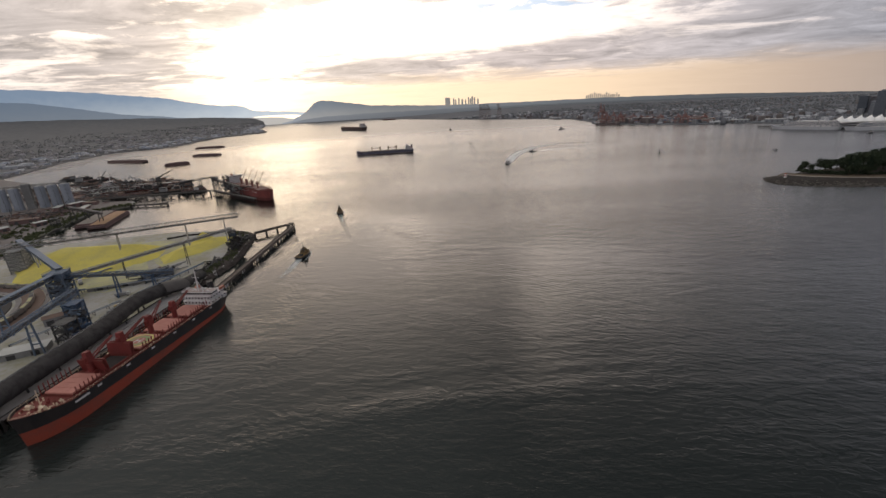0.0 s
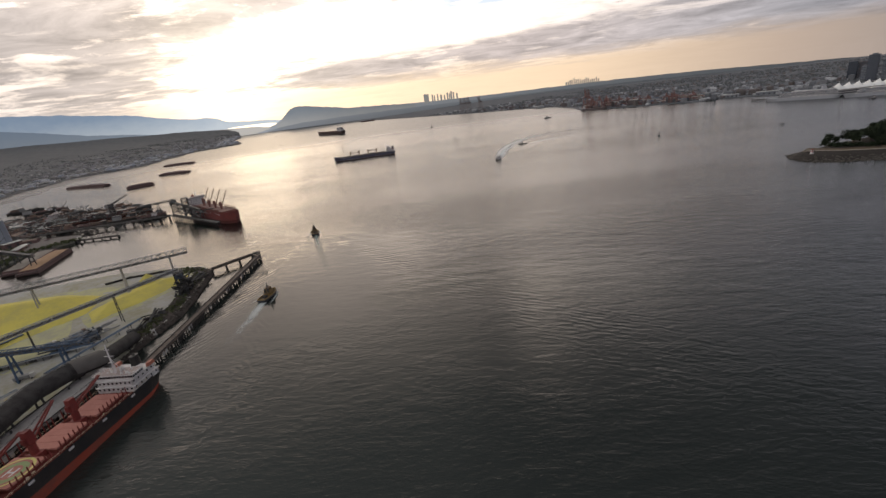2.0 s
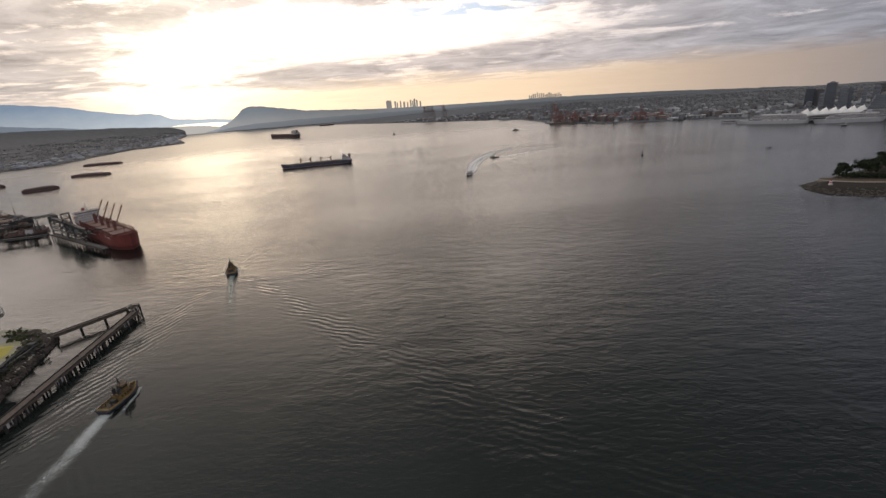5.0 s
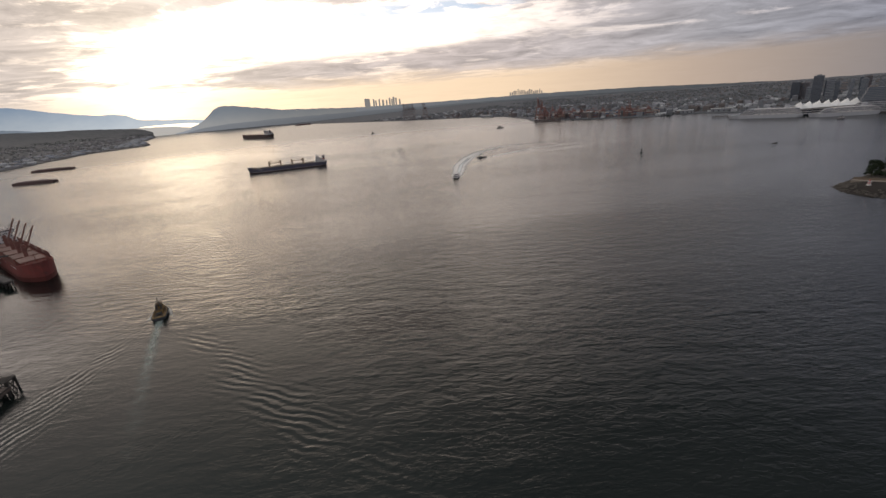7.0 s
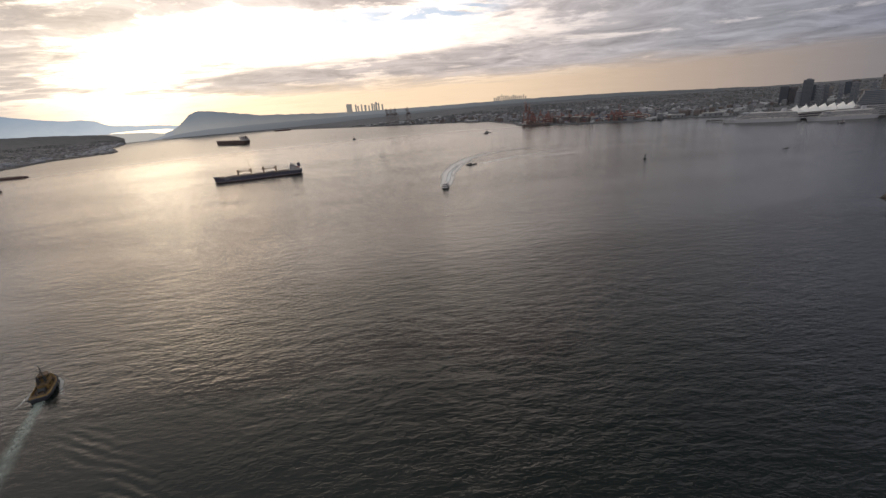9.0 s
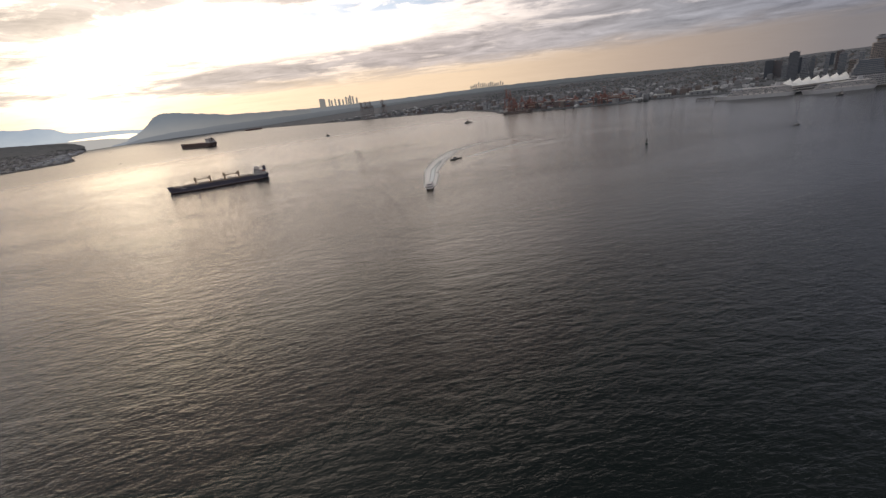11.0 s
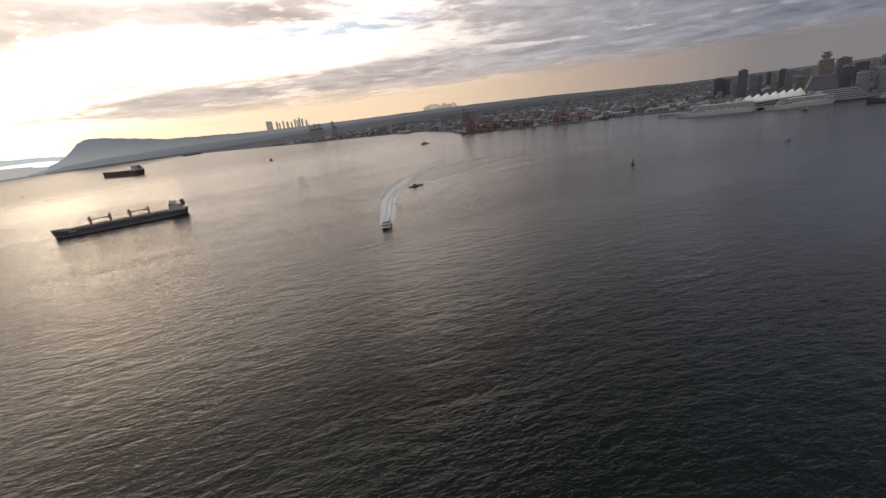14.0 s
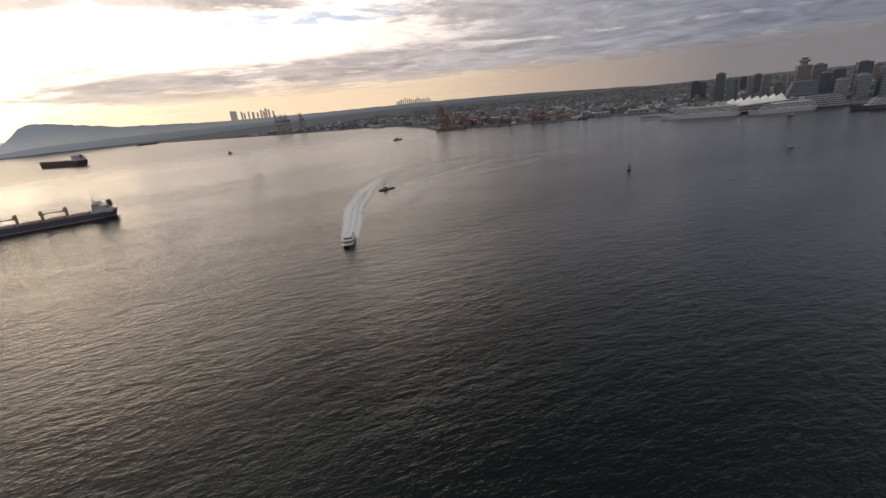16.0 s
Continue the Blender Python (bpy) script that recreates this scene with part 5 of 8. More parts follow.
tagged(part("rubble_bank", bm, mat("dark_rubble", (0.075, 0.06, 0.052), 0.95, other=(0.028, 0.026, 0.024), size=5, relief=0.8, wear=0.9)), "dark rubble and scrub along the berth bank", "rubble", kind="stuff")

# ---- chip barges in the basin ----
rust_hull = mat("rusty_barge_hull", (0.155, 0.095, 0.09), 0.8, other=(0.085, 0.062, 0.062), size=5)


def barge(x, y, L, W, turn, label, cargo=None, load=3.0, fence=0.0, group="", high=3.2):
    ob = thing("barge", pose(x, y, 0, 0, 0, turn), label, "barge", group)
    bm = B()
    rows = []
    for xx, zz in ((-L / 2, 1.2), (-L / 2 + 2.5, -1.0), (L / 2 - 2.5, -1.0), (L / 2, 1.2)):
        rows.append([(xx, -W / 2, high), (xx, -W / 2, zz), (xx, W / 2, zz), (xx, W / 2, high), (xx, -W / 2, high)])
    vs = sheet(bm, rows)
    bm.faces.new([v for v in vs[0][:4]])
    bm.faces.new([v for v in vs[-1][:4]][::-1])
    bmesh.ops.recalc_face_normals(bm, faces=bm.faces)
    part("hull", bm, rust_hull, ob)
    part("rubbing_strake", fresh(box, -L / 2 - 0.2, -W / 2 - 0.2, high - 0.6, L / 2 + 0.2, W / 2 + 0.2, high - 0.2), steel_dark, ob)
    if fence:
        for a in ((-L / 2 + 3, -W / 2 + 0.6, L / 2 - 3, -W / 2 + 1.0), (-L / 2 + 3, W / 2 - 1.0, L / 2 - 3, W / 2 - 0.6), (-L / 2 + 3, -W / 2 + 0.6, -L / 2 + 3.4, W / 2 - 0.6), (L / 2 - 3.4, -W / 2 + 0.6, L / 2 - 3, W / 2 - 0.6)):
            part("side_fence", fresh(box, a[0], a[1], high - 0.1, a[2], a[3], high + fence), rust_hull, ob)
    if cargo:
        bm = B()
        nx, ny = 20, 8
        sheet(bm, [[(-L / 2 + 3.6 + (L - 7.2) * i / nx, -W / 2 + 1.1 + (W - 2.2) * j / ny,
                     high + max(fence - 0.6, 0) + load * (math.sin(math.pi * min(1, max(0, i / nx)) ) ** 0.3) * math.sin(math.pi * j / ny) ** 0.6 * (1 + 0.45 * wob(i * 9 + x, j * 7, 0.05) + 0.25 * wob(i * 31 + x, j * 23, 0.11))) for j in range(ny + 1)] for i in range(nx + 1)])
        part("cargo", bm, cargo, ob, smooth=True)
    for sx in (-1, 1):
        for sy in (-1, 1):
            bm = B()
            rod(bm, (sx * (L / 2 - 1.6), sy * (W / 2 - 1.2), high), (sx * (L / 2 - 1.6), sy * (W / 2 - 1.2), high + 1.2), 0.35, n=8)
            part("bollard", bm, steel_dark, ob)
    return ob


chips = mat("wood_chips", (0.36, 0.23, 0.14), 0.95, other=(0.28, 0.17, 0.10), size=12, relief=0.6)
grey_chips = mat("grey_chips", (0.27, 0.24, 0.21), 0.95, size=12, relief=0.6)
barge(-451, 572, 88, 20, 107, "rusty barge heaped with tan wood chips in the basin", chips, 2.6, 2.2, "chip barges")
barge(-474, 580, 88, 20, 107, "rusty barge heaped with grey-brown chips in the basin", grey_chips, 2.4, 2.2, "chip barges")
lattice_gallery("chip_loader", (-438, 545, 16), (-500, 572, 20), 4.0, 3.0, steel_dark, (0.06, 0.5, 0.97), "dark overhead chip loader spanning the barges", roofed=True, foot=-1.0)
frame_tower("chip_loader_tower", -496, 540, 7, 7, GROUND, 15, 2, steel_dark, "dark steel loader frame beside the basin", 15)
pile_pier("small_dock", (-484, 662), (-424, 662), 2.4, 3.0, "low timber dock with leaning piles", gap=12)
for k in range(4):
    x = -476 + k * 17
    ob = tagged(part("dock_post", fresh(rod, (x, 660, -2), (x + 0.6, 660, 7.5), 0.5, 0.4, 7), tarred), "dark timber mooring pile at the small dock", "pile", "mooring piles at the small dock")

# ---- grain silos and the berths behind the basin ----
silo_skin = mat("silo_concrete", (0.26, 0.285, 0.325), 0.8, other=(0.17, 0.185, 0.21), size=9)
for k in range(7):
    if k == 3:
        continue
    f = k / 6
    x, y = -688 + 84 * f, 654 + 42 * f
    ob = thing("silo", pose(x, y, GROUND), "tall pale concrete storage silo in a row", "silo", "row of storage silos")
    part("shell", fresh(lathe, 0, 0, ((6.6, -0.3), (6.6, 33.5), (6.2, 34.2)), 28), silo_skin, ob, smooth=False)
    part("cap", fresh(lathe, 0, 0, ((6.2, 34.2), (2.0, 36.0)), 28), roof_pale, ob)
    bm = B()
    for j in range(30):
        box(bm, 5.9, -6.0 + 0.1, j * 1.1, 6.3, -5.7, j * 1.1 + 0.15)
    rod(bm, (6.1, -6.0, 0), (6.1, -6.0, 35), 0.12, n=4)
    part("ladder", bm, steel_dark, ob)
frame_tower("silo_headhouse", -646, 675, 9, 10, GROUND, 43, 6, cladding, "grey sheeted elevator tower between the silos", 27, clad=((0.0, 0.97, cladding),))
lattice_gallery("silo_bridge", (-694, 650, 38.5), (-600, 697, 38.5), 4, 3, cladding, (), "grey enclosed conveyor along the silo tops", roofed=True)
pile_pier("trestle", (-578, 716), (-394, 738), 6, 7.0, "long approach trestle on paired piles", gap=13)
pile_pier("outer_berth", (-392, 742), (-283, 648), 6, 6.0, "outer loading berth on clustered piles", gap=8, deep=1.1)
frame_tower("berth_tower", -386, 742, 8, 8, 6, 28, 5, steel_dark, "dark steel transfer tower on the outer berth", 40, clad=((0.72, 0.98, cladding),))
lattice_gallery("berth_conveyor", (-470, 800, 14), (-386, 744, 27), 3.4, 2.8, steel_dark, (0.5,), "dark sloping conveyor to the outer berth", roofed=True, foot=-1.0)
lattice_gallery("berth_gallery", (-386, 740, 24), (-318, 682, 18), 3.4, 2.6, steel_dark, (0.3, 0.7, 1.0), "dark conveyor along the outer berth", roofed=True, foot=6.5)
frame_tower("ship_loader", -352, 712, 7, 7, 6, 34, 5, steel_dark, "tall slim ship loader on the outer berth", 40)
bulk_carrier("bulk_carrier", berth((-640, 812), (-482, 838)), "dark laid-up bulk carrier beside the inner trestle", 160, 24, 2.5, 9.0,
             (mat("dull_black_side", (0.04, 0.038, 0.038), 0.7, size=7), mat("dull_red_boot", (0.14, 0.05, 0.04), 0.8, size=7), mat("dull_deck", (0.12, 0.08, 0.07), 0.85, size=5), roof_brown, cladding), 5, 3, jib=((20, 160, 10), 25), house=(4, 4.0))
frame_tower("dock_crane", -520, 802, 6, 6, 5, 26, 4, steel_dark, "slewing dock crane over the laid-up ship", 20, clad=((0.7, 0.95, cladding),))
lattice_gallery("crane_jib", (-520, 802, 24), (-496, 812, 36), 2.0, 1.8, steel_dark, (), "dark lattice jib of the dock crane")
pile_pier("inner_wharf", (-720, 800), (-470, 822), 10, 6.0, "dark inner wharf crowded with sheds", gap=12)

rng = random.Random(11)
for k in range(34):
    x, y = rng.uniform(-860, -560), rng.uniform(700, 880)
    if inside_distance(x, y, YARD) < 14 or (-710 < x < -590 and y < 715):
        continue
    shed(x, y, rng.uniform(14, 40), rng.uniform(9, 18), rng.uniform(4, 10), rng.choice((18, 25, 108)), rng.choice((cladding, rust_hull, roof_brown)), rng.choice((roof_pale, roof_brown, cladding)),
         "weathered industrial shed in the crowded dock yard", rng.uniform(0.05, 0.2), 2, group="dock yard sheds")
for k in range(16):
    x, y = rng.uniform(-720, -490), rng.uniform(802, 818)
    shed(x, y, rng.uniform(8, 16), rng.uniform(5, 8), rng.uniform(3, 7), 5, rng.choice((cladding, rust_hull)), rng.choice((roof_pale, roof_brown)), "small weathered shed on the inner wharf", 0.1, 1, z=6.0, group="wharf sheds")
for k in range(26):
    x, y = rng.uniform(-700, -500), rng.uniform(480, 690)
    if inside_distance(x, y, YARD) < 12 or y > 640 and x < -590:
        continue
    shed(x, y, rng.uniform(12, 34), rng.uniform(8, 14), rng.uniform(3, 7), rng.choice((20, 65, 110)), rng.choice((cladding, rust_hull)), rng.choice((roof_pale, roof_pale, roof_brown)), "low industrial shed in the grey yard", 0.08, 2, group="yard sheds")

# ---- barges at their moorings in the bay ----
scrap_load = mat("scrap_load", (0.13, 0.095, 0.095), 0.9, other=(0.07, 0.055, 0.055), size=7, relief=0.8)
for x, y, L, W, turn, f in ((-738, 1236, 62, 15, 36, 3.5), (-770, 1468, 92, 18, -4, 2.5), (-928, 1806, 112, 20, 2, 3.0), (-1010, 1400, 105, 20, -22, 3.0), (-950, 1376, 95, 18, -22, 5.0)):
    barge(x, y, L, W, turn, "long dark rusty barge heaped with scrap on a mooring", scrap_load, 3.0, f * 0.6, "moored barges", 4.0)
barge(-415, 3980, 120, 24, 8, "far low barge under the opposite shore", None, 0, 4.0, high=5.0)


# ---- clutter of the yards ----
LEAF_SCRUB = leaf_material("scrub_leaves", (0.045, 0.06, 0.028), (0.10, 0.105, 0.05))


def scrub(name, line, width, count, seed, label, size=(0.8, 2.2), z=GROUND, leaf=None):
    """A strip of rough bushes along a line, of many small leaves."""
    rng = random.Random(seed)
    bm = B()
    for k in range(count):
        x, y = along(line, rng.random())
        x, y = x + rng.gauss(0, width / 2), y + rng.gauss(0, width / 2)
        r = rng.uniform(*size)
        for j in range(16):
            d = Vector((rng.gauss(0, 1), rng.gauss(0, 1), rng.gauss(0.3, 0.7))).normalized() * r * rng.uniform(0.5, 1)
            leaf_quad(bm, Vector((x, y, z + r * 0.5)) + d, 0.5 * r, rng)
    tagged(part(name, bm, leaf or LEAF_SCRUB), label, "bushes", kind="stuff")


scrub("scrub", [(-437, 446), (-482, 476), (-500, 546), (-518, 622), (-486, 664)], 9, 420, 1, "rough dark bushes along the basin bank")
scrub("scrub", [(-520, 470), (-540, 560), (-560, 640), (-600, 660)], 22, 300, 2, "scattered bushes between the yard sheds")
scrub("scrub", [(-202, 330), (-200, 385), (-212, 448), (-240, 468)], 6, 260, 3, "dark weeds along the berth bank", (0.6, 1.4))
scrub("scrub", [(-430, 330), (-450, 400), (-470, 440)], 14, 160, 4, "dry bushes behind the sulphur yard")


def truck(x, y, turn, cab_m, label):
    ob = thing("truck", pose(x, y, GROUND, 0, 0, turn), label, "truck", "trucks in the yard")
    part("cab", fresh(box, 3.2, -1.2, 0.7, 5.2, 1.2, 3.2, 0.9), cab_m, ob)
    part("tipper_body", fresh(box, -4.2, -1.25, 1.1, 2.9, 1.25, 3.0, 1.04), cladding, ob)
    part("chassis", fresh(box, -4.2, -0.5, 0.6, 5.0, 0.5, 1.05), steel_dark, ob)
    for xx in (-3.0, -1.7, 4.0):
        for s in (-1, 1):
            part("wheel", fresh(rod, (xx, s * 0.85, 0.5), (xx, s * 1.25, 0.5), 0.52, n=10), rubber_tyre, ob)


rubber_tyre = mat("tyre_rubber", (0.02, 0.02, 0.02), 0.9, size=1)
for x, y, turn, mm in ((-262, 338, 40, white_paint), (-251, 350, 60, roof_brown), (-318, 352, 10, white_paint), (-232, 272, 95, mat("yard_yellow", (0.40, 0.28, 0.05), 0.6, size=2)), (-300, 330, 130, white_paint), (-245, 300, 20, roof_pale)):
    truck(x, y, turn, mm, "dusty tipper truck parked on the yard")

# rail wagons standing round the loop
wagon_m = mat("wagon_grey", (0.14, 0.13, 0.125), 0.8, other=(0.20, 0.13, 0.09), size=4)
for k in range(26):
    a = radians(-60 + k * 8.4)
    r = 80.5
    ob = thing("rail_wagon", pose(-376 + r * math.cos(a), 250 + r * math.sin(a), GROUND + 0.5, 0, 0, math.degrees(a) + 90), "dull grey bulk rail wagon on the loop track", "wagon", "wagons on the rail loop")
    part("hopper", fresh(box, -5.3, -1.4, 1.2, 5.3, 1.4, 3.9, 1.03), wagon_m, ob)
    part("hopper_load", fresh(box, -5.0, -1.2, 3.8, 5.0, 1.2, 4.2, 0.8), sulphur_dust if k % 3 else steel_dark, ob)
    for xx in (-3.8, 3.8):
        part("bogie", fresh(box, xx - 1.2, -1.0, -0.05, xx + 1.2, 1.0, 1.2, 0.9), steel_dark, ob)

# pipe racks and ducts before the heaps
for a, b, n in (((-300, 306), (-226, 330), 4), ((-262, 228), (-236, 286), 3), ((-316, 318), (-296, 360), 3), ((-232, 300), (-214, 360), 3)):
    a, b = Vector((*a, 0)), Vector((*b, 0))
    d = (b - a)
    side = Vector((-d.y, d.x, 0)).normalized()
    ob = thing("pipe_rack", pose(0, 0, 0), "low rack of grey and blue pipes across the yard", "pipes")
    for k in range(n):
        off = side * (k - n / 2) * 0.9 + Vector((0, 0, GROUND + 2.6))
        part("pipe", fresh(rod, a + off, b + off, 0.32, n=8), rng.choice((gallery_grey, gallery_blue, deep_blue)), ob)
    m = int(d.length / 8)
    for k in range(m + 1):
        p = a + d * k / m
        bm = B()
        for s in (-1, 1):
            bar(bm, p + side * s * n * 0.5 + Vector((0, 0, GROUND - 0.2)), p + side * s * n * 0.5 + Vector((0, 0, GROUND + 2.4)), 0.3, up=(1, 0, 0))
        bar(bm, p - side * n * 0.55 + Vector((0, 0, GROUND + 2.2)), p + side * n * 0.55 + Vector((0, 0, GROUND + 2.2)), 0.3)
        part("rack_bent", bm, steel_dark, ob)

# scrap, gear and stacked plates crowding the inner wharf and the dock yard
rng = random.Random(40)
scrap_m = (steel_dark, rust_hull, roof_brown, cladding, tarred, rust_hull, cladding)
for k in range(150):
    if k < 90:
        x, y = rng.uniform(-760, -475), rng.uniform(742, 822)
    else:
        x, y = rng.uniform(-690, -520), rng.uniform(480, 740)
    z = 6.0 if 800 < y < 822 and -720 < x < -470 else GROUND
    if z == GROUND and inside_distance(x, y, YARD) < 6:
        continue
    if -706 < x < -584 and 636 < y < 712:
        continue
    turn = rng.uniform(0, 180)
    if k % 3 == 0:
        bm = B()
        w = rng.uniform(2.5, 6)
        for j in range(40):
            p = Vector((rng.gauss(0, w * 0.5), rng.gauss(0, w * 0.4), 0))
            p.z = max(0, w * 0.6 - p.length * 0.5) * rng.random()
            q = p + Vector((rng.uniform(-1, 1), rng.uniform(-1, 1), rng.uniform(-0.2, 0.6))) * 1.8
            bar(bm, p, q, rng.uniform(0.3, 0.9), rng.uniform(0.2, 0.7))
        ob = part("scrap_heap", bm, rng.choice(scrap_m), m=pose(x, y, z, 0, 0, turn))
        tagged(ob, "dark heap of scrap metal in the dock yard", "scrap", "scrap heaps")
    elif k % 3 == 1:
        ob = thing("yard_container", pose(x, y, z, 0, 0, rng.choice((20, 110, 25))), "weathered steel container standing in the dock yard", "container", "yard containers")
        part("shell", fresh(box, -4.5, -1.25, 0, 4.5, 1.25, 2.7), rng.choice(scrap_m), ob)
        part("door", fresh(box, 4.5, -1.15, 0.1, 4.58, 1.15, 2.6), cladding, ob)
    else:
        ob = thing("derrick_post", pose(x, y, z, 0, 0, turn), "thin dark derrick post among the dock sheds", "derrick", "derrick posts")
        h = rng.uniform(9, 20)
        part("post", fresh(bar, (0, 0, -0.3), (0, 0, h), 0.6, up=(1, 0, 0)), steel_dark, ob)
        part("arm", fresh(bar, (0, 0, h * 0.4), (h * 0.55, 0, h * rng.uniform(0.8, 1.1)), 0.4), steel_dark, ob)
        part("base_block", fresh(box, -1.4, -1.4, -0.3, 1.4, 1.4, 2.2), rng.choice(scrap_m), ob)

# long dark barrel-roofed shed at the landward end of the tube conveyor
ob = thing("barrel_roof_shed", pose(-227, 132, GROUND, 0, 0, 96), "long dark barrel-roofed storage shed beside the quay", "building")
bm = B()
sheet(bm, [[(x, 8.5 * math.cos(t), 2.0 + 9.5 * math.sin(t)) for t in [math.pi * j / 18 for j in range(19)]] for x in [-50 + 5 * i for i in range(20)]])
part("barrel_roof", bm, tube_skin, ob, smooth=True)
part("side_wall", fresh(box, -50, -8.4, -0.3, 45, 8.4, 2.2), cladding, ob)
bm = B()
bm.faces.new([bm.verts.new((44.9, 8.4 * math.cos(t), 2.0 + 9.4 * math.sin(t))) for t in [math.pi * j / 18 for j in range(19)]])
part("gable", bm, steel_dark, ob)
bm = B()
for i in range(20):
    rod(bm, (-50 + 5 * i, -8.6, 2.0), (-50 + 5 * i, -8.6, 2.3), 0.2, n=5)
    for j in range(18):
        a, b = math.pi * j / 18, math.pi * (j + 1) / 18
        bar(bm, (-50 + 5 * i, 8.6 * math.cos(a), 2.0 + 9.6 * math.sin(a)), (-50 + 5 * i, 8.6 * math.cos(b), 2.0 + 9.6 * math.sin(b)), 0.25, 0.2)
part("roof_ribs", bm, steel_dark, ob)


def machinery(x, y, w, d, z0, z1, count, seed, mats_list, label, turn=0.0):
    """A tangle of chutes, ducts, walkways and drives hung in a tower."""
    r = random.Random(seed)
    ob = thing("loading_machinery", pose(x, y, 0, 0, 0, turn), label, "machinery")
    for idx, mm in enumerate(mats_list):
        bm = B()
        for k in range(count // len(mats_list)):
            p = Vector((r.uniform(-w, w) / 2, r.uniform(-d, d) / 2, r.uniform(z0, z1)))
            kind = r.random()
            if kind < 0.4:
                q = p + Vector((r.uniform(-1, 1) * w * 0.5, r.uniform(-1, 1) * d * 0.5, r.uniform(-1, 1) * 4))
                bar(bm, p, q, r.uniform(0.3, 1.1), r.uniform(0.3, 1.1))
            elif kind < 0.7:
                s = r.uniform(0.8, 2.4)
                box(bm, p.x - s, p.y - s * 0.6, p.z, p.x + s, p.y + s * 0.6, p.z + s, r.uniform(0.6, 1.1))
            else:
                rod(bm, p, p + Vector((r.uniform(-3, 3), r.uniform(-3, 3), r.uniform(-3, 1))), r.uniform(0.3, 0.8), n=8)
        bar(bm, (w * 0.3 * (idx - 1), -d / 2, z0 - 0.5), (w * 0.3 * (idx - 1), d / 2, z1), 0.8)
        stuff_part("chute_work", bm, mm, ob)


machinery(-231, 243, 9, 10, 6, 23, 60, 1, (deep_blue, steel_dark, gallery_blue), "crowded blue and black ship-loading machinery")
machinery(-217, 224, 8, 12, 5, 20, 60, 2, (steel_dark, deep_blue), "dark ship-loading machinery over the quay")
machinery(-282, 294, 11, 11, 6, 24, 50, 3, (gallery_blue, steel_dark), "blue chutes and drives in the transfer tower")
machinery(-204, 404, 9, 12, 5, 16, 60, 4, (steel_dark, tarred), "dark drives and chutes at the conveyor head")
machinery(-238, 338, 26, 10, 5, 10, 70, 5, (gallery_blue, cladding, steel_dark), "blue and grey reclaiming machinery before the heaps", 50)
machinery(-208, 425, 9, 36, 4, 6, 26, 6, (tarred, steel_dark), "dark winches and gear along the berth bank", -8)
machinery(-206, 352, 8, 46, 4, 5.5, 26, 7, (tarred, steel_dark), "dark winches and gear along the berth bank", 2)
machinery(-346, 708, 10, 60, 8, 18, 70, 8, (steel_dark, cladding), "dark loading gear along the outer berth", 49)
machinery(-600, 812, 90, 16, 8, 20, 120, 9, (steel_dark, roof_brown, cladding), "dark cranes and gear crowding the inner wharf", 6)
machinery(-650, 770, 110, 40, 5, 14, 120, 10, (steel_dark, roof_brown, roof_pale), "rusty plant and pipework in the dock yard", 10)


# ---- rafted hulks, derrick barges and workboats off the inner wharf ----
def hulk(x, y, L, W, turn, label, seed):
    """A laid-up barge heaped with gear, derricks and deckhouses."""
    r = random.Random(seed)
    ob = thing("derrick_barge", pose(x, y, 0, 0, 0, turn), label, "barge", "rafted hulks")
    bm = B()
    slab(bm, [(-L / 2, -W / 2), (L / 2 - 6, -W / 2), (L / 2, -W / 5), (L / 2, W / 5), (L / 2 - 6, W / 2), (-L / 2, W / 2)], -1.0, 3.6, 1.02)
    part("hull", bm, r.choice((rust_hull, tarred, tarred)), ob)
    part("bulwark", fresh(box, -L / 2 + 0.3, W / 2 - 0.6, 3.5, L / 2 - 6, W / 2, 4.9), rust_hull, ob)
    for k in range(3):
        xx = r.uniform(-L * 0.42, L * 0.38)
        w, h = r.uniform(3, 7), r.uniform(3, 7)
        house = part("deckhouse", fresh(box, xx - w, -W * 0.32, 3.5, xx + w, W * 0.3, 3.5 + h, 0.95), r.choice((white_paint, cladding, roof_brown, steel_dark)), ob)
        part("house_roof", fresh(box, xx - w - 0.4, -W * 0.34, 3.5 + h, xx + w + 0.4, W * 0.32, 3.8 + h), r.choice((steel_dark, roof_brown)), house)
    for k in range(2):
        xx = r.uniform(-L * 0.4, L * 0.4)
        h = r.uniform(11, 22)
        mast = part("mast", fresh(rod, (xx, 0, 3.4), (xx, 0, 3.4 + h), 0.5, 0.25, 7), steel_dark, ob)
        end = Vector((xx + r.choice((-1, 1)) * h * 0.7, r.uniform(-4, 4), 3.4 + h * r.uniform(0.5, 1.05)))
        part("derrick", fresh(bar, (xx, 0, 5.5), end, 0.6), steel_dark, mast)
    bm = B()
    for k in range(60):
        xx, yy, s = r.uniform(-L * 0.47, L * 0.42), r.uniform(-W * 0.42, W * 0.42), r.uniform(0.6, 2.2)
        box(bm, xx - s, yy - s * 0.5, 3.4, xx + s, yy + s * 0.5, 3.6 + s * r.uniform(0.5, 1.6), r.uniform(0.6, 1.1))
    stuff_part("deck_gear", bm, r.choice((steel_dark, rust_hull, roof_brown)), ob)


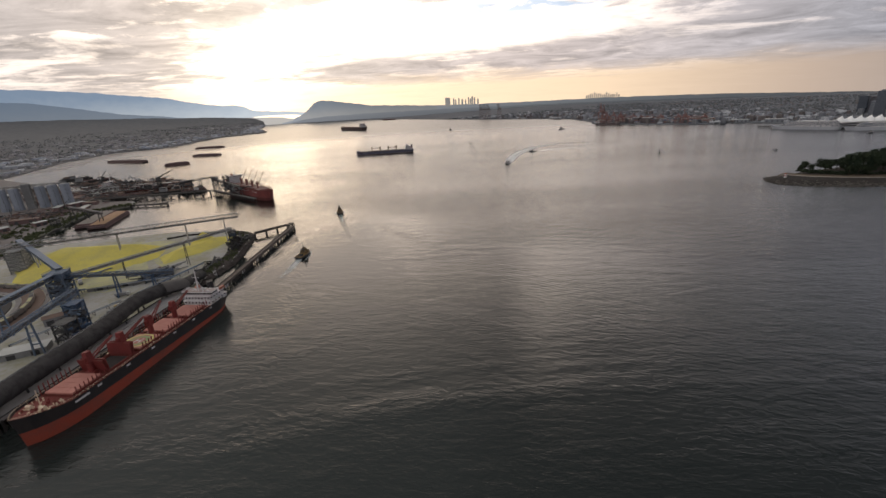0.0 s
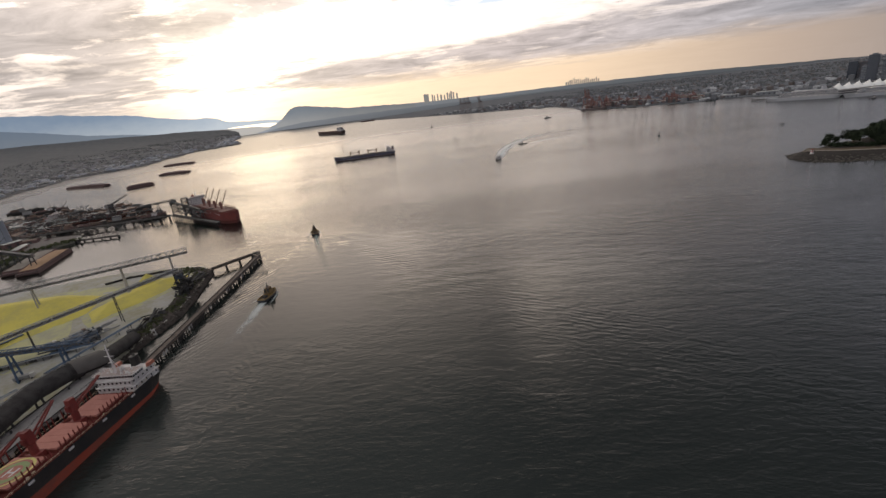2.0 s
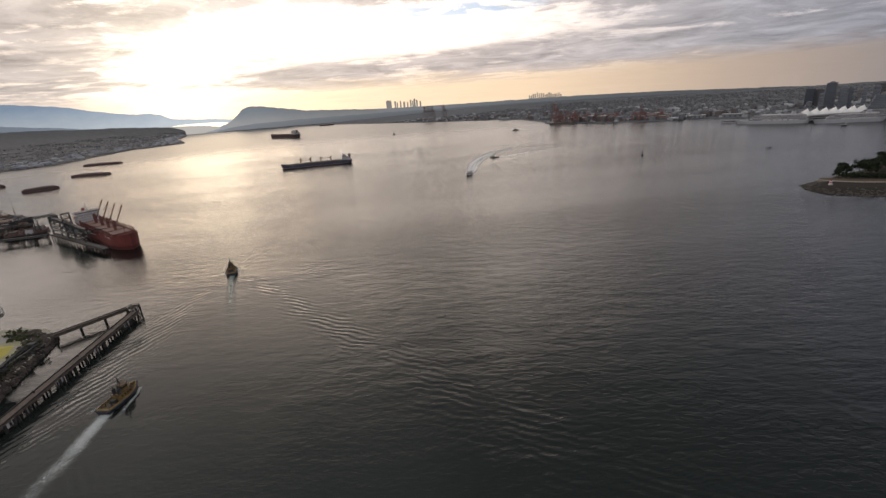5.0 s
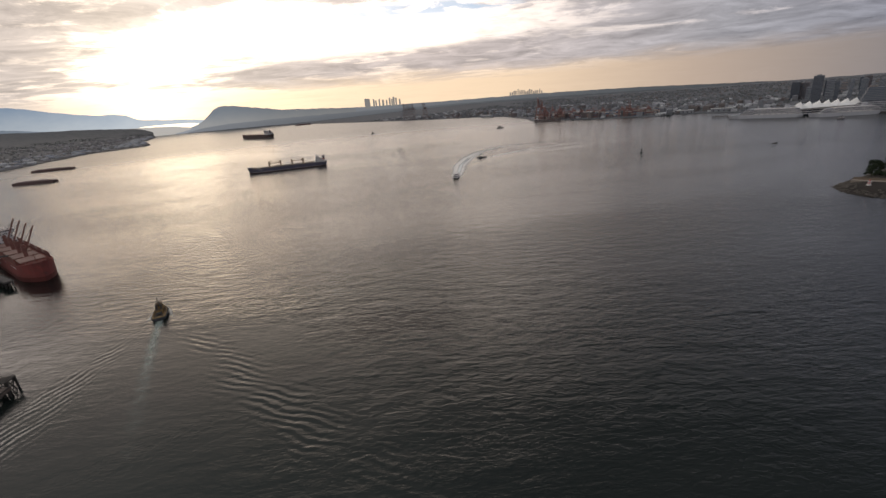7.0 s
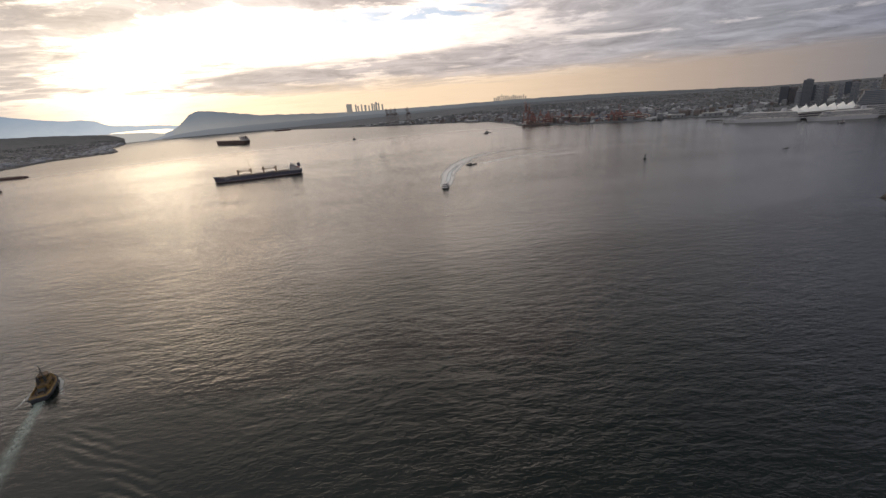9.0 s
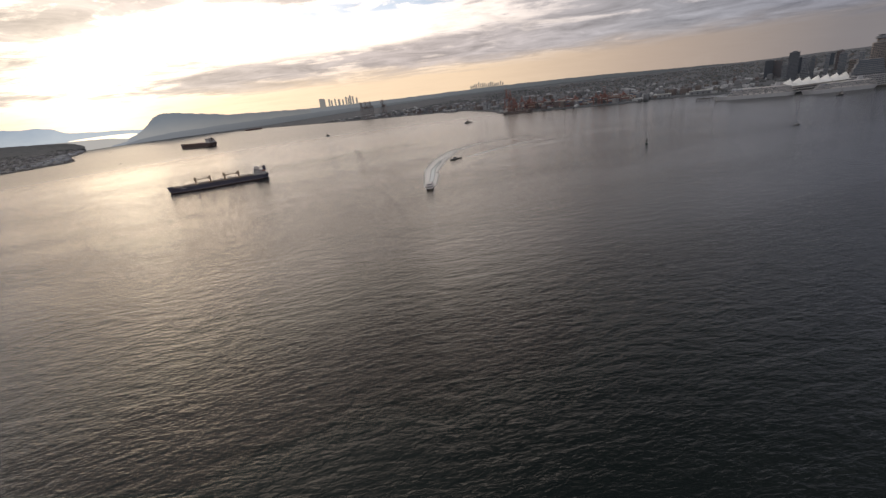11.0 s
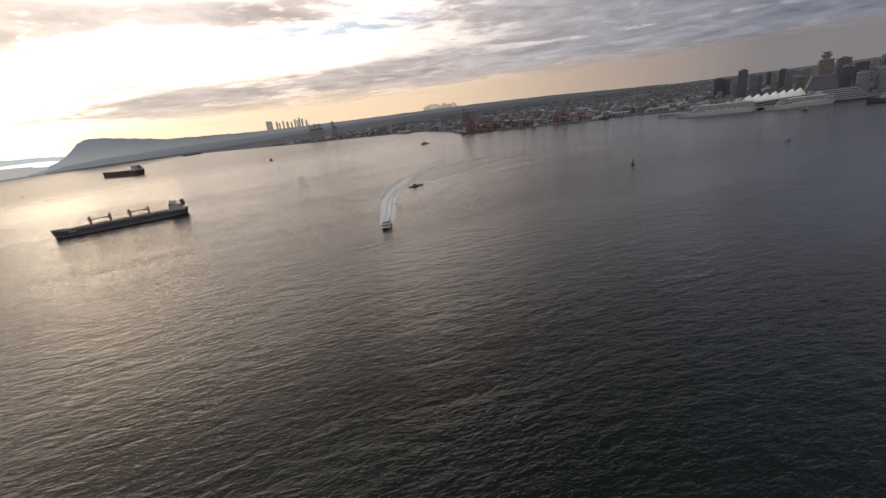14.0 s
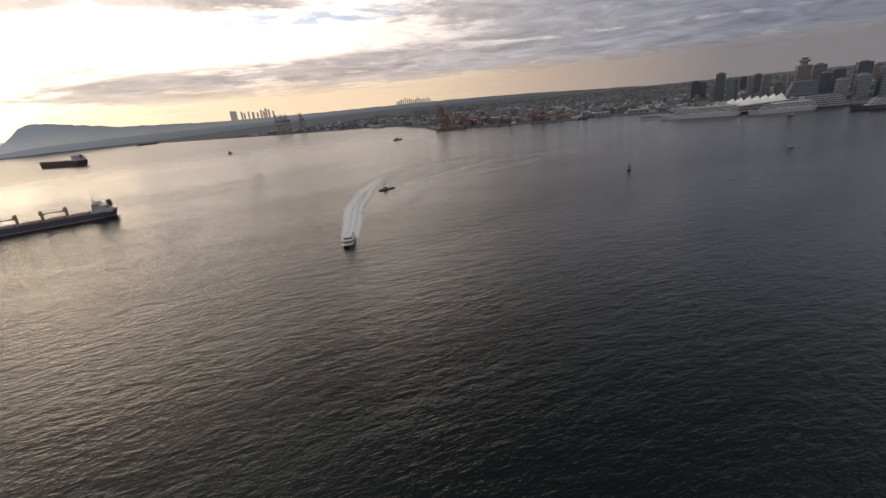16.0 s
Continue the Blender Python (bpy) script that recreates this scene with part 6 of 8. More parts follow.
for k, (x, y, L, W, turn) in enumerate(((-620, 862, 120, 20, 8), (-560, 884, 70, 16, 20), (-665, 900, 100, 18, 14), (-585, 912, 44, 10, 24), (-725, 930, 80, 16, 20), (-530, 858, 60, 14, 12), (-462, 790, 56, 13, 16),
                                          (-505, 772, 70, 14, 14), (-562, 758, 60, 13, 16), (-440, 768, 40, 10, 20), (-780, 985, 70, 14, 30), (-860, 1030, 60, 13, 33))):
    hulk(x, y, L, W, turn, "rusty laid-up barge crowded with gear and derricks", 200 + k)
machinery(-560, 735, 80, 16, 3, 9, 110, 21, (steel_dark, roof_brown, rust_hull), "dark plant and scrap crowding the wharf edge", 14)
machinery(-660, 745, 90, 24, 4, 12, 130, 22, (steel_dark, roof_brown, rust_hull), "dark plant and scrap crowding the dock yard", 14)
machinery(-760, 850, 90, 40, 4, 12, 130, 23, (steel_dark, roof_brown, cladding), "dark plant and scrap crowding the dock yard", 30)
machinery(-590, 600, 90, 50, 4, 9, 120, 24, (steel_dark, roof_brown, rust_hull), "dark pipework and scrap between the yard sheds", 30)

# log rafts in booms under the north shore
log_wood = mat("pale_wet_logs", (0.42, 0.37, 0.33), 0.8, other=(0.26, 0.22, 0.19), size=4)
for k, (x, y, turn, L) in enumerate(((-1180, 1880, 48, 150), (-1245, 1800, 50, 170), (-1275, 1700, 66, 150), (-1235, 1640, 64, 130), (-1225, 1520, 70, 160), (-1190, 1420, 68, 140), (-1150, 1330, 66, 150), (-1120, 1250, 68, 120), (-1150, 2000, 80, 120))):
    r = random.Random(300 + k)
    bm = B()
    for j in range(90):
        a = Vector((r.uniform(-L / 2, L / 2 - 14), r.uniform(-9, 9), 0.15))
        rod(bm, a, a + Vector((r.uniform(10, 15), r.uniform(-0.6, 0.6), 0)), r.uniform(0.35, 0.6), n=5)
    tagged(part("log_raft", bm, log_wood, m=pose(x, y, 0, 0, 0, turn)), "raft of pale floating logs held in a boom", "logs", "log rafts", "stuff")


# ---- tugs, ferry and small craft ----
tug_black = mat("tug_hull", (0.035, 0.037, 0.045), 0.6, size=4)
tug_yellow = mat("tug_ochre", (0.27, 0.175, 0.055), 0.6, other=(0.13, 0.085, 0.045), size=2.5, wear=0.75)
tug_deck = mat("tug_deck", (0.15, 0.105, 0.07), 0.8, other=(0.08, 0.06, 0.045), size=2.5, wear=0.75)
rubber = mat("rubber_fender", (0.045, 0.048, 0.058), 0.9, size=2)
FOAM = foam_material("thin_foam", 0.48)
THICK_FOAM = foam_material("thick_foam", 1.3)
BOAT_FOAM = foam_material("boat_foam", 0.8)
CHURN = foam_material("churned_foam", 0.82, most=0.75)
WASH = foam_material("aerated_wash", 0.64, (0.36, 0.43, 0.395), 0.7)
FERRY_FOAM = foam_material("ferry_foam", 1.35, (0.66, 0.65, 0.63), 0.92)


def boat_outline(L, W, n=12):
    pts = [(-L / 2, -W * 0.42), (-L / 2, W * 0.42)]
    port = [(-L / 2 + L * k / n, W / 2 * (1 - max(0, (k / n - 0.55) / 0.45) ** 2.2) * (0.86 + 0.14 * min(1, k / n * 5))) for k in range(n + 1)]
    return [(x, -y) for x, y in port] + [(x, y) for x, y in port[::-1][1:]]


def tug(x, y, heading, L, label, house_m, group=""):
    """heading: degrees to the right of +y."""
    ob = thing("tugboat", pose(x, y, 0, 0, 0, 90 - heading), label, "tugboat", group)
    W = L * 0.38
    out = boat_outline(L, W)

    def sheer(px):
        return 1.2 * max(0, px / L * 2) ** 2

    bm = B()
    sheet(bm, [[(px * (0.96 + 0.04 * s), py * s, z + (sheer(px) if z > 1 else 0)) for px, py in out + out[:1]] for z, s in ((-1.0, 0.80), (0.4, 0.94), (1.9, 1.03))])
    part("hull", bm, tug_black, ob)
    bm = B()
    bm.faces.new([bm.verts.new((px * 0.95, py * 0.95, 1.35 + 0.85 * sheer(px))) for px, py in out])
    bmesh.ops.triangulate(bm, faces=bm.faces)
    part("deck", bm, tug_deck, ob)
    bm = B()
    sheet(bm, [[(px * f, py * f * g, z + sheer(px)) for px, py in out + out[:1]] for f, g, z in ((1.0, 1.0, 1.9), (0.97, 0.97, 2.5), (0.94, 0.94, 2.5), (0.93, 0.93, 1.3))])
    part("bulwark", bm, house_m, ob)
    bm = B()
    for (ax, ay), (bx, by) in zip(out, out[1:] + out[:1]):
        rod(bm, (ax * 1.02, ay * 1.04, 1.6 + sheer(ax)), (bx * 1.02, by * 1.04, 1.6 + sheer(bx)), 0.40, n=7)
    part("fender", bm, rubber, ob)
    for s in (-1, 0, 1):
        part("stern_tyre", fresh(rod, (-L * 0.505, s * W * 0.26, 1.0), (-L * 0.53, s * W * 0.26, 1.0), 0.75, n=12), rubber, ob)
    for k in range(4):
        for s in (-1, 1):
            px = -L * 0.32 + k * L * 0.17
            part("side_tyre", fresh(rod, (px, s * W * 0.50, 0.9), (px, s * W * 0.54, 0.9), 0.65, n=10), rubber, ob)
    house = part("deckhouse", fresh(slab, [(px * 0.44 + L * 0.10, py * 0.58) for px, py in out], 1.3, 4.0, 0.96), house_m, ob)
    bm = B()
    for k in range(4):
        for s in (-1, 1):
            px = -L * 0.04 + k * L * 0.075
            box(bm, px - 0.35, s * W * 0.285 - 0.1, 2.6, px + 0.35, s * W * 0.285 + 0.1, 3.3)
    stuff_part("porthole", bm, window_dark, house)
    boat_deck = part("boat_deck", fresh(slab, [(px * 0.47 + L * 0.10, py * 0.62) for px, py in out], 4.0, 4.22), tug_deck, ob)
    bm = B()
    rim = [(px * 0.46 + L * 0.10, py * 0.60) for px, py in out]
    for (ax, ay), (bx, by) in zip(rim, rim[1:] + rim[:1]):
        rod(bm, (ax, ay, 5.1), (bx, by, 5.1), 0.06, n=4)
        rod(bm, (ax, ay, 4.2), (ax, ay, 5.1), 0.05, n=4)
    stuff_part("handrail", bm, house_m, boat_deck)
    shape = ((-1, -1), (0.55, -1), (1, -0.55), (1, 0.55), (0.55, 1), (-1, 1))
    bridge = part("wheelhouse", fresh(slab, [(L * 0.13 + dx * L * 0.09, dy * W * 0.23) for dx, dy in shape], 4.2, 7.0, 0.94), house_m, ob)
    bm = B()
    for (ax, ay), (bx, by) in zip(shape, shape[1:] + shape[:1]):
        m = max(1, int(math.dist((ax * L * 0.09, ay * W * 0.23), (bx * L * 0.09, by * W * 0.23)) / 1.1))
        for k in range(m):
            f, g = (k + 0.14) / m, (k + 0.86) / m
            p, q = [Vector((L * 0.13 + (ax + (bx - ax) * u) * L * 0.0885, (ay + (by - ay) * u) * W * 0.226, 5.95)) for u in (f, g)]
            bar(bm, p, q, 0.12, 0.95)
    stuff_part("bridge_window", bm, window_dark, bridge)
    part("roof", fresh(slab, [(L * 0.13 + dx * L * 0.097, dy * W * 0.25) for dx, dy in shape], 7.0, 7.22), tug_deck, bridge)
    bm = B()
    rod(bm, (L * 0.09, 0, 7.1), (L * 0.05, 0, 12.6), 0.22, 0.10, 7)
    for s in (-1, 1):
        rod(bm, (L * 0.02, s * 1.1, 4.2), (L * 0.065, 0, 10.2), 0.14, 0.10, 6)
    bar(bm, (L * 0.06, -1.5, 9.6), (L * 0.06, 1.5, 9.6), 0.16)
    bar(bm, (L * 0.055, -0.9, 11.2), (L * 0.055, 0.9, 11.2), 0.14)
    box(bm, L * 0.07, -0.8, 8.3, L * 0.085, 0.8, 8.6)
    part("mast", bm, steel_dark, ob)
    for s in (-1, 1):
        stack = part("funnel", fresh(slab, [(-L * 0.05 + 0.9 * math.cos(a), s * W * 0.17 + 0.55 * math.sin(a)) for a in [k * math.tau / 12 for k in range(12)]], 4.1, 7.0, 0.9), steel_dark, ob)
        part("exhaust_pipe", fresh(rod, (-L * 0.05, s * W * 0.17, 6.9), (-L * 0.065, s * W * 0.17, 8.0), 0.22, n=7), steel_dark, stack)
    bm = B()
    rod(bm, (-L * 0.19, -1.1, 2.3), (-L * 0.19, 1.1, 2.3), 0.85, n=14)
    for s in (-1, 1):
        box(bm, -L * 0.235, s * 1.3 - 0.15, 1.35, -L * 0.145, s * 1.3 + 0.15, 3.2, 0.8)
    part("tow_winch", bm, steel_dark, ob)
    bm = B()
    for s in (-1, 1):
        rod(bm, (-L * 0.33, s * W * 0.2, 1.3), (-L * 0.33, s * W * 0.2, 3.2), 0.22, n=7)
    rod(bm, (-L * 0.33, -W * 0.2, 3.1), (-L * 0.33, W * 0.2, 3.1), 0.2, n=7)
    part("tow_bow", bm, steel_dark, ob)
    for s in (-1, 1):
        part("bitt", fresh(rod, (-L * 0.42, s * W * 0.28, 1.3), (-L * 0.42, s * W * 0.28, 2.5), 0.25, n=8), steel_dark, ob)
    return ob


def foam_trail(name, line, w0, w1, label, z=0.06, n=60, foam=FOAM):
    """Broken foam left on the water along a line; it widens from w0 to w1 and thins out."""
    bm = B()
    uv = bm.loops.layers.uv.new("UVMap")
    rows, info = [], {}
    pts = [Vector((*along(line, k / n), z)) for k in range(n + 1)]
    for k, p in enumerate(pts):
        q = pts[min(k + 2, n)] - pts[max(k - 2, 0)]
        s = Vector((-q.y, q.x, 0)).normalized()
        w = (w0 + (w1 - w0) * (k / n) ** 0.7) / 2
        row = []
        for j in range(7):
            v = bm.verts.new(p + s * w * (j / 3 - 1))
            info[v] = (j / 6, k / n)
            row.append(v)
        rows.append(row)
    for a, b in zip(rows, rows[1:]):
        for j in range(6):
            f = bm.faces.new((a[j], a[j + 1], b[j + 1], b[j]))
            for l in f.loops:
                l[uv].uv = info[l.vert]
    return tagged(part(name, bm, foam), label, "wake", kind="stuff")


def launch(x, y, heading, L, label, group=""):
    """A low open workboat with a small cabin forward."""
    ob = thing("launch", pose(x, y, 0, 0, 0, 90 - heading), label, "boat", group)
    W = L * 0.24
    out = boat_outline(L, W)
    bm = B()
    sheet(bm, [[(px * (0.95 + 0.05 * s), py * s, z + (0.5 * max(0, px / L * 2) ** 2 if z > 0.5 else 0)) for px, py in out + out[:1]] for z, s in ((-0.6, 0.7), (0.2, 0.92), (L * 0.055, 1.0))])
    part("hull", bm, tug_black, ob)
    bm = B()
    bm.faces.new([bm.verts.new((px * 0.97, py * 0.96, L * 0.04)) for px, py in out])
    bmesh.ops.triangulate(bm, faces=bm.faces)
    part("deck", bm, tug_deck, ob)
    cabin = part("cabin", fresh(slab, [(L * 0.10 + dx * L * 0.13, dy * W * 0.30) for dx, dy in ((-1, -1), (0.7, -1), (1, -0.5), (1, 0.5), (0.7, 1), (-1, 1))], L * 0.04, L * 0.19, 0.9), grey_cabin, ob)
    part("window_band", fresh(slab, [(L * 0.10 + dx * L * 0.128, dy * W * 0.295) for dx, dy in ((-1, -1), (0.7, -1), (1, -0.5), (1, 0.5), (0.7, 1), (-1, 1))], L * 0.12, L * 0.16, 0.95), window_dark, cabin)
    part("mast", fresh(rod, (L * 0.05, 0, L * 0.18), (L * 0.04, 0, L * 0.36), 0.14, 0.07, 5), steel_dark, ob)
    return ob


grey_cabin = mat("grey_cabin_paint", (0.30, 0.30, 0.30), 0.6, size=2)
tug(-131.5, 382, 14, 20, "ochre and black harbour tug under way near the berth", tug_yellow, "tugs in the channel")
tug(-132, 548, -15, 20, "black and ochre harbour tug heading up the channel", tug_yellow, "tugs in the channel")
foam_trail("tug_wake", [(-133, 374), (-133, 348), (-135, 326), (-136, 300)], 7, 15, "white churned wash behind a tug", foam=CHURN)
foam_trail("tug_wake", [(-129, 538), (-120, 505), (-109, 469), (-99, 437), (-88, 405), (-85, 385)], 6, 14, "pale green aerated wash trailing behind a tug", n=120, foam=WASH)
for bx, by, hd in ((-132, 548, -15), (-131.5, 382, 14)):
    c, sn = math.cos(radians(hd)), math.sin(radians(hd))
    for sd in (-1, 1):
        pts = [(bx + sn * u + c * v * sd, by + c * u - sn * v * sd) for u, v in ((9.5, 1.8), (4, 4.6), (-4, 6.2), (-12, 8.6), (-22, 12.0))]
        foam_trail("bow_foam", pts, 2.2, 3.4, "thin white foam thrown off by a tug's bow", n=40, foam=CHURN)
tug(505, 1785, 250, 28, "small dark tug crossing below the container port", white_paint)
launch(240, 1098, 262, 21, "low dark workboat crossing the ferry wake")
tug(1094, 1098, 110, 13, "white-housed tug lying off the cruise terminal", white_paint)
tug(66, 2110, 200, 22, "small dark launch far up the inlet", tug_black)
for x, y, hd in ((-1001, 3300, 60), (-925, 3390, 80), (-660, 2220, 120), (700, 895, 100), (-1180, 3500, 70)):
    launch(x, y, hd, 10, "tiny dark boat far out on the water", "small boats")


def ferry(x, y, heading):
    ob = thing("passenger_ferry", pose(x, y, 0, 0, 0, 90 - heading) @ Matrix.Scale(0.85, 4), "white fast passenger catamaran trailing a broad foam wake", "ferry")
    L, W = 30, 10.5
    for s in (-1, 1):
        bm = B()
        rows = []
        for k in range(13):
            u = k / 12
            w = 1.35 * (1 - max(0, (u - 0.6) / 0.4) ** 2)
            xx = -L / 2 + L * u
            rows.append([(xx, s * W * 0.36 - w, 2.2), (xx, s * W * 0.36 - w * 0.7, 0.2), (xx, s * W * 0.36, -1.0), (xx, s * W * 0.36 + w * 0.7, 0.2), (xx, s * W * 0.36 + w, 2.2)])
        sheet(bm, rows)
        part("hull", bm, mat("navy_band", (0.03, 0.04, 0.08), 0.5, size=4), ob)
    part("bridge_deck", fresh(slab, [(-L / 2, -W / 2), (L * 0.36, -W / 2), (L * 0.47, -W * 0.3), (L * 0.47, W * 0.3), (L * 0.36, W / 2), (-L / 2, W / 2)], 1.9, 2.6), white_paint, ob)
    cabin = part("main_cabin", fresh(slab, [(-L * 0.42, -W * 0.46), (L * 0.28, -W * 0.46), (L * 0.38, -W * 0.32), (L * 0.38, W * 0.32), (L * 0.28, W * 0.46), (-L * 0.42, W * 0.46)], 2.6, 5.2, 0.97), white_paint, ob)
    part("window_band", fresh(slab, [(-L * 0.38, -W * 0.465), (L * 0.285, -W * 0.465), (L * 0.385, -W * 0.322), (L * 0.385, W * 0.322), (L * 0.285, W * 0.465), (-L * 0.38, W * 0.465)], 3.5, 4.6, 0.985), window_dark, cabin)
    upper = part("upper_cabin", fresh(slab, [(-L * 0.25, -W * 0.36), (L * 0.18, -W * 0.36), (L * 0.27, -W * 0.24), (L * 0.27, W * 0.24), (L * 0.18, W * 0.36), (-L * 0.25, W * 0.36)], 5.2, 7.6, 0.95), white_paint, ob)
    part("window_band", fresh(slab, [(-L * 0.22, -W * 0.36), (L * 0.185, -W * 0.36), (L * 0.275, -W * 0.242), (L * 0.275, W * 0.242), (L * 0.185, W * 0.36), (-L * 0.22, W * 0.36)], 6.1, 7.1, 0.98), window_dark, upper)
    bm = B()
    for s in (-1, 1):
        rod(bm, (-L * 0.05, s * 1.6, 7.5), (-L * 0.12, s * 0.5, 11.5), 0.14, n=6)
    bar(bm, (-L * 0.1, -1.6, 10.2), (-L * 0.1, 1.6, 10.2), 0.16)
    part("mast", bm, white_paint, ob)
    bm = B()
    for s in (-1, 1):
        for h in (6.0, 6.5):
            rod(bm, (-L * 0.42, s * W * 0.45, h), (-L * 0.25, s * W * 0.45, h), 0.06, n=4)
    part("deck_rail", bm, white_paint, ob)
    for s in (-1, 1):
        part("exhaust_casing", fresh(box, -L * 0.40, s * W * 0.3 - 0.7, 5.1, -L * 0.32, s * W * 0.3 + 0.7, 6.8, 0.85), steel_dark, ob)


ferry(147, 914, 198)
foam_trail("ferry_wake", [(149, 922), (163, 968), (182, 1035), (215, 1110), (262, 1190), (330, 1245), (420, 1255), (520, 1230)], 17, 56, "broad white foam wake curving behind the ferry", n=120, foam=FERRY_FOAM)
foam_trail("ferry_wake", [(149, 922), (164, 968), (184, 1035), (218, 1110), (265, 1186)], 5, 14, "bright line of foam down the middle of the ferry wake", z=0.1, n=80, foam=THICK_FOAM)
foam_trail("boat_wake", [(253, 1099), (300, 1122), (360, 1150), (440, 1162), (520, 1155)], 4, 22, "thin pale wake behind the workboat", foam=BOAT_FOAM)
# pale film painted in for the brighter sky sheen along a calm streak
foam_trail("foam_slick", [(112, 1470), (101, 1264), (88, 1040), (80, 968), (44, 866), (6, 694)], 26, 44, "faint pale film standing for the sheen of calm water in mid-channel", n=120, foam=foam_material("painted_sheen", 0.5, (0.55, 0.52, 0.48), 0.22))
foam_trail("boat_wake", [(520, 1790), (580, 1800), (640, 1795)], 5, 16, "thin pale wake behind the far tug", foam=BOAT_FOAM)


def wave_line(line, high, width, label):
    """A long low wave left by a passed boat, a smooth ridge on the water that dies out at its ends."""
    bm = B()
    n = 90
    rows = []
    for k in range(n + 1):
        p = Vector((*along(line, k / n), 0))
        q = Vector((*along(line, min(1, (k + 1) / n)), 0)) - Vector((*along(line, max(0, (k - 1) / n)), 0))
        s = Vector((-q.y, q.x, 0)).normalized()
        fade = math.sin(math.pi * k / n) ** 0.5 * (0.75 + 0.25 * wob(p.x, p.y, 0.03))
        drift = 4.0 * wob(p.x, p.y, 0.008)
        row = []
        for j in range(11):
            f = j / 5 - 1
            o = p + s * (f * width + drift)
            row.append((o.x, o.y, -0.02 + high * fade * (0.5 + 0.5 * math.cos(math.pi * f))))
        rows.append(row)
    sheet(bm, rows)
    bmesh.ops.recalc_face_normals(bm, faces=bm.faces)
    tagged(part("wake_wave", bm, WATER, smooth=True), label, "wave", kind="stuff")


for line, high, width in ((((-40, 1330), (75, 1357), (109, 1356), (203, 1365), (313, 1359), (400, 1340)), 1.0, 9), (((65, 2154), (-15, 1918), (-58, 1780), (-103, 1643)), 1.3, 10), (((65, 2154), (179, 1866), (237, 1683)), 1.1, 10),
                          (((-50, 1158), (10, 1163), (60, 1160)), 0.6, 6), (((190, 1640), (212, 1607), (301, 1466)), 0.9, 9), (((390, 1353), (473, 1328), (523, 1314), (600, 1302)), 0.9, 8),
                          (((420, 1182), (514, 1173), (567, 1163), (604, 1133), (640, 1080)), 0.8, 7), (((495, 1802), (582, 1761), (640, 1740)), 1.0, 9), (((160, 985), (215, 1040), (300, 1085), (380, 1100)), 0.7, 6), (((248, 1098), (320, 1112), (400, 1120), (500, 1118)), 1.9, 5), (((250, 1102), (310, 1135), (380, 1165), (470, 1185)), 1.9, 5)):
    wave_line(line, high * 0.28, width * 0.8, "long low wave left by a passing boat")


def beacon(x, y):
    ob = thing("channel_buoy", pose(x, y, 0), "dark steel lattice buoy with a lantern", "buoy")
    part("float", fresh(lathe, 0, 0, ((1.4, -0.8), (2.3, -0.2), (2.3, 1.0), (1.5, 1.5)), 18), mat("buoy_green", (0.02, 0.035, 0.03), 0.6, size=2), ob)
    bm = B()
    for k in range(4):
        a = math.tau * (k + 0.5) / 4
        b = math.tau * (k + 1.5) / 4
        bar(bm, (1.2 * math.cos(a), 1.2 * math.sin(a), 1.4), (0.45 * math.cos(a), 0.45 * math.sin(a), 6.6), 0.2)
        bar(bm, (1.0 * math.cos(a), 1.0 * math.sin(a), 2.8), (0.75 * math.cos(b), 0.75 * math.sin(b), 4.6), 0.14)
    part("lattice", bm, steel_dark, ob)
    part("daymark", fresh(box, -1.0, -0.08, 3.0, 1.0, 0.08, 6.0), steel_dark, ob)
    part("lantern", fresh(lathe, 0, 0, ((0.5, 6.5), (0.5, 7.6), (0.1, 8.1)), 12), steel_dark, ob)


beacon(487, 950)


# ---- the park point ----
WALL = ((500, 622), (508, 608), (524, 592), (556, 574), (620, 553), (762, 512), (1000, 462))


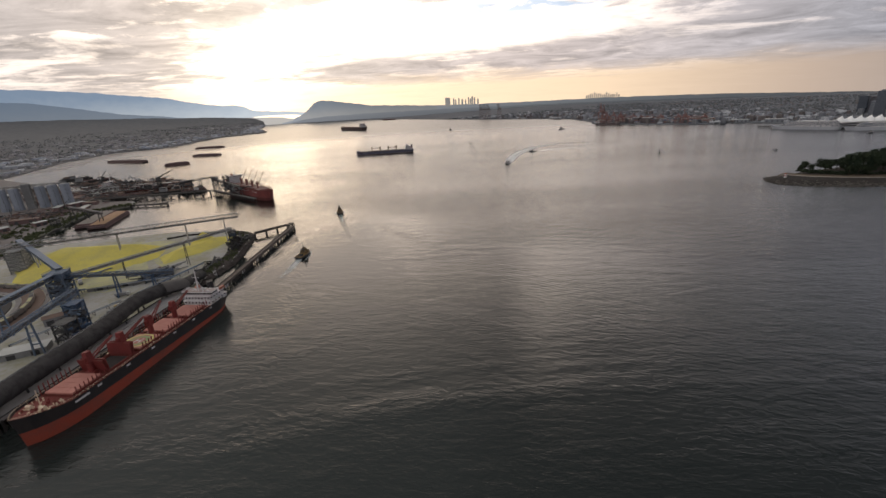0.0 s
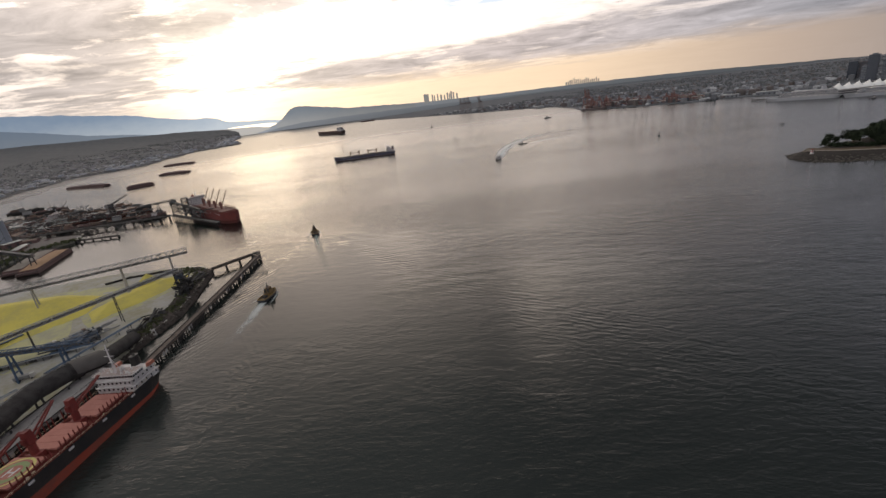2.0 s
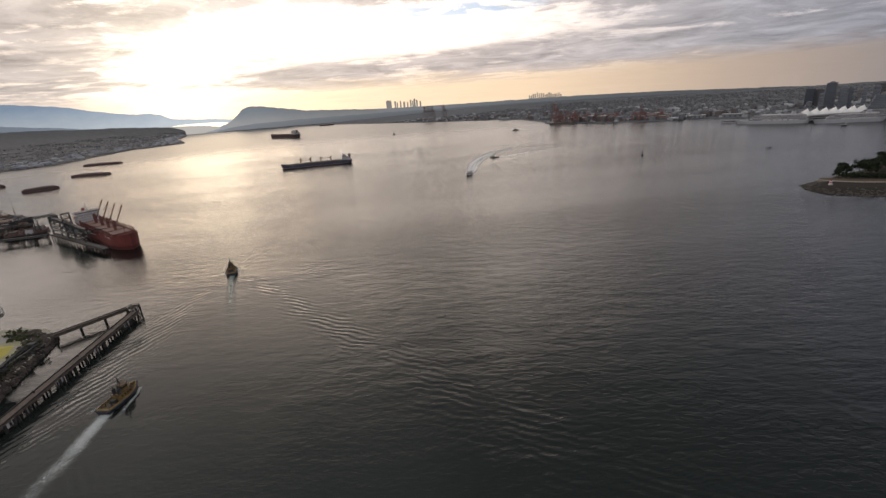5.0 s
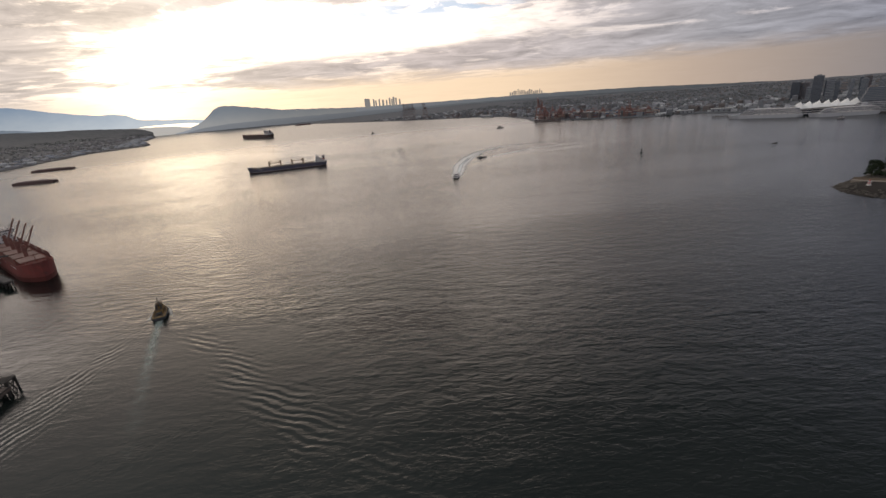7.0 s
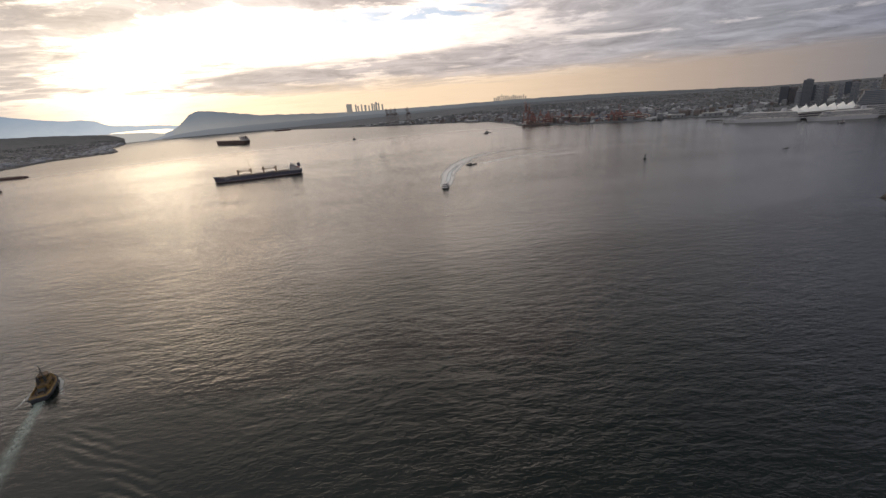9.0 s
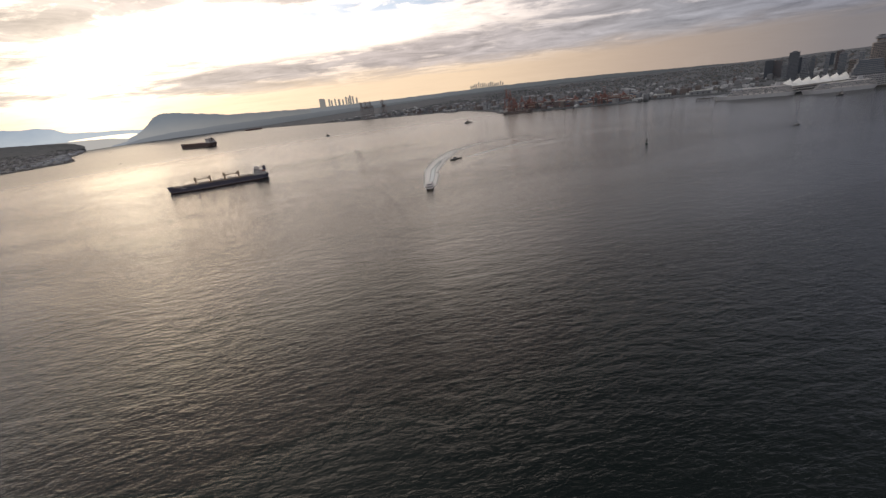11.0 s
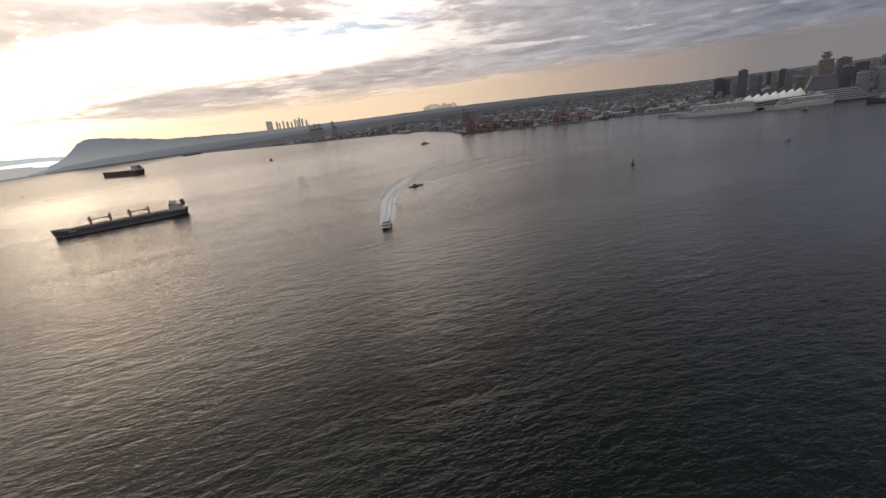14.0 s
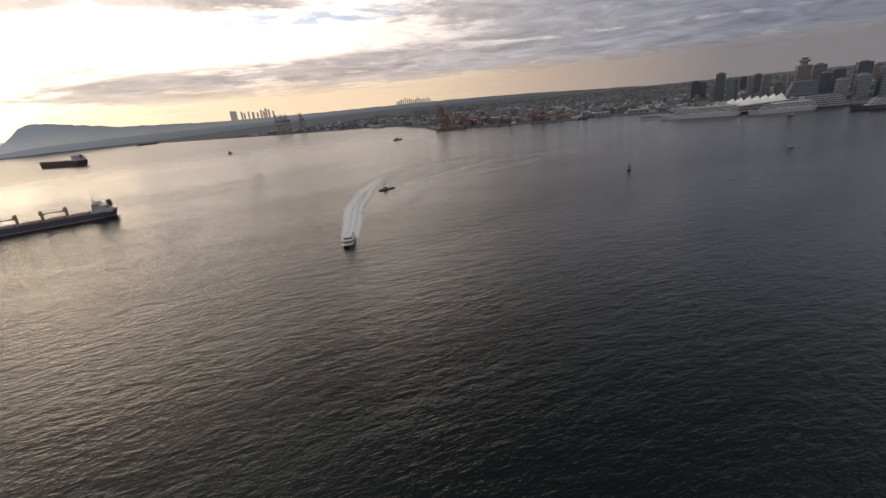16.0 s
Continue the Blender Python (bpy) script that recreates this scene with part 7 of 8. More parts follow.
def make_tree(seed, tall, conifer):
    rng = random.Random(seed)
    ob = new("tree")
    bm = B()
    pts = [Vector((0, 0, -0.6))]
    for k in range(5):
        pts.append(pts[-1] + Vector((rng.uniform(-0.25, 0.25), rng.uniform(-0.25, 0.25), tall * (0.19 if conifer else 0.13))))
    for k in range(5):
        rod(bm, pts[k], pts[k + 1], 0.45 * (1 - k / 5.5) * tall / 20, 0.45 * (1 - (k + 1) / 5.5) * tall / 20, 7)
    limbs = []
    for k in range(9 if not conifer else 7):
        z = tall * rng.uniform(0.3, 0.62)
        a = rng.uniform(0, math.tau)
        r = tall * (0.26 if not conifer else 0.10)
        end = Vector((r * math.cos(a), r * math.sin(a), z + (tall * 0.16 if not conifer else -0.3)))
        rod(bm, (0, 0, z), end, 0.16 * tall / 20, 0.05, 5)
        limbs.append(end)
    part("trunk", bm, bark, ob)
    bm = B()
    if conifer:
        for k in range(1300):
            f = rng.random() ** 0.75
            z = tall * (0.16 + 0.84 * (1 - f))
            whorl = 0.72 + 0.28 * math.sin(z * 2.4 + seed)
            r = tall * 0.22 * f * whorl * rng.uniform(0.35, 1.05)
            a = rng.uniform(0, math.tau)
            leaf_quad(bm, Vector((r * math.cos(a), r * math.sin(a), z - r * 0.25)), 0.55 + 0.35 * f, rng)
    else:
        clumps = [(e + Vector((rng.uniform(-1, 1), rng.uniform(-1, 1), rng.uniform(0, 2))), tall * rng.uniform(0.10, 0.17)) for e in limbs]
        clumps += [(Vector((rng.uniform(-0.12, 0.12) * tall, rng.uniform(-0.12, 0.12) * tall, tall * rng.uniform(0.62, 0.86))), tall * rng.uniform(0.10, 0.16)) for _ in range(6)]
        for c, r in clumps:
            for _ in range(75):
                d = Vector((rng.gauss(0, 1), rng.gauss(0, 1), rng.gauss(0, 0.8))).normalized() * r * rng.uniform(0.55, 1.05)
                leaf_quad(bm, c + d, 0.75, rng)
    part("crown", bm, LEAF_DARK if conifer else LEAF_MID, ob)
    return ob


protos = [tagged(make_tree(31 + k, (25, 20, 29, 18, 23, 22)[k], k in (0, 2)),
                 ("dark conifer standing in the park wood", "broad-leaved tree at the edge of the park wood")[k not in (0, 2)], "tree", "trees of the park point") for k in range(6)]
rng = random.Random(77)
spots = []
while len(spots) < 290:
    x, y = rng.uniform(522, 900), rng.uniform(500, 745)
    front = float(np.interp(x, [p[0] for p in WALL], [p[1] for p in WALL])) + 16 - 11 * min(1.0, max(0.0, (x - 588) / 25)) + max(0.0, (572 - x) * 1.15)
    if y < front or inside_distance(x, y, PARK) < 4:
        continue
    spots.append((x, y))
for k, (x, y) in enumerate(spots):
    p = rng.choice((0, 1, 1, 3, 4, 5, 5, 2, 4, 5)) if x > 570 else rng.choice((1, 3, 4, 4))
    s = rng.uniform(0.75, 1.15) * (0.90 if x < 590 else 1.05)
    m = pose(x, y, park_z(x, y) - 1.2, 0, 0, rng.uniform(0, 360)) @ Matrix.Scale(s, 4)
    if k < 6:
        protos[k].matrix_basis = m
    else:
        t = copy_thing(protos[p], m)
        t.scale = (s, s, s)

# stones of the foreshore and the walled path
rng = random.Random(3)
bm = B()
count = 0
while count < 1500:
    x, y = rng.uniform(464, 760), rng.uniform(455, 680)
    d = inside_distance(x, y, PARK)
    if not -3 < d < 22 * rng.random() ** 1.5 + 2 or y > 660:
        continue
    s = rng.uniform(0.5, 1.6)
    z = park_z(x, y)
    lathe(bm, x, y, ((s, z - 0.6), (s * rng.uniform(0.8, 1.2), z + 0.2), (s * 0.4, z + rng.uniform(0.4, 1.0))), 6)
    count += 1
tagged(part("foreshore_stones", bm, rock), "dark weedy boulders along the tide line", "stones", kind="stuff")
bm = B()
n = 90
for k in range(n):
    a, b = along(WALL, k / n), along(WALL, (k + 1) / n)
    bar(bm, (*a, 2.9), (*b, 2.9), 0.8, 2.6)
tagged(part("sea_wall", bm, mat("sea_wall_stone", (0.22, 0.19, 0.16), 0.9, other=(0.13, 0.11, 0.095), size=5, relief=0.7)), "low stone sea wall along the park shore", "wall", kind="structure")
bm = B()
rows = []
for k in range(n + 1):
    a = Vector((*along(WALL, k / n), 0))
    b = Vector((*along(WALL, min(1, (k + 1) / n)), 0)) - Vector((*along(WALL, max(0, (k - 1) / n)), 0))
    s = Vector((b.y, -b.x, 0)).normalized()
    row = [a - s * 0.3, a - s * 4.6]
    rows.append([(p.x, p.y, 4.25) for p in row])
sheet(bm, rows)
bmesh.ops.recalc_face_normals(bm, faces=bm.faces)
tagged(part("path", bm, mat("path_asphalt", (0.30, 0.26, 0.22), 0.9, size=6)), "pale paved path behind the sea wall", "path", kind="structure")

bm = B()
rows = []
for k in range(n + 1):
    a = Vector((*along(WALL, k / n), 0))
    b = Vector((*along(WALL, min(1, (k + 1) / n)), 0)) - Vector((*along(WALL, max(0, (k - 1) / n)), 0))
    s = Vector((b.y, -b.x, 0)).normalized()
    rows.append([(p.x, p.y, max(4.12, park_z(p.x, p.y) + 0.12)) for p in [a - s * (4.6 + 3.5 * j + 0.8 * wob(k * 3.0, j, 0.2) * j) for j in range(5)]])
sheet(bm, rows)
bmesh.ops.recalc_face_normals(bm, faces=bm.faces)
tagged(part("lawn", bm, mat("dry_grass", (0.115, 0.085, 0.062), 0.95, other=(0.07, 0.06, 0.04), size=5, relief=0.5, spec=0.1), smooth=True), "dry brown grass between the sea path and the trees", "grass", kind="structure")

light_x, light_y = 490, 598
ob = thing("lighthouse", pose(light_x, light_y, 2.6) @ Matrix.Scale(0.55, 4), "small white square lighthouse with a red band", "lighthouse")
part("arch_base", fresh(box, -3.0, -3.0, -2.0, 3.0, 3.0, 4.0, 0.86), white_paint, ob)
tower = part("tower", fresh(box, -1.8, -1.8, 4.0, 1.8, 1.8, 10.0, 0.9), white_paint, ob)
part("red_band", fresh(box, -1.82, -1.82, 6.4, 1.82, 1.82, 7.6, 0.98), mat("signal_red", (0.45, 0.04, 0.03), 0.6, size=3), tower)
part("gallery", fresh(box, -2.3, -2.3, 10.0, 2.3, 2.3, 10.35), white_paint, ob)
part("lantern", fresh(lathe, 0, 0, ((1.1, 10.3), (1.1, 12.2), (0.2, 13.3)), 12), mat("lantern_red", (0.38, 0.04, 0.03), 0.5, size=2), ob)

scrub("park_undergrowth", [(541, 632), (550, 618), (566, 600), (600, 586), (680, 564), (800, 532)], 5, 480, 15, "dense dark undergrowth below the park trees", (1.4, 3.2), z=4.2, leaf=LEAF_MID)
scrub("park_undergrowth", [(604, 564), (640, 552), (700, 535), (780, 512), (900, 488)], 5, 420, 23, "dark bushes crowding the sea wall below the trees", (1.8, 3.8), z=4.0, leaf=LEAF_DARK)


# ---- cruise terminal, port and city ----
glass_blue = mat("blue_grey_glazing", (0.085, 0.105, 0.135), 0.25, 0.0, other=(0.07, 0.09, 0.12), size=12, spec=0.6)
tan_wall = mat("tan_facade", (0.27, 0.235, 0.215), 0.8, size=14)
slate_wall = mat("slate_facade", (0.13, 0.14, 0.165), 0.7, size=14)
brown_wall = mat("brown_facade", (0.15, 0.125, 0.125), 0.8, size=14)
grey_wall = mat("grey_facade", (0.20, 0.212, 0.235), 0.8, size=14)
pale_wall = mat("pale_facade", (0.29, 0.30, 0.325), 0.8, size=14)
dark_glass = mat("dark_glazing", (0.055, 0.066, 0.085), 0.2, size=12, spec=0.6)
sail_white = mat("sail_fabric", (0.82, 0.81, 0.79), 0.7, other=(0.72, 0.71, 0.70), size=12)


def ground_at(x, y):
    """Height of the south shore's ground, near enough to stand things on."""
    best = 1e9
    for i in range(0, 200):
        u = i / 200
        a = along(SOUTH, u)
        b = far_place(-18.6 + 108.6 * u ** 0.85)
        t = max(0.0, min(1.0, ((x - a[0]) * (b[0] - a[0]) + (y - a[1]) * (b[1] - a[1])) / ((b[0] - a[0]) ** 2 + (b[1] - a[1]) ** 2)))
        d = math.hypot(a[0] + t * (b[0] - a[0]) - x, a[1] + t * (b[1] - a[1]) - y)
        if d < best:
            best, hit = d, (u, t)
    return south_place(*hit)[2]


def tower_block(x, y, w, d, top, wall_m, win_m, label, turn=35.0, storey=4.0, bays=7, crown=None, base=None):
    z0 = (ground_at(x, y) if base is None else base) - 2.0
    h = top - z0
    ob = thing("tower_block", pose(x, y, z0, 0, 0, turn), label, "building", "downtown towers")
    part("wall", fresh(box, -w / 2, -d / 2, 0, w / 2, d / 2, h), wall_m, ob)
    n = max(3, int(h / storey))
    for sx, sy in ((0, -1), (-1, 0), (0, 1), (1, 0)):
        bm = B()
        span = w if sx == 0 else d
        for k in range(1, n):
            z = k * h / n
            for b in range(bays):
                c = -span / 2 + span * (b + 0.5) / bays
                hw = span / bays * 0.40
                if sx == 0:
                    box(bm, c - hw, sy * d / 2 - 0.15, z, c + hw, sy * d / 2 + 0.15, z + h / n * 0.58)
                else:
                    box(bm, sx * w / 2 - 0.15, c - hw, z, sx * w / 2 + 0.15, c + hw, z + h / n * 0.58)
        o = part("window_grid", bm, win_m, ob)
        o["kind"] = "stuff"
    bm = B()
    box(bm, -w / 2 - 0.3, -d / 2 - 0.3, h, w / 2 + 0.3, d / 2 + 0.3, h + 1.0)
    part("parapet", bm, wall_m, ob)
    part("plant_room", fresh(box, -w * 0.25, -d * 0.25, h + 1.0, w * 0.25, d * 0.25, h + 4.5), grey_wall, ob)
    if crown:
        part("crown_neck", fresh(lathe, 0, 0, ((w * 0.22, h + 1), (w * 0.22, h + 8)), 20), wall_m, ob)
        part("crown_disc", fresh(lathe, 0, 0, ((w * 0.20, h + 8), (w * 0.33, h + 10), (w * 0.33, h + 14.5), (w * 0.26, h + 15.5)), 28), grey_wall, ob, "flying-saucer viewing deck")
        part("crown_cap", fresh(lathe, 0, 0, ((w * 0.16, h + 15.5), (w * 0.16, h + 18), (w * 0.24, h + 18.4), (w * 0.24, h + 20)), 20), grey_wall, ob)
    return ob


tower_block(1551, 1545, 26, 26, 87, slate_wall, dark_glass, "dark brown office tower standing apart in the city")
tower_block(1648, 1670, 26, 24, 64, brown_wall, glass_blue, "slim brown apartment tower behind the port")
tower_block(1618, 1533, 11, 11, 66, grey_wall, glass_blue, "narrow pale apartment tower", bays=4)
tower_block(1640, 1505, 11, 11, 69, pale_wall, glass_blue, "narrow white apartment tower", bays=4)
tower_block(1570, 1416, 19, 17, 70, grey_wall, glass_blue, "grey apartment tower behind the sails")
tower_block(1600, 1386, 12, 12, 68, pale_wall, glass_blue, "slim white apartment tower", bays=4)
tower_block(1538, 1366, 22, 18, 50, tan_wall, dark_glass, "tan old office block")
tower_block(1522, 1300, 38, 30, 89, tan_wall, dark_glass, "tall tan office tower with a round viewing deck", crown=True)
tower_block(1669, 1332, 33, 30, 86, grey_wall, dark_glass, "dark grey office slab behind the tan tower")
tower_block(1450, 1214, 26, 22, 66, dark_glass, glass_blue, "dark glass office tower by the waterfront")
tower_block(1550, 1231, 27, 25, 71, dark_glass, glass_blue, "dark blue glass tower by the waterfront")
tower_block(1415, 1162, 23, 20, 51, pale_wall, glass_blue, "pale wedge-shaped waterfront office block")
tower_block(1707, 1244, 38, 30, 82, dark_glass, glass_blue, "dark glass office tower on the skyline")
tower_block(1475, 1148, 38, 24, 56, pale_wall, glass_blue, "pale stepped waterfront office block")
tower_block(1495, 1108, 40, 30, 70, grey_wall, glass_blue, "broad pale blue waterfront office block")
rng = random.Random(21)
for k in range(30):
    az = rng.uniform(54, 78)
    r = rng.uniform(1750, 2300)
    x, y = 83 + r * math.sin(radians(az)), 590 + r * math.cos(radians(az))
    top = 112 + r * math.tan(radians(rng.uniform(-2.6, -1.1)))
    w = rng.uniform(14, 28)
    tower_block(x, y, w, w * rng.uniform(0.7, 1.0), top, rng.choice((brown_wall, grey_wall, pale_wall, tan_wall, dark_glass)), rng.choice((glass_blue, dark_glass)), "mid-height city apartment tower", 35, 5.0, 5)

# stepped hotel above the cruise terminal
ob = thing("waterfront_hotel", pose(1322, 1196, 0, 0, 0, -48), "pale stepped hotel block above the cruise terminal", "building")
for k in range(5):
    a, b = -34 + 3 * k, 30 - 2 * k
    part("tier", fresh(box, a, -11, 14 + 8.5 * k, b, 11, 14 + 8.5 * (k + 1)), grey_wall, ob)
    bm = B()
    for f in range(2):
        for j in range(14):
            c = a + (b - a) * (j + 0.5) / 14
            for s in (-1, 1):
                box(bm, c - 1.5, s * 11 - 0.12, 15.5 + 8.5 * k + 4.2 * f, c + 1.5, s * 11 + 0.12, 17.8 + 8.5 * k + 4.2 * f)
    o = part("window_grid", bm, glass_blue, ob)
    o["kind"] = "stuff"
part("podium", fresh(box, -44, -18, -1, 44, 18, 14), grey_wall, ob)

# convention pier with its row of fabric sails
PIER_A, PIER_B = Vector((1142, 1258, 0)), Vector((1332, 1220, 0))
pd = (PIER_B - PIER_A).normalized()
pn = Vector((-pd.y, pd.x, 0))
ob = thing("convention_pier", pose(0, 0, 0), "long white convention pier with open storeys", "building")
for k, z in enumerate((2.0, 7.0, 12.0)):
    bm = B()
    bar(bm, PIER_A + Vector((0, 0, z + 2.0)), PIER_B + Vector((0, 0, z + 2.0)), 44 - 4 * k, 1.2)
    part("storey_slab", bm, white_paint, ob)
    bm = B()
    bar(bm, PIER_A + pd * 3 + Vector((0, 0, z + 0.2)), PIER_B + Vector((0, 0, z + 0.2)), 38 - 4 * k, 3.6)
    part("storey_glazing", bm, dark_glass, ob)
for k in range(7):
    base = PIER_A + pd * (8 + 24 * k) + Vector((0, 0, 15.0))
    bm = B()
    rows = []
    for i in range(11):
        f = i / 10
        row = []
        for j in range(9):
            g = j / 8 * 2 - 1
            peak = max(0.0, 1 - abs(f - 0.35) / (0.35 if f < 0.35 else 0.65))
            zz = 2.2 + (1 - g * g) * 7.0 + 12.0 * peak ** 2.8 * (1 - abs(g)) ** 1.2
            row.append(base + pd * (27 * (f - 0.3) + 5.5 * peak ** 2 * (1 - abs(g))) + pn * 19 * g + Vector((0, 0, zz)))
        rows.append(row)
    sheet(bm, rows)
    sail = tagged(part("roof_sail", bm, sail_white, smooth=True), "white peaked fabric sail on the pier roof", "roof", "row of roof sails")
    part("sail_mast", fresh(rod, base + pd * 1.7, base + pd * 7.0 + Vector((0, 0, 21.6)), 0.5, 0.25, 8), white_paint, sail)


def cruise_ship(a, b, beam, decks, label, hull_m):
    L = math.dist(a, b)
    ob = thing("cruise_ship", berth(a, b), label, "ship", "cruise ships at the terminal")
    bm = B()
    sheet(bm, hull_skin(L, beam, ((-1.5, 0.2, 0, 0), (2.0, 0.5, 2, 0), (8.0, 1.0, 6.0, 2.5))))
    part("hull", bm, hull_m, ob)
    rows = hull_skin(L, beam * 0.98, ((7.6, 0.97, 5.6, 1.5),))[0]
    n = len(rows) // 2
    bm = B()
    sheet(bm, [rows[:n], rows[n:2 * n][::-1]])
    part("deck", bm, pale_wall, ob)
    for k in range(decks):
        z = 8 + 2.7 * k
        x0, x1 = -L * 0.47 + 1.2 * k, L * 0.36 - 2.6 * k
        bm = B()
        slab(bm, [(x0, -beam * 0.46), (x1 - 8, -beam * 0.46), (x1, -beam * 0.25), (x1, beam * 0.25), (x1 - 8, beam * 0.46), (x0, beam * 0.46)], z, z + 1.1)
        tier = part("deck_tier", bm, white_paint, ob)
        bm = B()
        slab(bm, [(x0 + 0.5, -beam * 0.44), (x1 - 8.4, -beam * 0.44), (x1 - 0.6, -beam * 0.24), (x1 - 0.6, beam * 0.24), (x1 - 8.4, beam * 0.44), (x0 + 0.5, beam * 0.44)], z + 1.1, z + 2.7)
        part("balcony_recess", bm, glass_blue, tier)
        bm = B()
        m = int((x1 - x0) / 4.5)
        for j in range(m):
            xx = x0 + (x1 - 10 - x0) * j / m
            for s in (-1, 1):
                box(bm, xx, s * beam * 0.455 - 0.3, z + 1.1, xx + 0.5, s * beam * 0.455 + 0.2, z + 2.7)
        o = part("balcony_divider", bm, white_paint, tier)
        o["kind"] = "stuff"
    zt = 8 + 2.7 * decks
    part("upper_deck", fresh(box, -L * 0.40, -beam * 0.36, zt, L * 0.16, beam * 0.36, zt + 2.0), white_paint, ob)
    part("funnel", fresh(slab, [(-L * 0.27 + 6 * math.cos(t), 3.4 * math.sin(t)) for t in [k * math.tau / 14 for k in range(14)]], zt + 1.5, zt + 10, 0.75), hull_m, ob)
    bm = B()
    rod(bm, (L * 0.12, 0, zt + 1.5), (L * 0.11, 0, zt + 10), 0.7, 0.3, 8)
    bar(bm, (L * 0.12, -3, zt + 6), (L * 0.12, 3, zt + 6), 0.4)
    part("mast", bm, white_paint, ob)
    for s in (-1, 1):
        for k in range(7):
            xx = -L * 0.33 + k * L * 0.075
            part("lifeboat", fresh(slab, [(xx - 4, s * beam * 0.475 - 1.3), (xx + 3.5, s * beam * 0.475 - 1.3), (xx + 4.6, s * beam * 0.475), (xx + 3.5, s * beam * 0.475 + 1.3), (xx - 4, s * beam * 0.475 + 1.3)], 9.0, 11.6, 0.8), white_paint, ob)


hull_grey = mat("cool_white_hull", (0.40, 0.41, 0.44), 0.6, other=(0.30, 0.305, 0.33), size=7)
cruise_ship((1126, 1214), (1024, 1336), 24, 5, "white cruise ship moored along the convention pier", hull_grey)
cruise_ship((1232, 1122), (1112, 1186), 22, 4, "white cruise ship lying stern to the city", hull_grey)
cruise_ship((1330, 940), (1186, 1040), 24, 5, "dark-hulled cruise ship at the next berth", blue_side)
# white terraced terminal halls behind the berths
hall_white = mat("dull_white_cladding", (0.36, 0.36, 0.375), 0.7, other=(0.28, 0.28, 0.29), size=9)
ob = thing("terminal_hall", pose(1268, 1150, 0, 0, 0, -42), "long white terraced terminal hall with shaded galleries", "building")
for k in range(6):
    a, b, w = -62 + 5 * k, 64 - 3 * k, 17 - 1.6 * k
    hall = part("terrace", fresh(box, a, -w, 3 + 4.2 * k, b, w, 5.0 + 4.2 * k), hall_white, ob)
    part("gallery", fresh(box, a + 1.5, -w + 1.5, 5.0 + 4.2 * k, b - 1.5, w - 1.5, 7.2 + 4.2 * k), dark_glass, hall)
    bm = B()
    for j in range(22):
        c = a + 2 + (b - a - 4) * j / 21
        box(bm, c - 0.3, -w + 0.6, 5.0 + 4.2 * k, c + 0.3, -w + 1.2, 7.2 + 4.2 * k)
    o = part("gallery_post", bm, hall_white, hall)
    o["kind"] = "stuff"
part("pier_base", fresh(box, -66, -20, -1.5, 66, 20, 3), quay_concrete, ob)
pile_pier("jetty", (1028, 1402), (1062, 1352), 9, 5.0, "short dark jetty on piles at the pier head", gap=7)

# container port
port_red = mat("crane_orange_red", (0.245, 0.125, 0.11), 0.7, other=(0.19, 0.11, 0.10), size=8)


def gantry_crane(x, y, turn, boom, tall, label, material=port_red):
    ob = thing("gantry_crane", pose(x, y, 3.0, 0, 0, turn), label, "crane", "container cranes")
    for sx in (-9, 9):
        for sy in (-11, 11):
            part("leg", fresh(bar, (sx, sy, -0.5), (sx, sy * 0.8, tall * 0.62), 1.6, up=(1, 0, 0)), material, ob)
    bm = B()
    for sx in (-9, 9):
        bar(bm, (sx, -11, 9), (sx, 11, 9), 1.4)
        bar(bm, (sx, -9, tall * 0.6), (sx, 9, tall * 0.6), 1.4)
        bar(bm, (sx, -11, 9), (sx, 9, tall * 0.6), 0.7)
    for sy in (-9, 9):
        bar(bm, (-9, sy, tall * 0.6), (9, sy, tall * 0.6), 1.4)
    part("portal_frame", bm, material, ob)
    bm = B()
    for sx in (-3, 3):
        bar(bm, (sx, 24, tall * 0.62), (sx, -12, tall * 0.62), 1.2, 2.0)
    part("back_girder", bm, material, ob)
    lift = radians(boom)
    bm = B()
    for sx in (-3, 3):
        bar(bm, (sx, -12, tall * 0.62), (sx, -12 - 38 * math.cos(lift), tall * 0.62 + 38 * math.sin(lift)), 1.2, 2.0)
    for k in range(5):
        f = 38 * (k + 0.5) / 5
        bar(bm, (-3, -12 - f * math.cos(lift), tall * 0.62 + f * math.sin(lift)), (3, -12 - f * math.cos(lift), tall * 0.62 + f * math.sin(lift)), 0.8)
    part("boom", bm, material, ob)
    bm = B()
    for sx in (-3, 3):
        bar(bm, (sx, -9, tall * 0.6), (0, -6, tall), 1.0)
        bar(bm, (sx, 6, tall * 0.6), (0, -6, tall), 0.8)
        bar(bm, (0, -6, tall), (sx, -12 - 26 * math.cos(lift), tall * 0.62 + 26 * math.sin(lift)), 0.5)
        bar(bm, (0, -6, tall), (sx, 22, tall * 0.62), 0.5)
    part("apex_frame", bm, material, ob)
    part("machine_house", fresh(box, -5, 8, tall * 0.63, 5, 20, tall * 0.63 + 5), material, ob)


gantry_crane(722, 1950, -30, 80, 80, "orange-red container crane with its boom raised")
gantry_crane(733, 1944, -30, 76, 70, "orange-red container crane with its boom raised")
gantry_crane(792, 1906, -30, 4, 50, "orange-red container crane with its boom lowered")
gantry_crane(744, 1938, -30, 8, 52, "orange-red container crane with its boom lowered")
gantry_crane(768, 1922, -30, 6, 52, "orange-red container crane with its boom lowered")
gantry_crane(945, 1730, -40, 5, 38, "orange-red container crane at the further quay")
gantry_crane(965, 1712, -40, 60, 38, "orange-red container crane at the further quay")
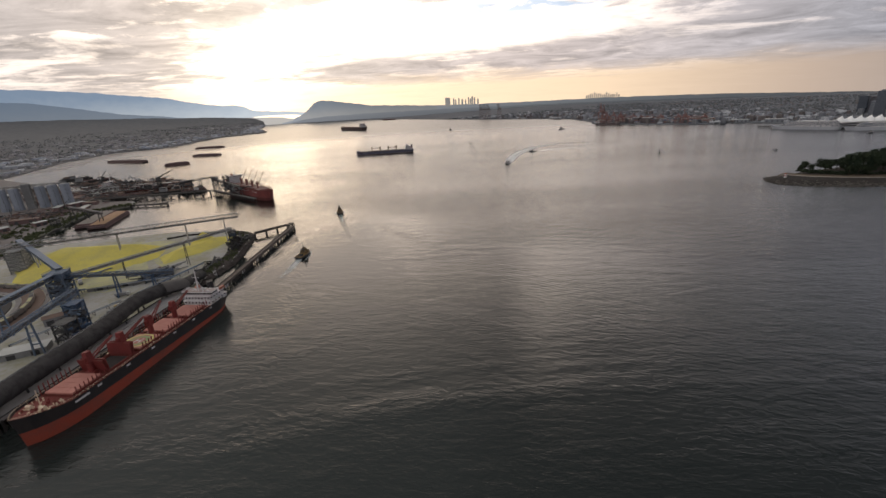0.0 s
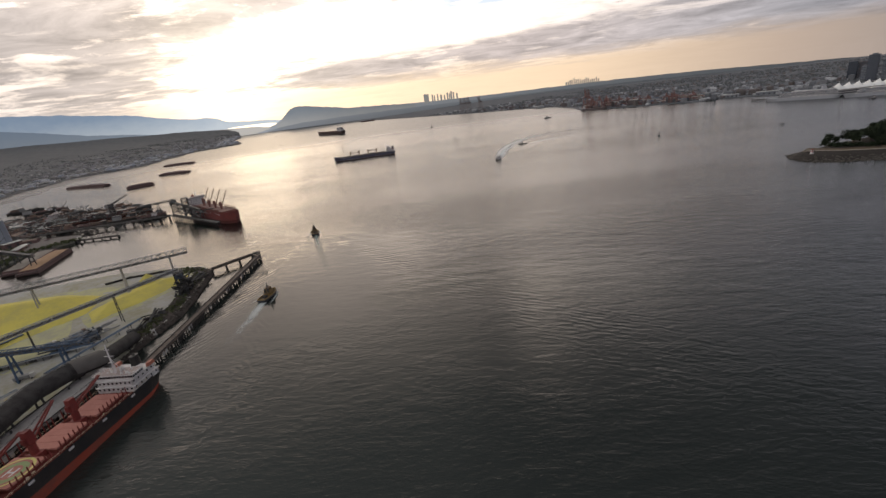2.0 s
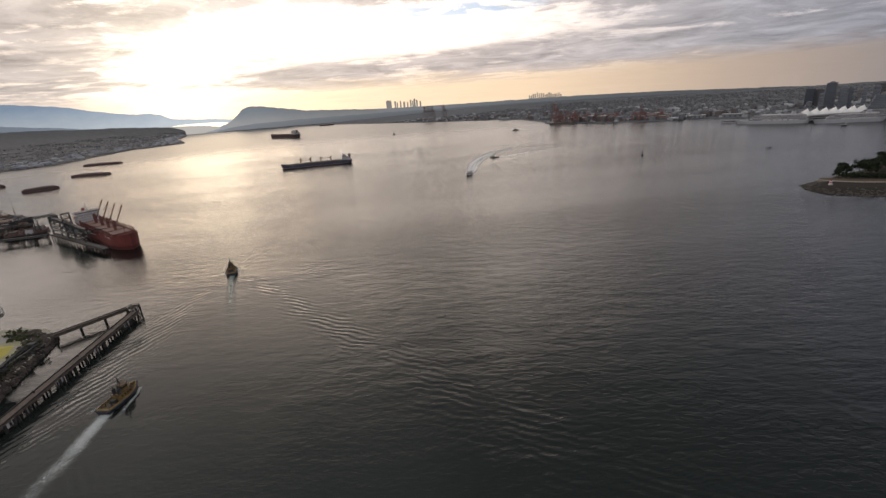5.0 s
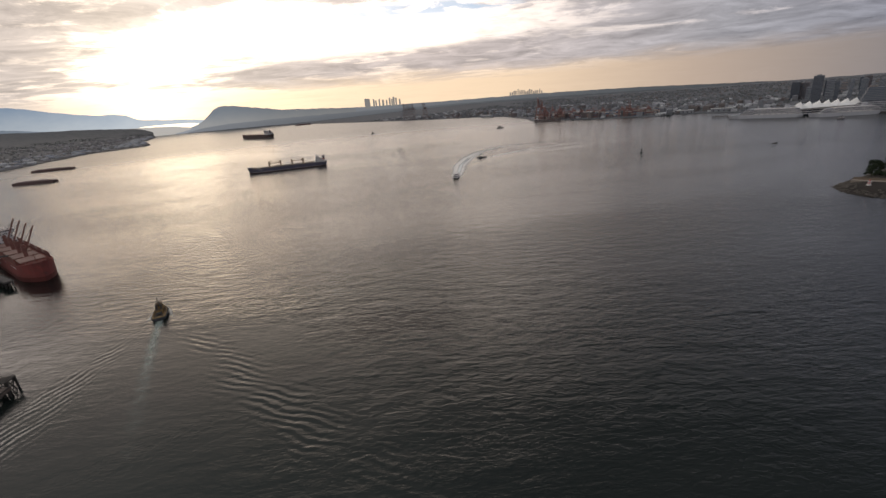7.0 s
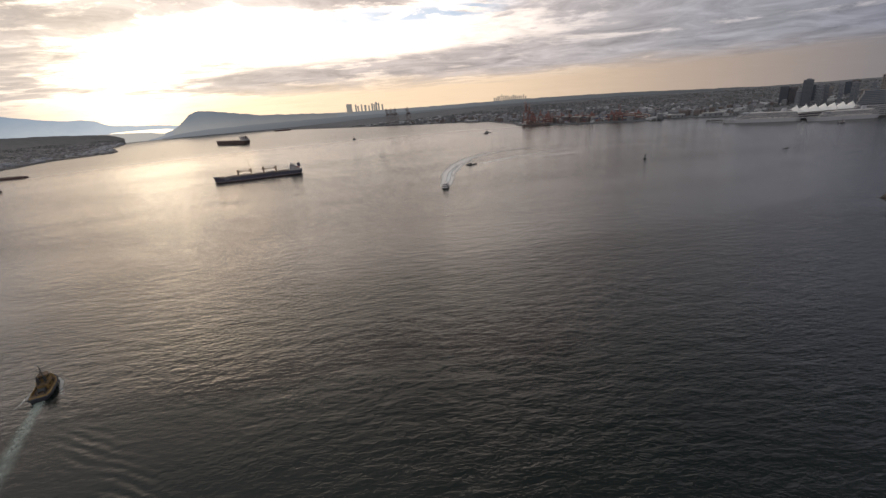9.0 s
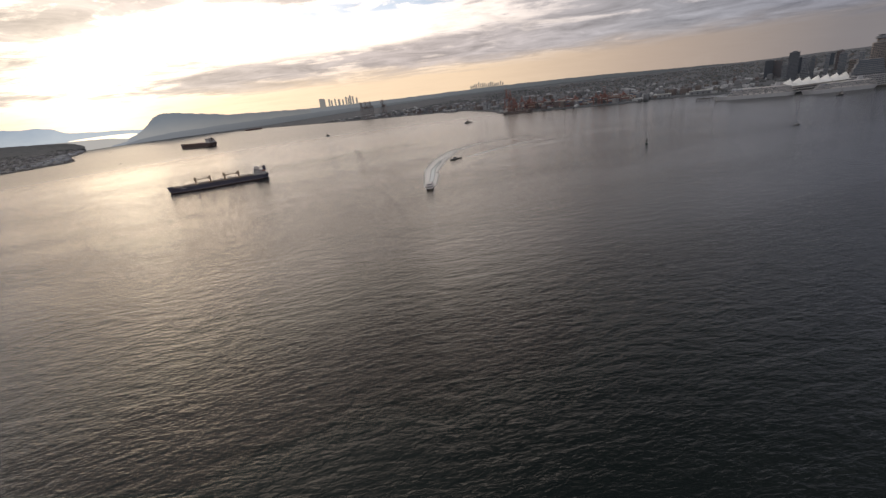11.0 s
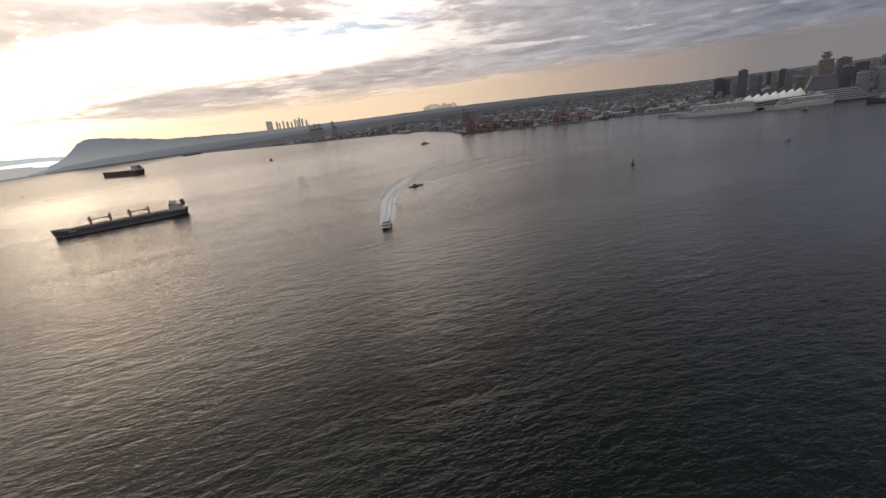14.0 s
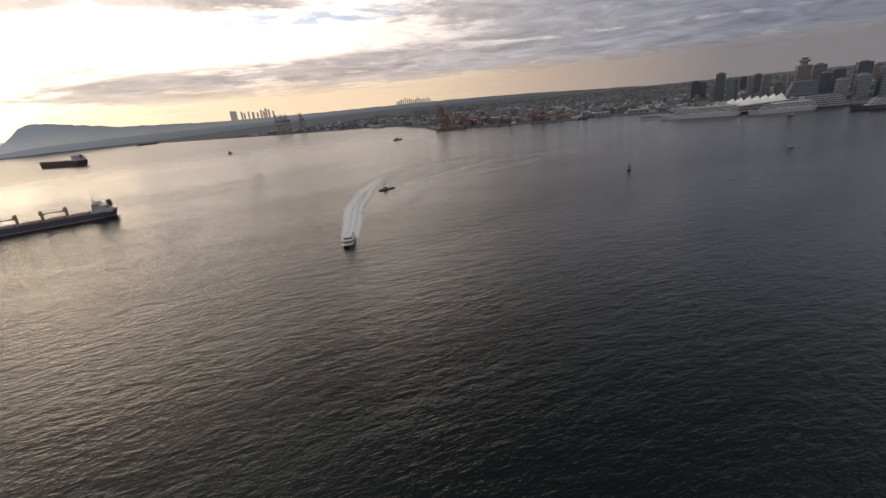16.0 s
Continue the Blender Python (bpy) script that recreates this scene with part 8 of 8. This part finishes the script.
for x, y, turn, tall in ((770, 1990, -42, 34), (806, 1948, -42, 36), (832, 1968, 48, 34), (846, 1902, -42, 38), (878, 1900, -42, 32), (900, 1858, 48, 34), (918, 1812, -42, 36), (985, 1762, -42, 34), (1012, 1748, 48, 30), (1040, 1716, -42, 32)):
    gantry_crane(x, y, turn, 2, tall, "red yard crane over the container stacks")
# far cranes greyed in their paint colour to stand for haze
grey_crane = mat("haze_grey_crane", (0.19, 0.15, 0.14), 0.7, size=8)
for x, y, bo in ((318, 3130, 78), (340, 3100, 66), (362, 3070, 60), (425, 2990, 62)):
    gantry_crane(x, y, -35, bo, 100, "distant container crane on the far quay", grey_crane)

# hull, deck and hatch colours dulled the same way for the haze
bulk_carrier("container_ship", berth((690, 1924), (776, 1866)), "low dark container ship lying below the red cranes", 100, 18, 1.5, 6.5,
             (mat("haze_grey_side", (0.12, 0.10, 0.10), 0.8, size=9), mat("haze_red_boot", (0.16, 0.09, 0.08), 0.8, size=9), mat("haze_deck", (0.16, 0.12, 0.11), 0.85, size=6), mat("haze_hatch", (0.24, 0.16, 0.14), 0.8, size=5), grey_crane), 4, 0, house=(4, 4.0))
STACK = [mat(n, c, 0.7, size=6) for n, c in (("box_rust", (0.22, 0.115, 0.10)), ("box_orange", (0.29, 0.17, 0.13)), ("box_blue", (0.08, 0.13, 0.22)), ("box_grey", (0.36, 0.35, 0.33)), ("box_white", (0.58, 0.56, 0.53)))]
rng = random.Random(8)
for k in range(210):
    f = rng.random()
    x, y = along(((745, 1960), (850, 1850), (1000, 1690), (1040, 1720)), f)
    x, y = x + rng.uniform(0, 80), y + rng.uniform(0, 80)
    ob = thing("container_stack", pose(x, y, 3.2, 0, 0, -42 if k % 5 else 48), "stack of weathered steel shipping containers", "container", "container stacks")
    hi = rng.randint(3, 7)
    for j in range(hi):
        bm = B()
        o = rng.uniform(-0.3, 0.3)
        box(bm, -12.2, -1.2 + o, j * 2.6 - (0.4 if j == 0 else 0), 12.2, 1.22 + o, j * 2.6 + 2.55)
        part("container", bm, rng.choice(STACK), ob)
for x, y, w, d, h, mm in ((690, 2560, 60, 26, 9, pale_wall), (800, 2480, 70, 24, 10, tan_wall), (880, 1850, 36, 20, 20, brown_wall), (850, 1885, 24, 18, 22, grey_wall), (1130, 1640, 50, 20, 8, pale_wall), (1200, 1560, 60, 22, 9, grey_wall)):
    shed(x, y, w, d, h, -40, mm, roof_pale, "large pale port warehouse on the quay", 0.08, 4, z=3.0, group="port warehouses")

# houses and trees of the slopes, far too many to count
def town(name, place, count, seed, label, sizes, mats_pair, vmax=0.6, vpow=1.3, urange=(0.0, 1.0)):
    rng = random.Random(seed)
    for idx, mm in enumerate(mats_pair):
        bm = B()
        for k in range(count // len(mats_pair)):
            u, v = rng.uniform(*urange), 0.006 + vmax * rng.random() ** vpow
            x, y, z = place(u, v)
            w, d, h = rng.uniform(*sizes[0]), rng.uniform(*sizes[0]) * 0.7, rng.uniform(*sizes[1])
            a = rng.choice((0.5, 0.65, 2.1))
            c, s = math.cos(a), math.sin(a)
            pts = [(x + px * c - py * s, y + px * s + py * c) for px, py in ((-w / 2, -d / 2), (w / 2, -d / 2), (w / 2, d / 2), (-w / 2, d / 2))]
            slab(bm, pts, z - 3, z + h)
            if rng.random() < 0.5:
                slab(bm, pts, z + h + 0.01, z + h + 2.2, 0.35)
        tagged(part(name, bm, mm), label, "buildings", kind="stuff")


def woods(name, place, count, seed, label, mm, vmax, vpow, urange=(0.0, 1.0), size=(5, 11), vmin=0.01):
    rng = random.Random(seed)
    verts, faces = [], []
    for k in range(count):
        u, v = rng.uniform(*urange), vmin + vmax * rng.random() ** vpow
        x, y, z = place(u, v)
        if wob(x, y, 0.006, seed) + 0.5 * wob(x, y, 0.03, seed) < -0.05:
            continue
        s = rng.uniform(*size)
        tall = rng.uniform(0.8, 1.5)
        base = len(verts)
        m = 6
        for i, (r, h) in enumerate(((0.5, -0.4), (1.0, 0.35), (0.75, 0.9), (0.3, 1.3))):
            for j in range(m):
                a = math.tau * (j + 0.5 * i) / m
                rr = s * r * rng.uniform(0.6, 1.25)
                verts.append((x + rr * math.cos(a), y + rr * math.sin(a), z + s * h * tall * rng.uniform(0.8, 1.15)))
        for i in range(3):
            for j in range(m):
                p, q = base + i * m + j, base + i * m + (j + 1) % m
                faces.append((p, q, q + m, p + m))
        faces.append(tuple(base + 3 * m + j for j in range(m)))
    me = bpy.data.meshes.new(name)
    me.from_pydata(verts, [], faces)
    me.materials.append(mm)
    tagged(new(name, me), label, "trees", kind="stuff")


# leaves, walls and roofs paled towards blue-grey: haze painted into their colours
woods_leaf = leaf_material("hazed_foliage", (0.122, 0.126, 0.124), (0.165, 0.168, 0.166))
city_leaf = leaf_material("hazed_city_foliage", (0.115, 0.122, 0.128), (0.15, 0.158, 0.165))
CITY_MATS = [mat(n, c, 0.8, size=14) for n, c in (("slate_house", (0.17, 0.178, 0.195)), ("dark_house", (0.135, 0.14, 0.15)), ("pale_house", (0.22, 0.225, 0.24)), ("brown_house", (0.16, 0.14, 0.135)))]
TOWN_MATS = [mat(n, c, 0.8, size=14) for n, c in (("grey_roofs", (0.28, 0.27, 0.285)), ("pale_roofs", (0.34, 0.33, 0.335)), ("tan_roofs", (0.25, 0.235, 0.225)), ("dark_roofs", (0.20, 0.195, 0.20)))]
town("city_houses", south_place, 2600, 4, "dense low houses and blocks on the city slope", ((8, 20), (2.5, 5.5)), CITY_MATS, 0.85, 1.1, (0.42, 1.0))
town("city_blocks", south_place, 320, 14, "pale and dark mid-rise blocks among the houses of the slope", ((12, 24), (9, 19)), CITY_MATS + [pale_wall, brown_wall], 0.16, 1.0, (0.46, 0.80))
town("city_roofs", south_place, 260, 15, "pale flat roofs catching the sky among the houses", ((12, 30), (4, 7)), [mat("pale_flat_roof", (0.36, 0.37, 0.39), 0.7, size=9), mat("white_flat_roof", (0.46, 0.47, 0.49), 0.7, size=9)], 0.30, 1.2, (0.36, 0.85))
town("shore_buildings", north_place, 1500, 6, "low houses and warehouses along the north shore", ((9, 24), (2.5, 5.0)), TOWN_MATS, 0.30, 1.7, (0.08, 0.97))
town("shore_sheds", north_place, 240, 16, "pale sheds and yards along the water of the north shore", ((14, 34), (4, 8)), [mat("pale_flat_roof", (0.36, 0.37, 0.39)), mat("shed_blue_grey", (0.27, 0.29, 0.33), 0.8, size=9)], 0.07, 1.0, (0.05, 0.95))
woods("city_trees", south_place, 15000, 9, "trees greyed with haze between the houses of the slope", city_leaf, 0.8, 1.1, (0.36, 1.0), (2.4, 4.6))
woods("shore_trees", north_place, 9000, 12, "trees paled with haze along the wooded north shore", woods_leaf, 0.42, 1.2, (0.0, 1.0), (1.8, 3.6))

# distant skylines, just behind the ridge; their walls glow in the haze colour
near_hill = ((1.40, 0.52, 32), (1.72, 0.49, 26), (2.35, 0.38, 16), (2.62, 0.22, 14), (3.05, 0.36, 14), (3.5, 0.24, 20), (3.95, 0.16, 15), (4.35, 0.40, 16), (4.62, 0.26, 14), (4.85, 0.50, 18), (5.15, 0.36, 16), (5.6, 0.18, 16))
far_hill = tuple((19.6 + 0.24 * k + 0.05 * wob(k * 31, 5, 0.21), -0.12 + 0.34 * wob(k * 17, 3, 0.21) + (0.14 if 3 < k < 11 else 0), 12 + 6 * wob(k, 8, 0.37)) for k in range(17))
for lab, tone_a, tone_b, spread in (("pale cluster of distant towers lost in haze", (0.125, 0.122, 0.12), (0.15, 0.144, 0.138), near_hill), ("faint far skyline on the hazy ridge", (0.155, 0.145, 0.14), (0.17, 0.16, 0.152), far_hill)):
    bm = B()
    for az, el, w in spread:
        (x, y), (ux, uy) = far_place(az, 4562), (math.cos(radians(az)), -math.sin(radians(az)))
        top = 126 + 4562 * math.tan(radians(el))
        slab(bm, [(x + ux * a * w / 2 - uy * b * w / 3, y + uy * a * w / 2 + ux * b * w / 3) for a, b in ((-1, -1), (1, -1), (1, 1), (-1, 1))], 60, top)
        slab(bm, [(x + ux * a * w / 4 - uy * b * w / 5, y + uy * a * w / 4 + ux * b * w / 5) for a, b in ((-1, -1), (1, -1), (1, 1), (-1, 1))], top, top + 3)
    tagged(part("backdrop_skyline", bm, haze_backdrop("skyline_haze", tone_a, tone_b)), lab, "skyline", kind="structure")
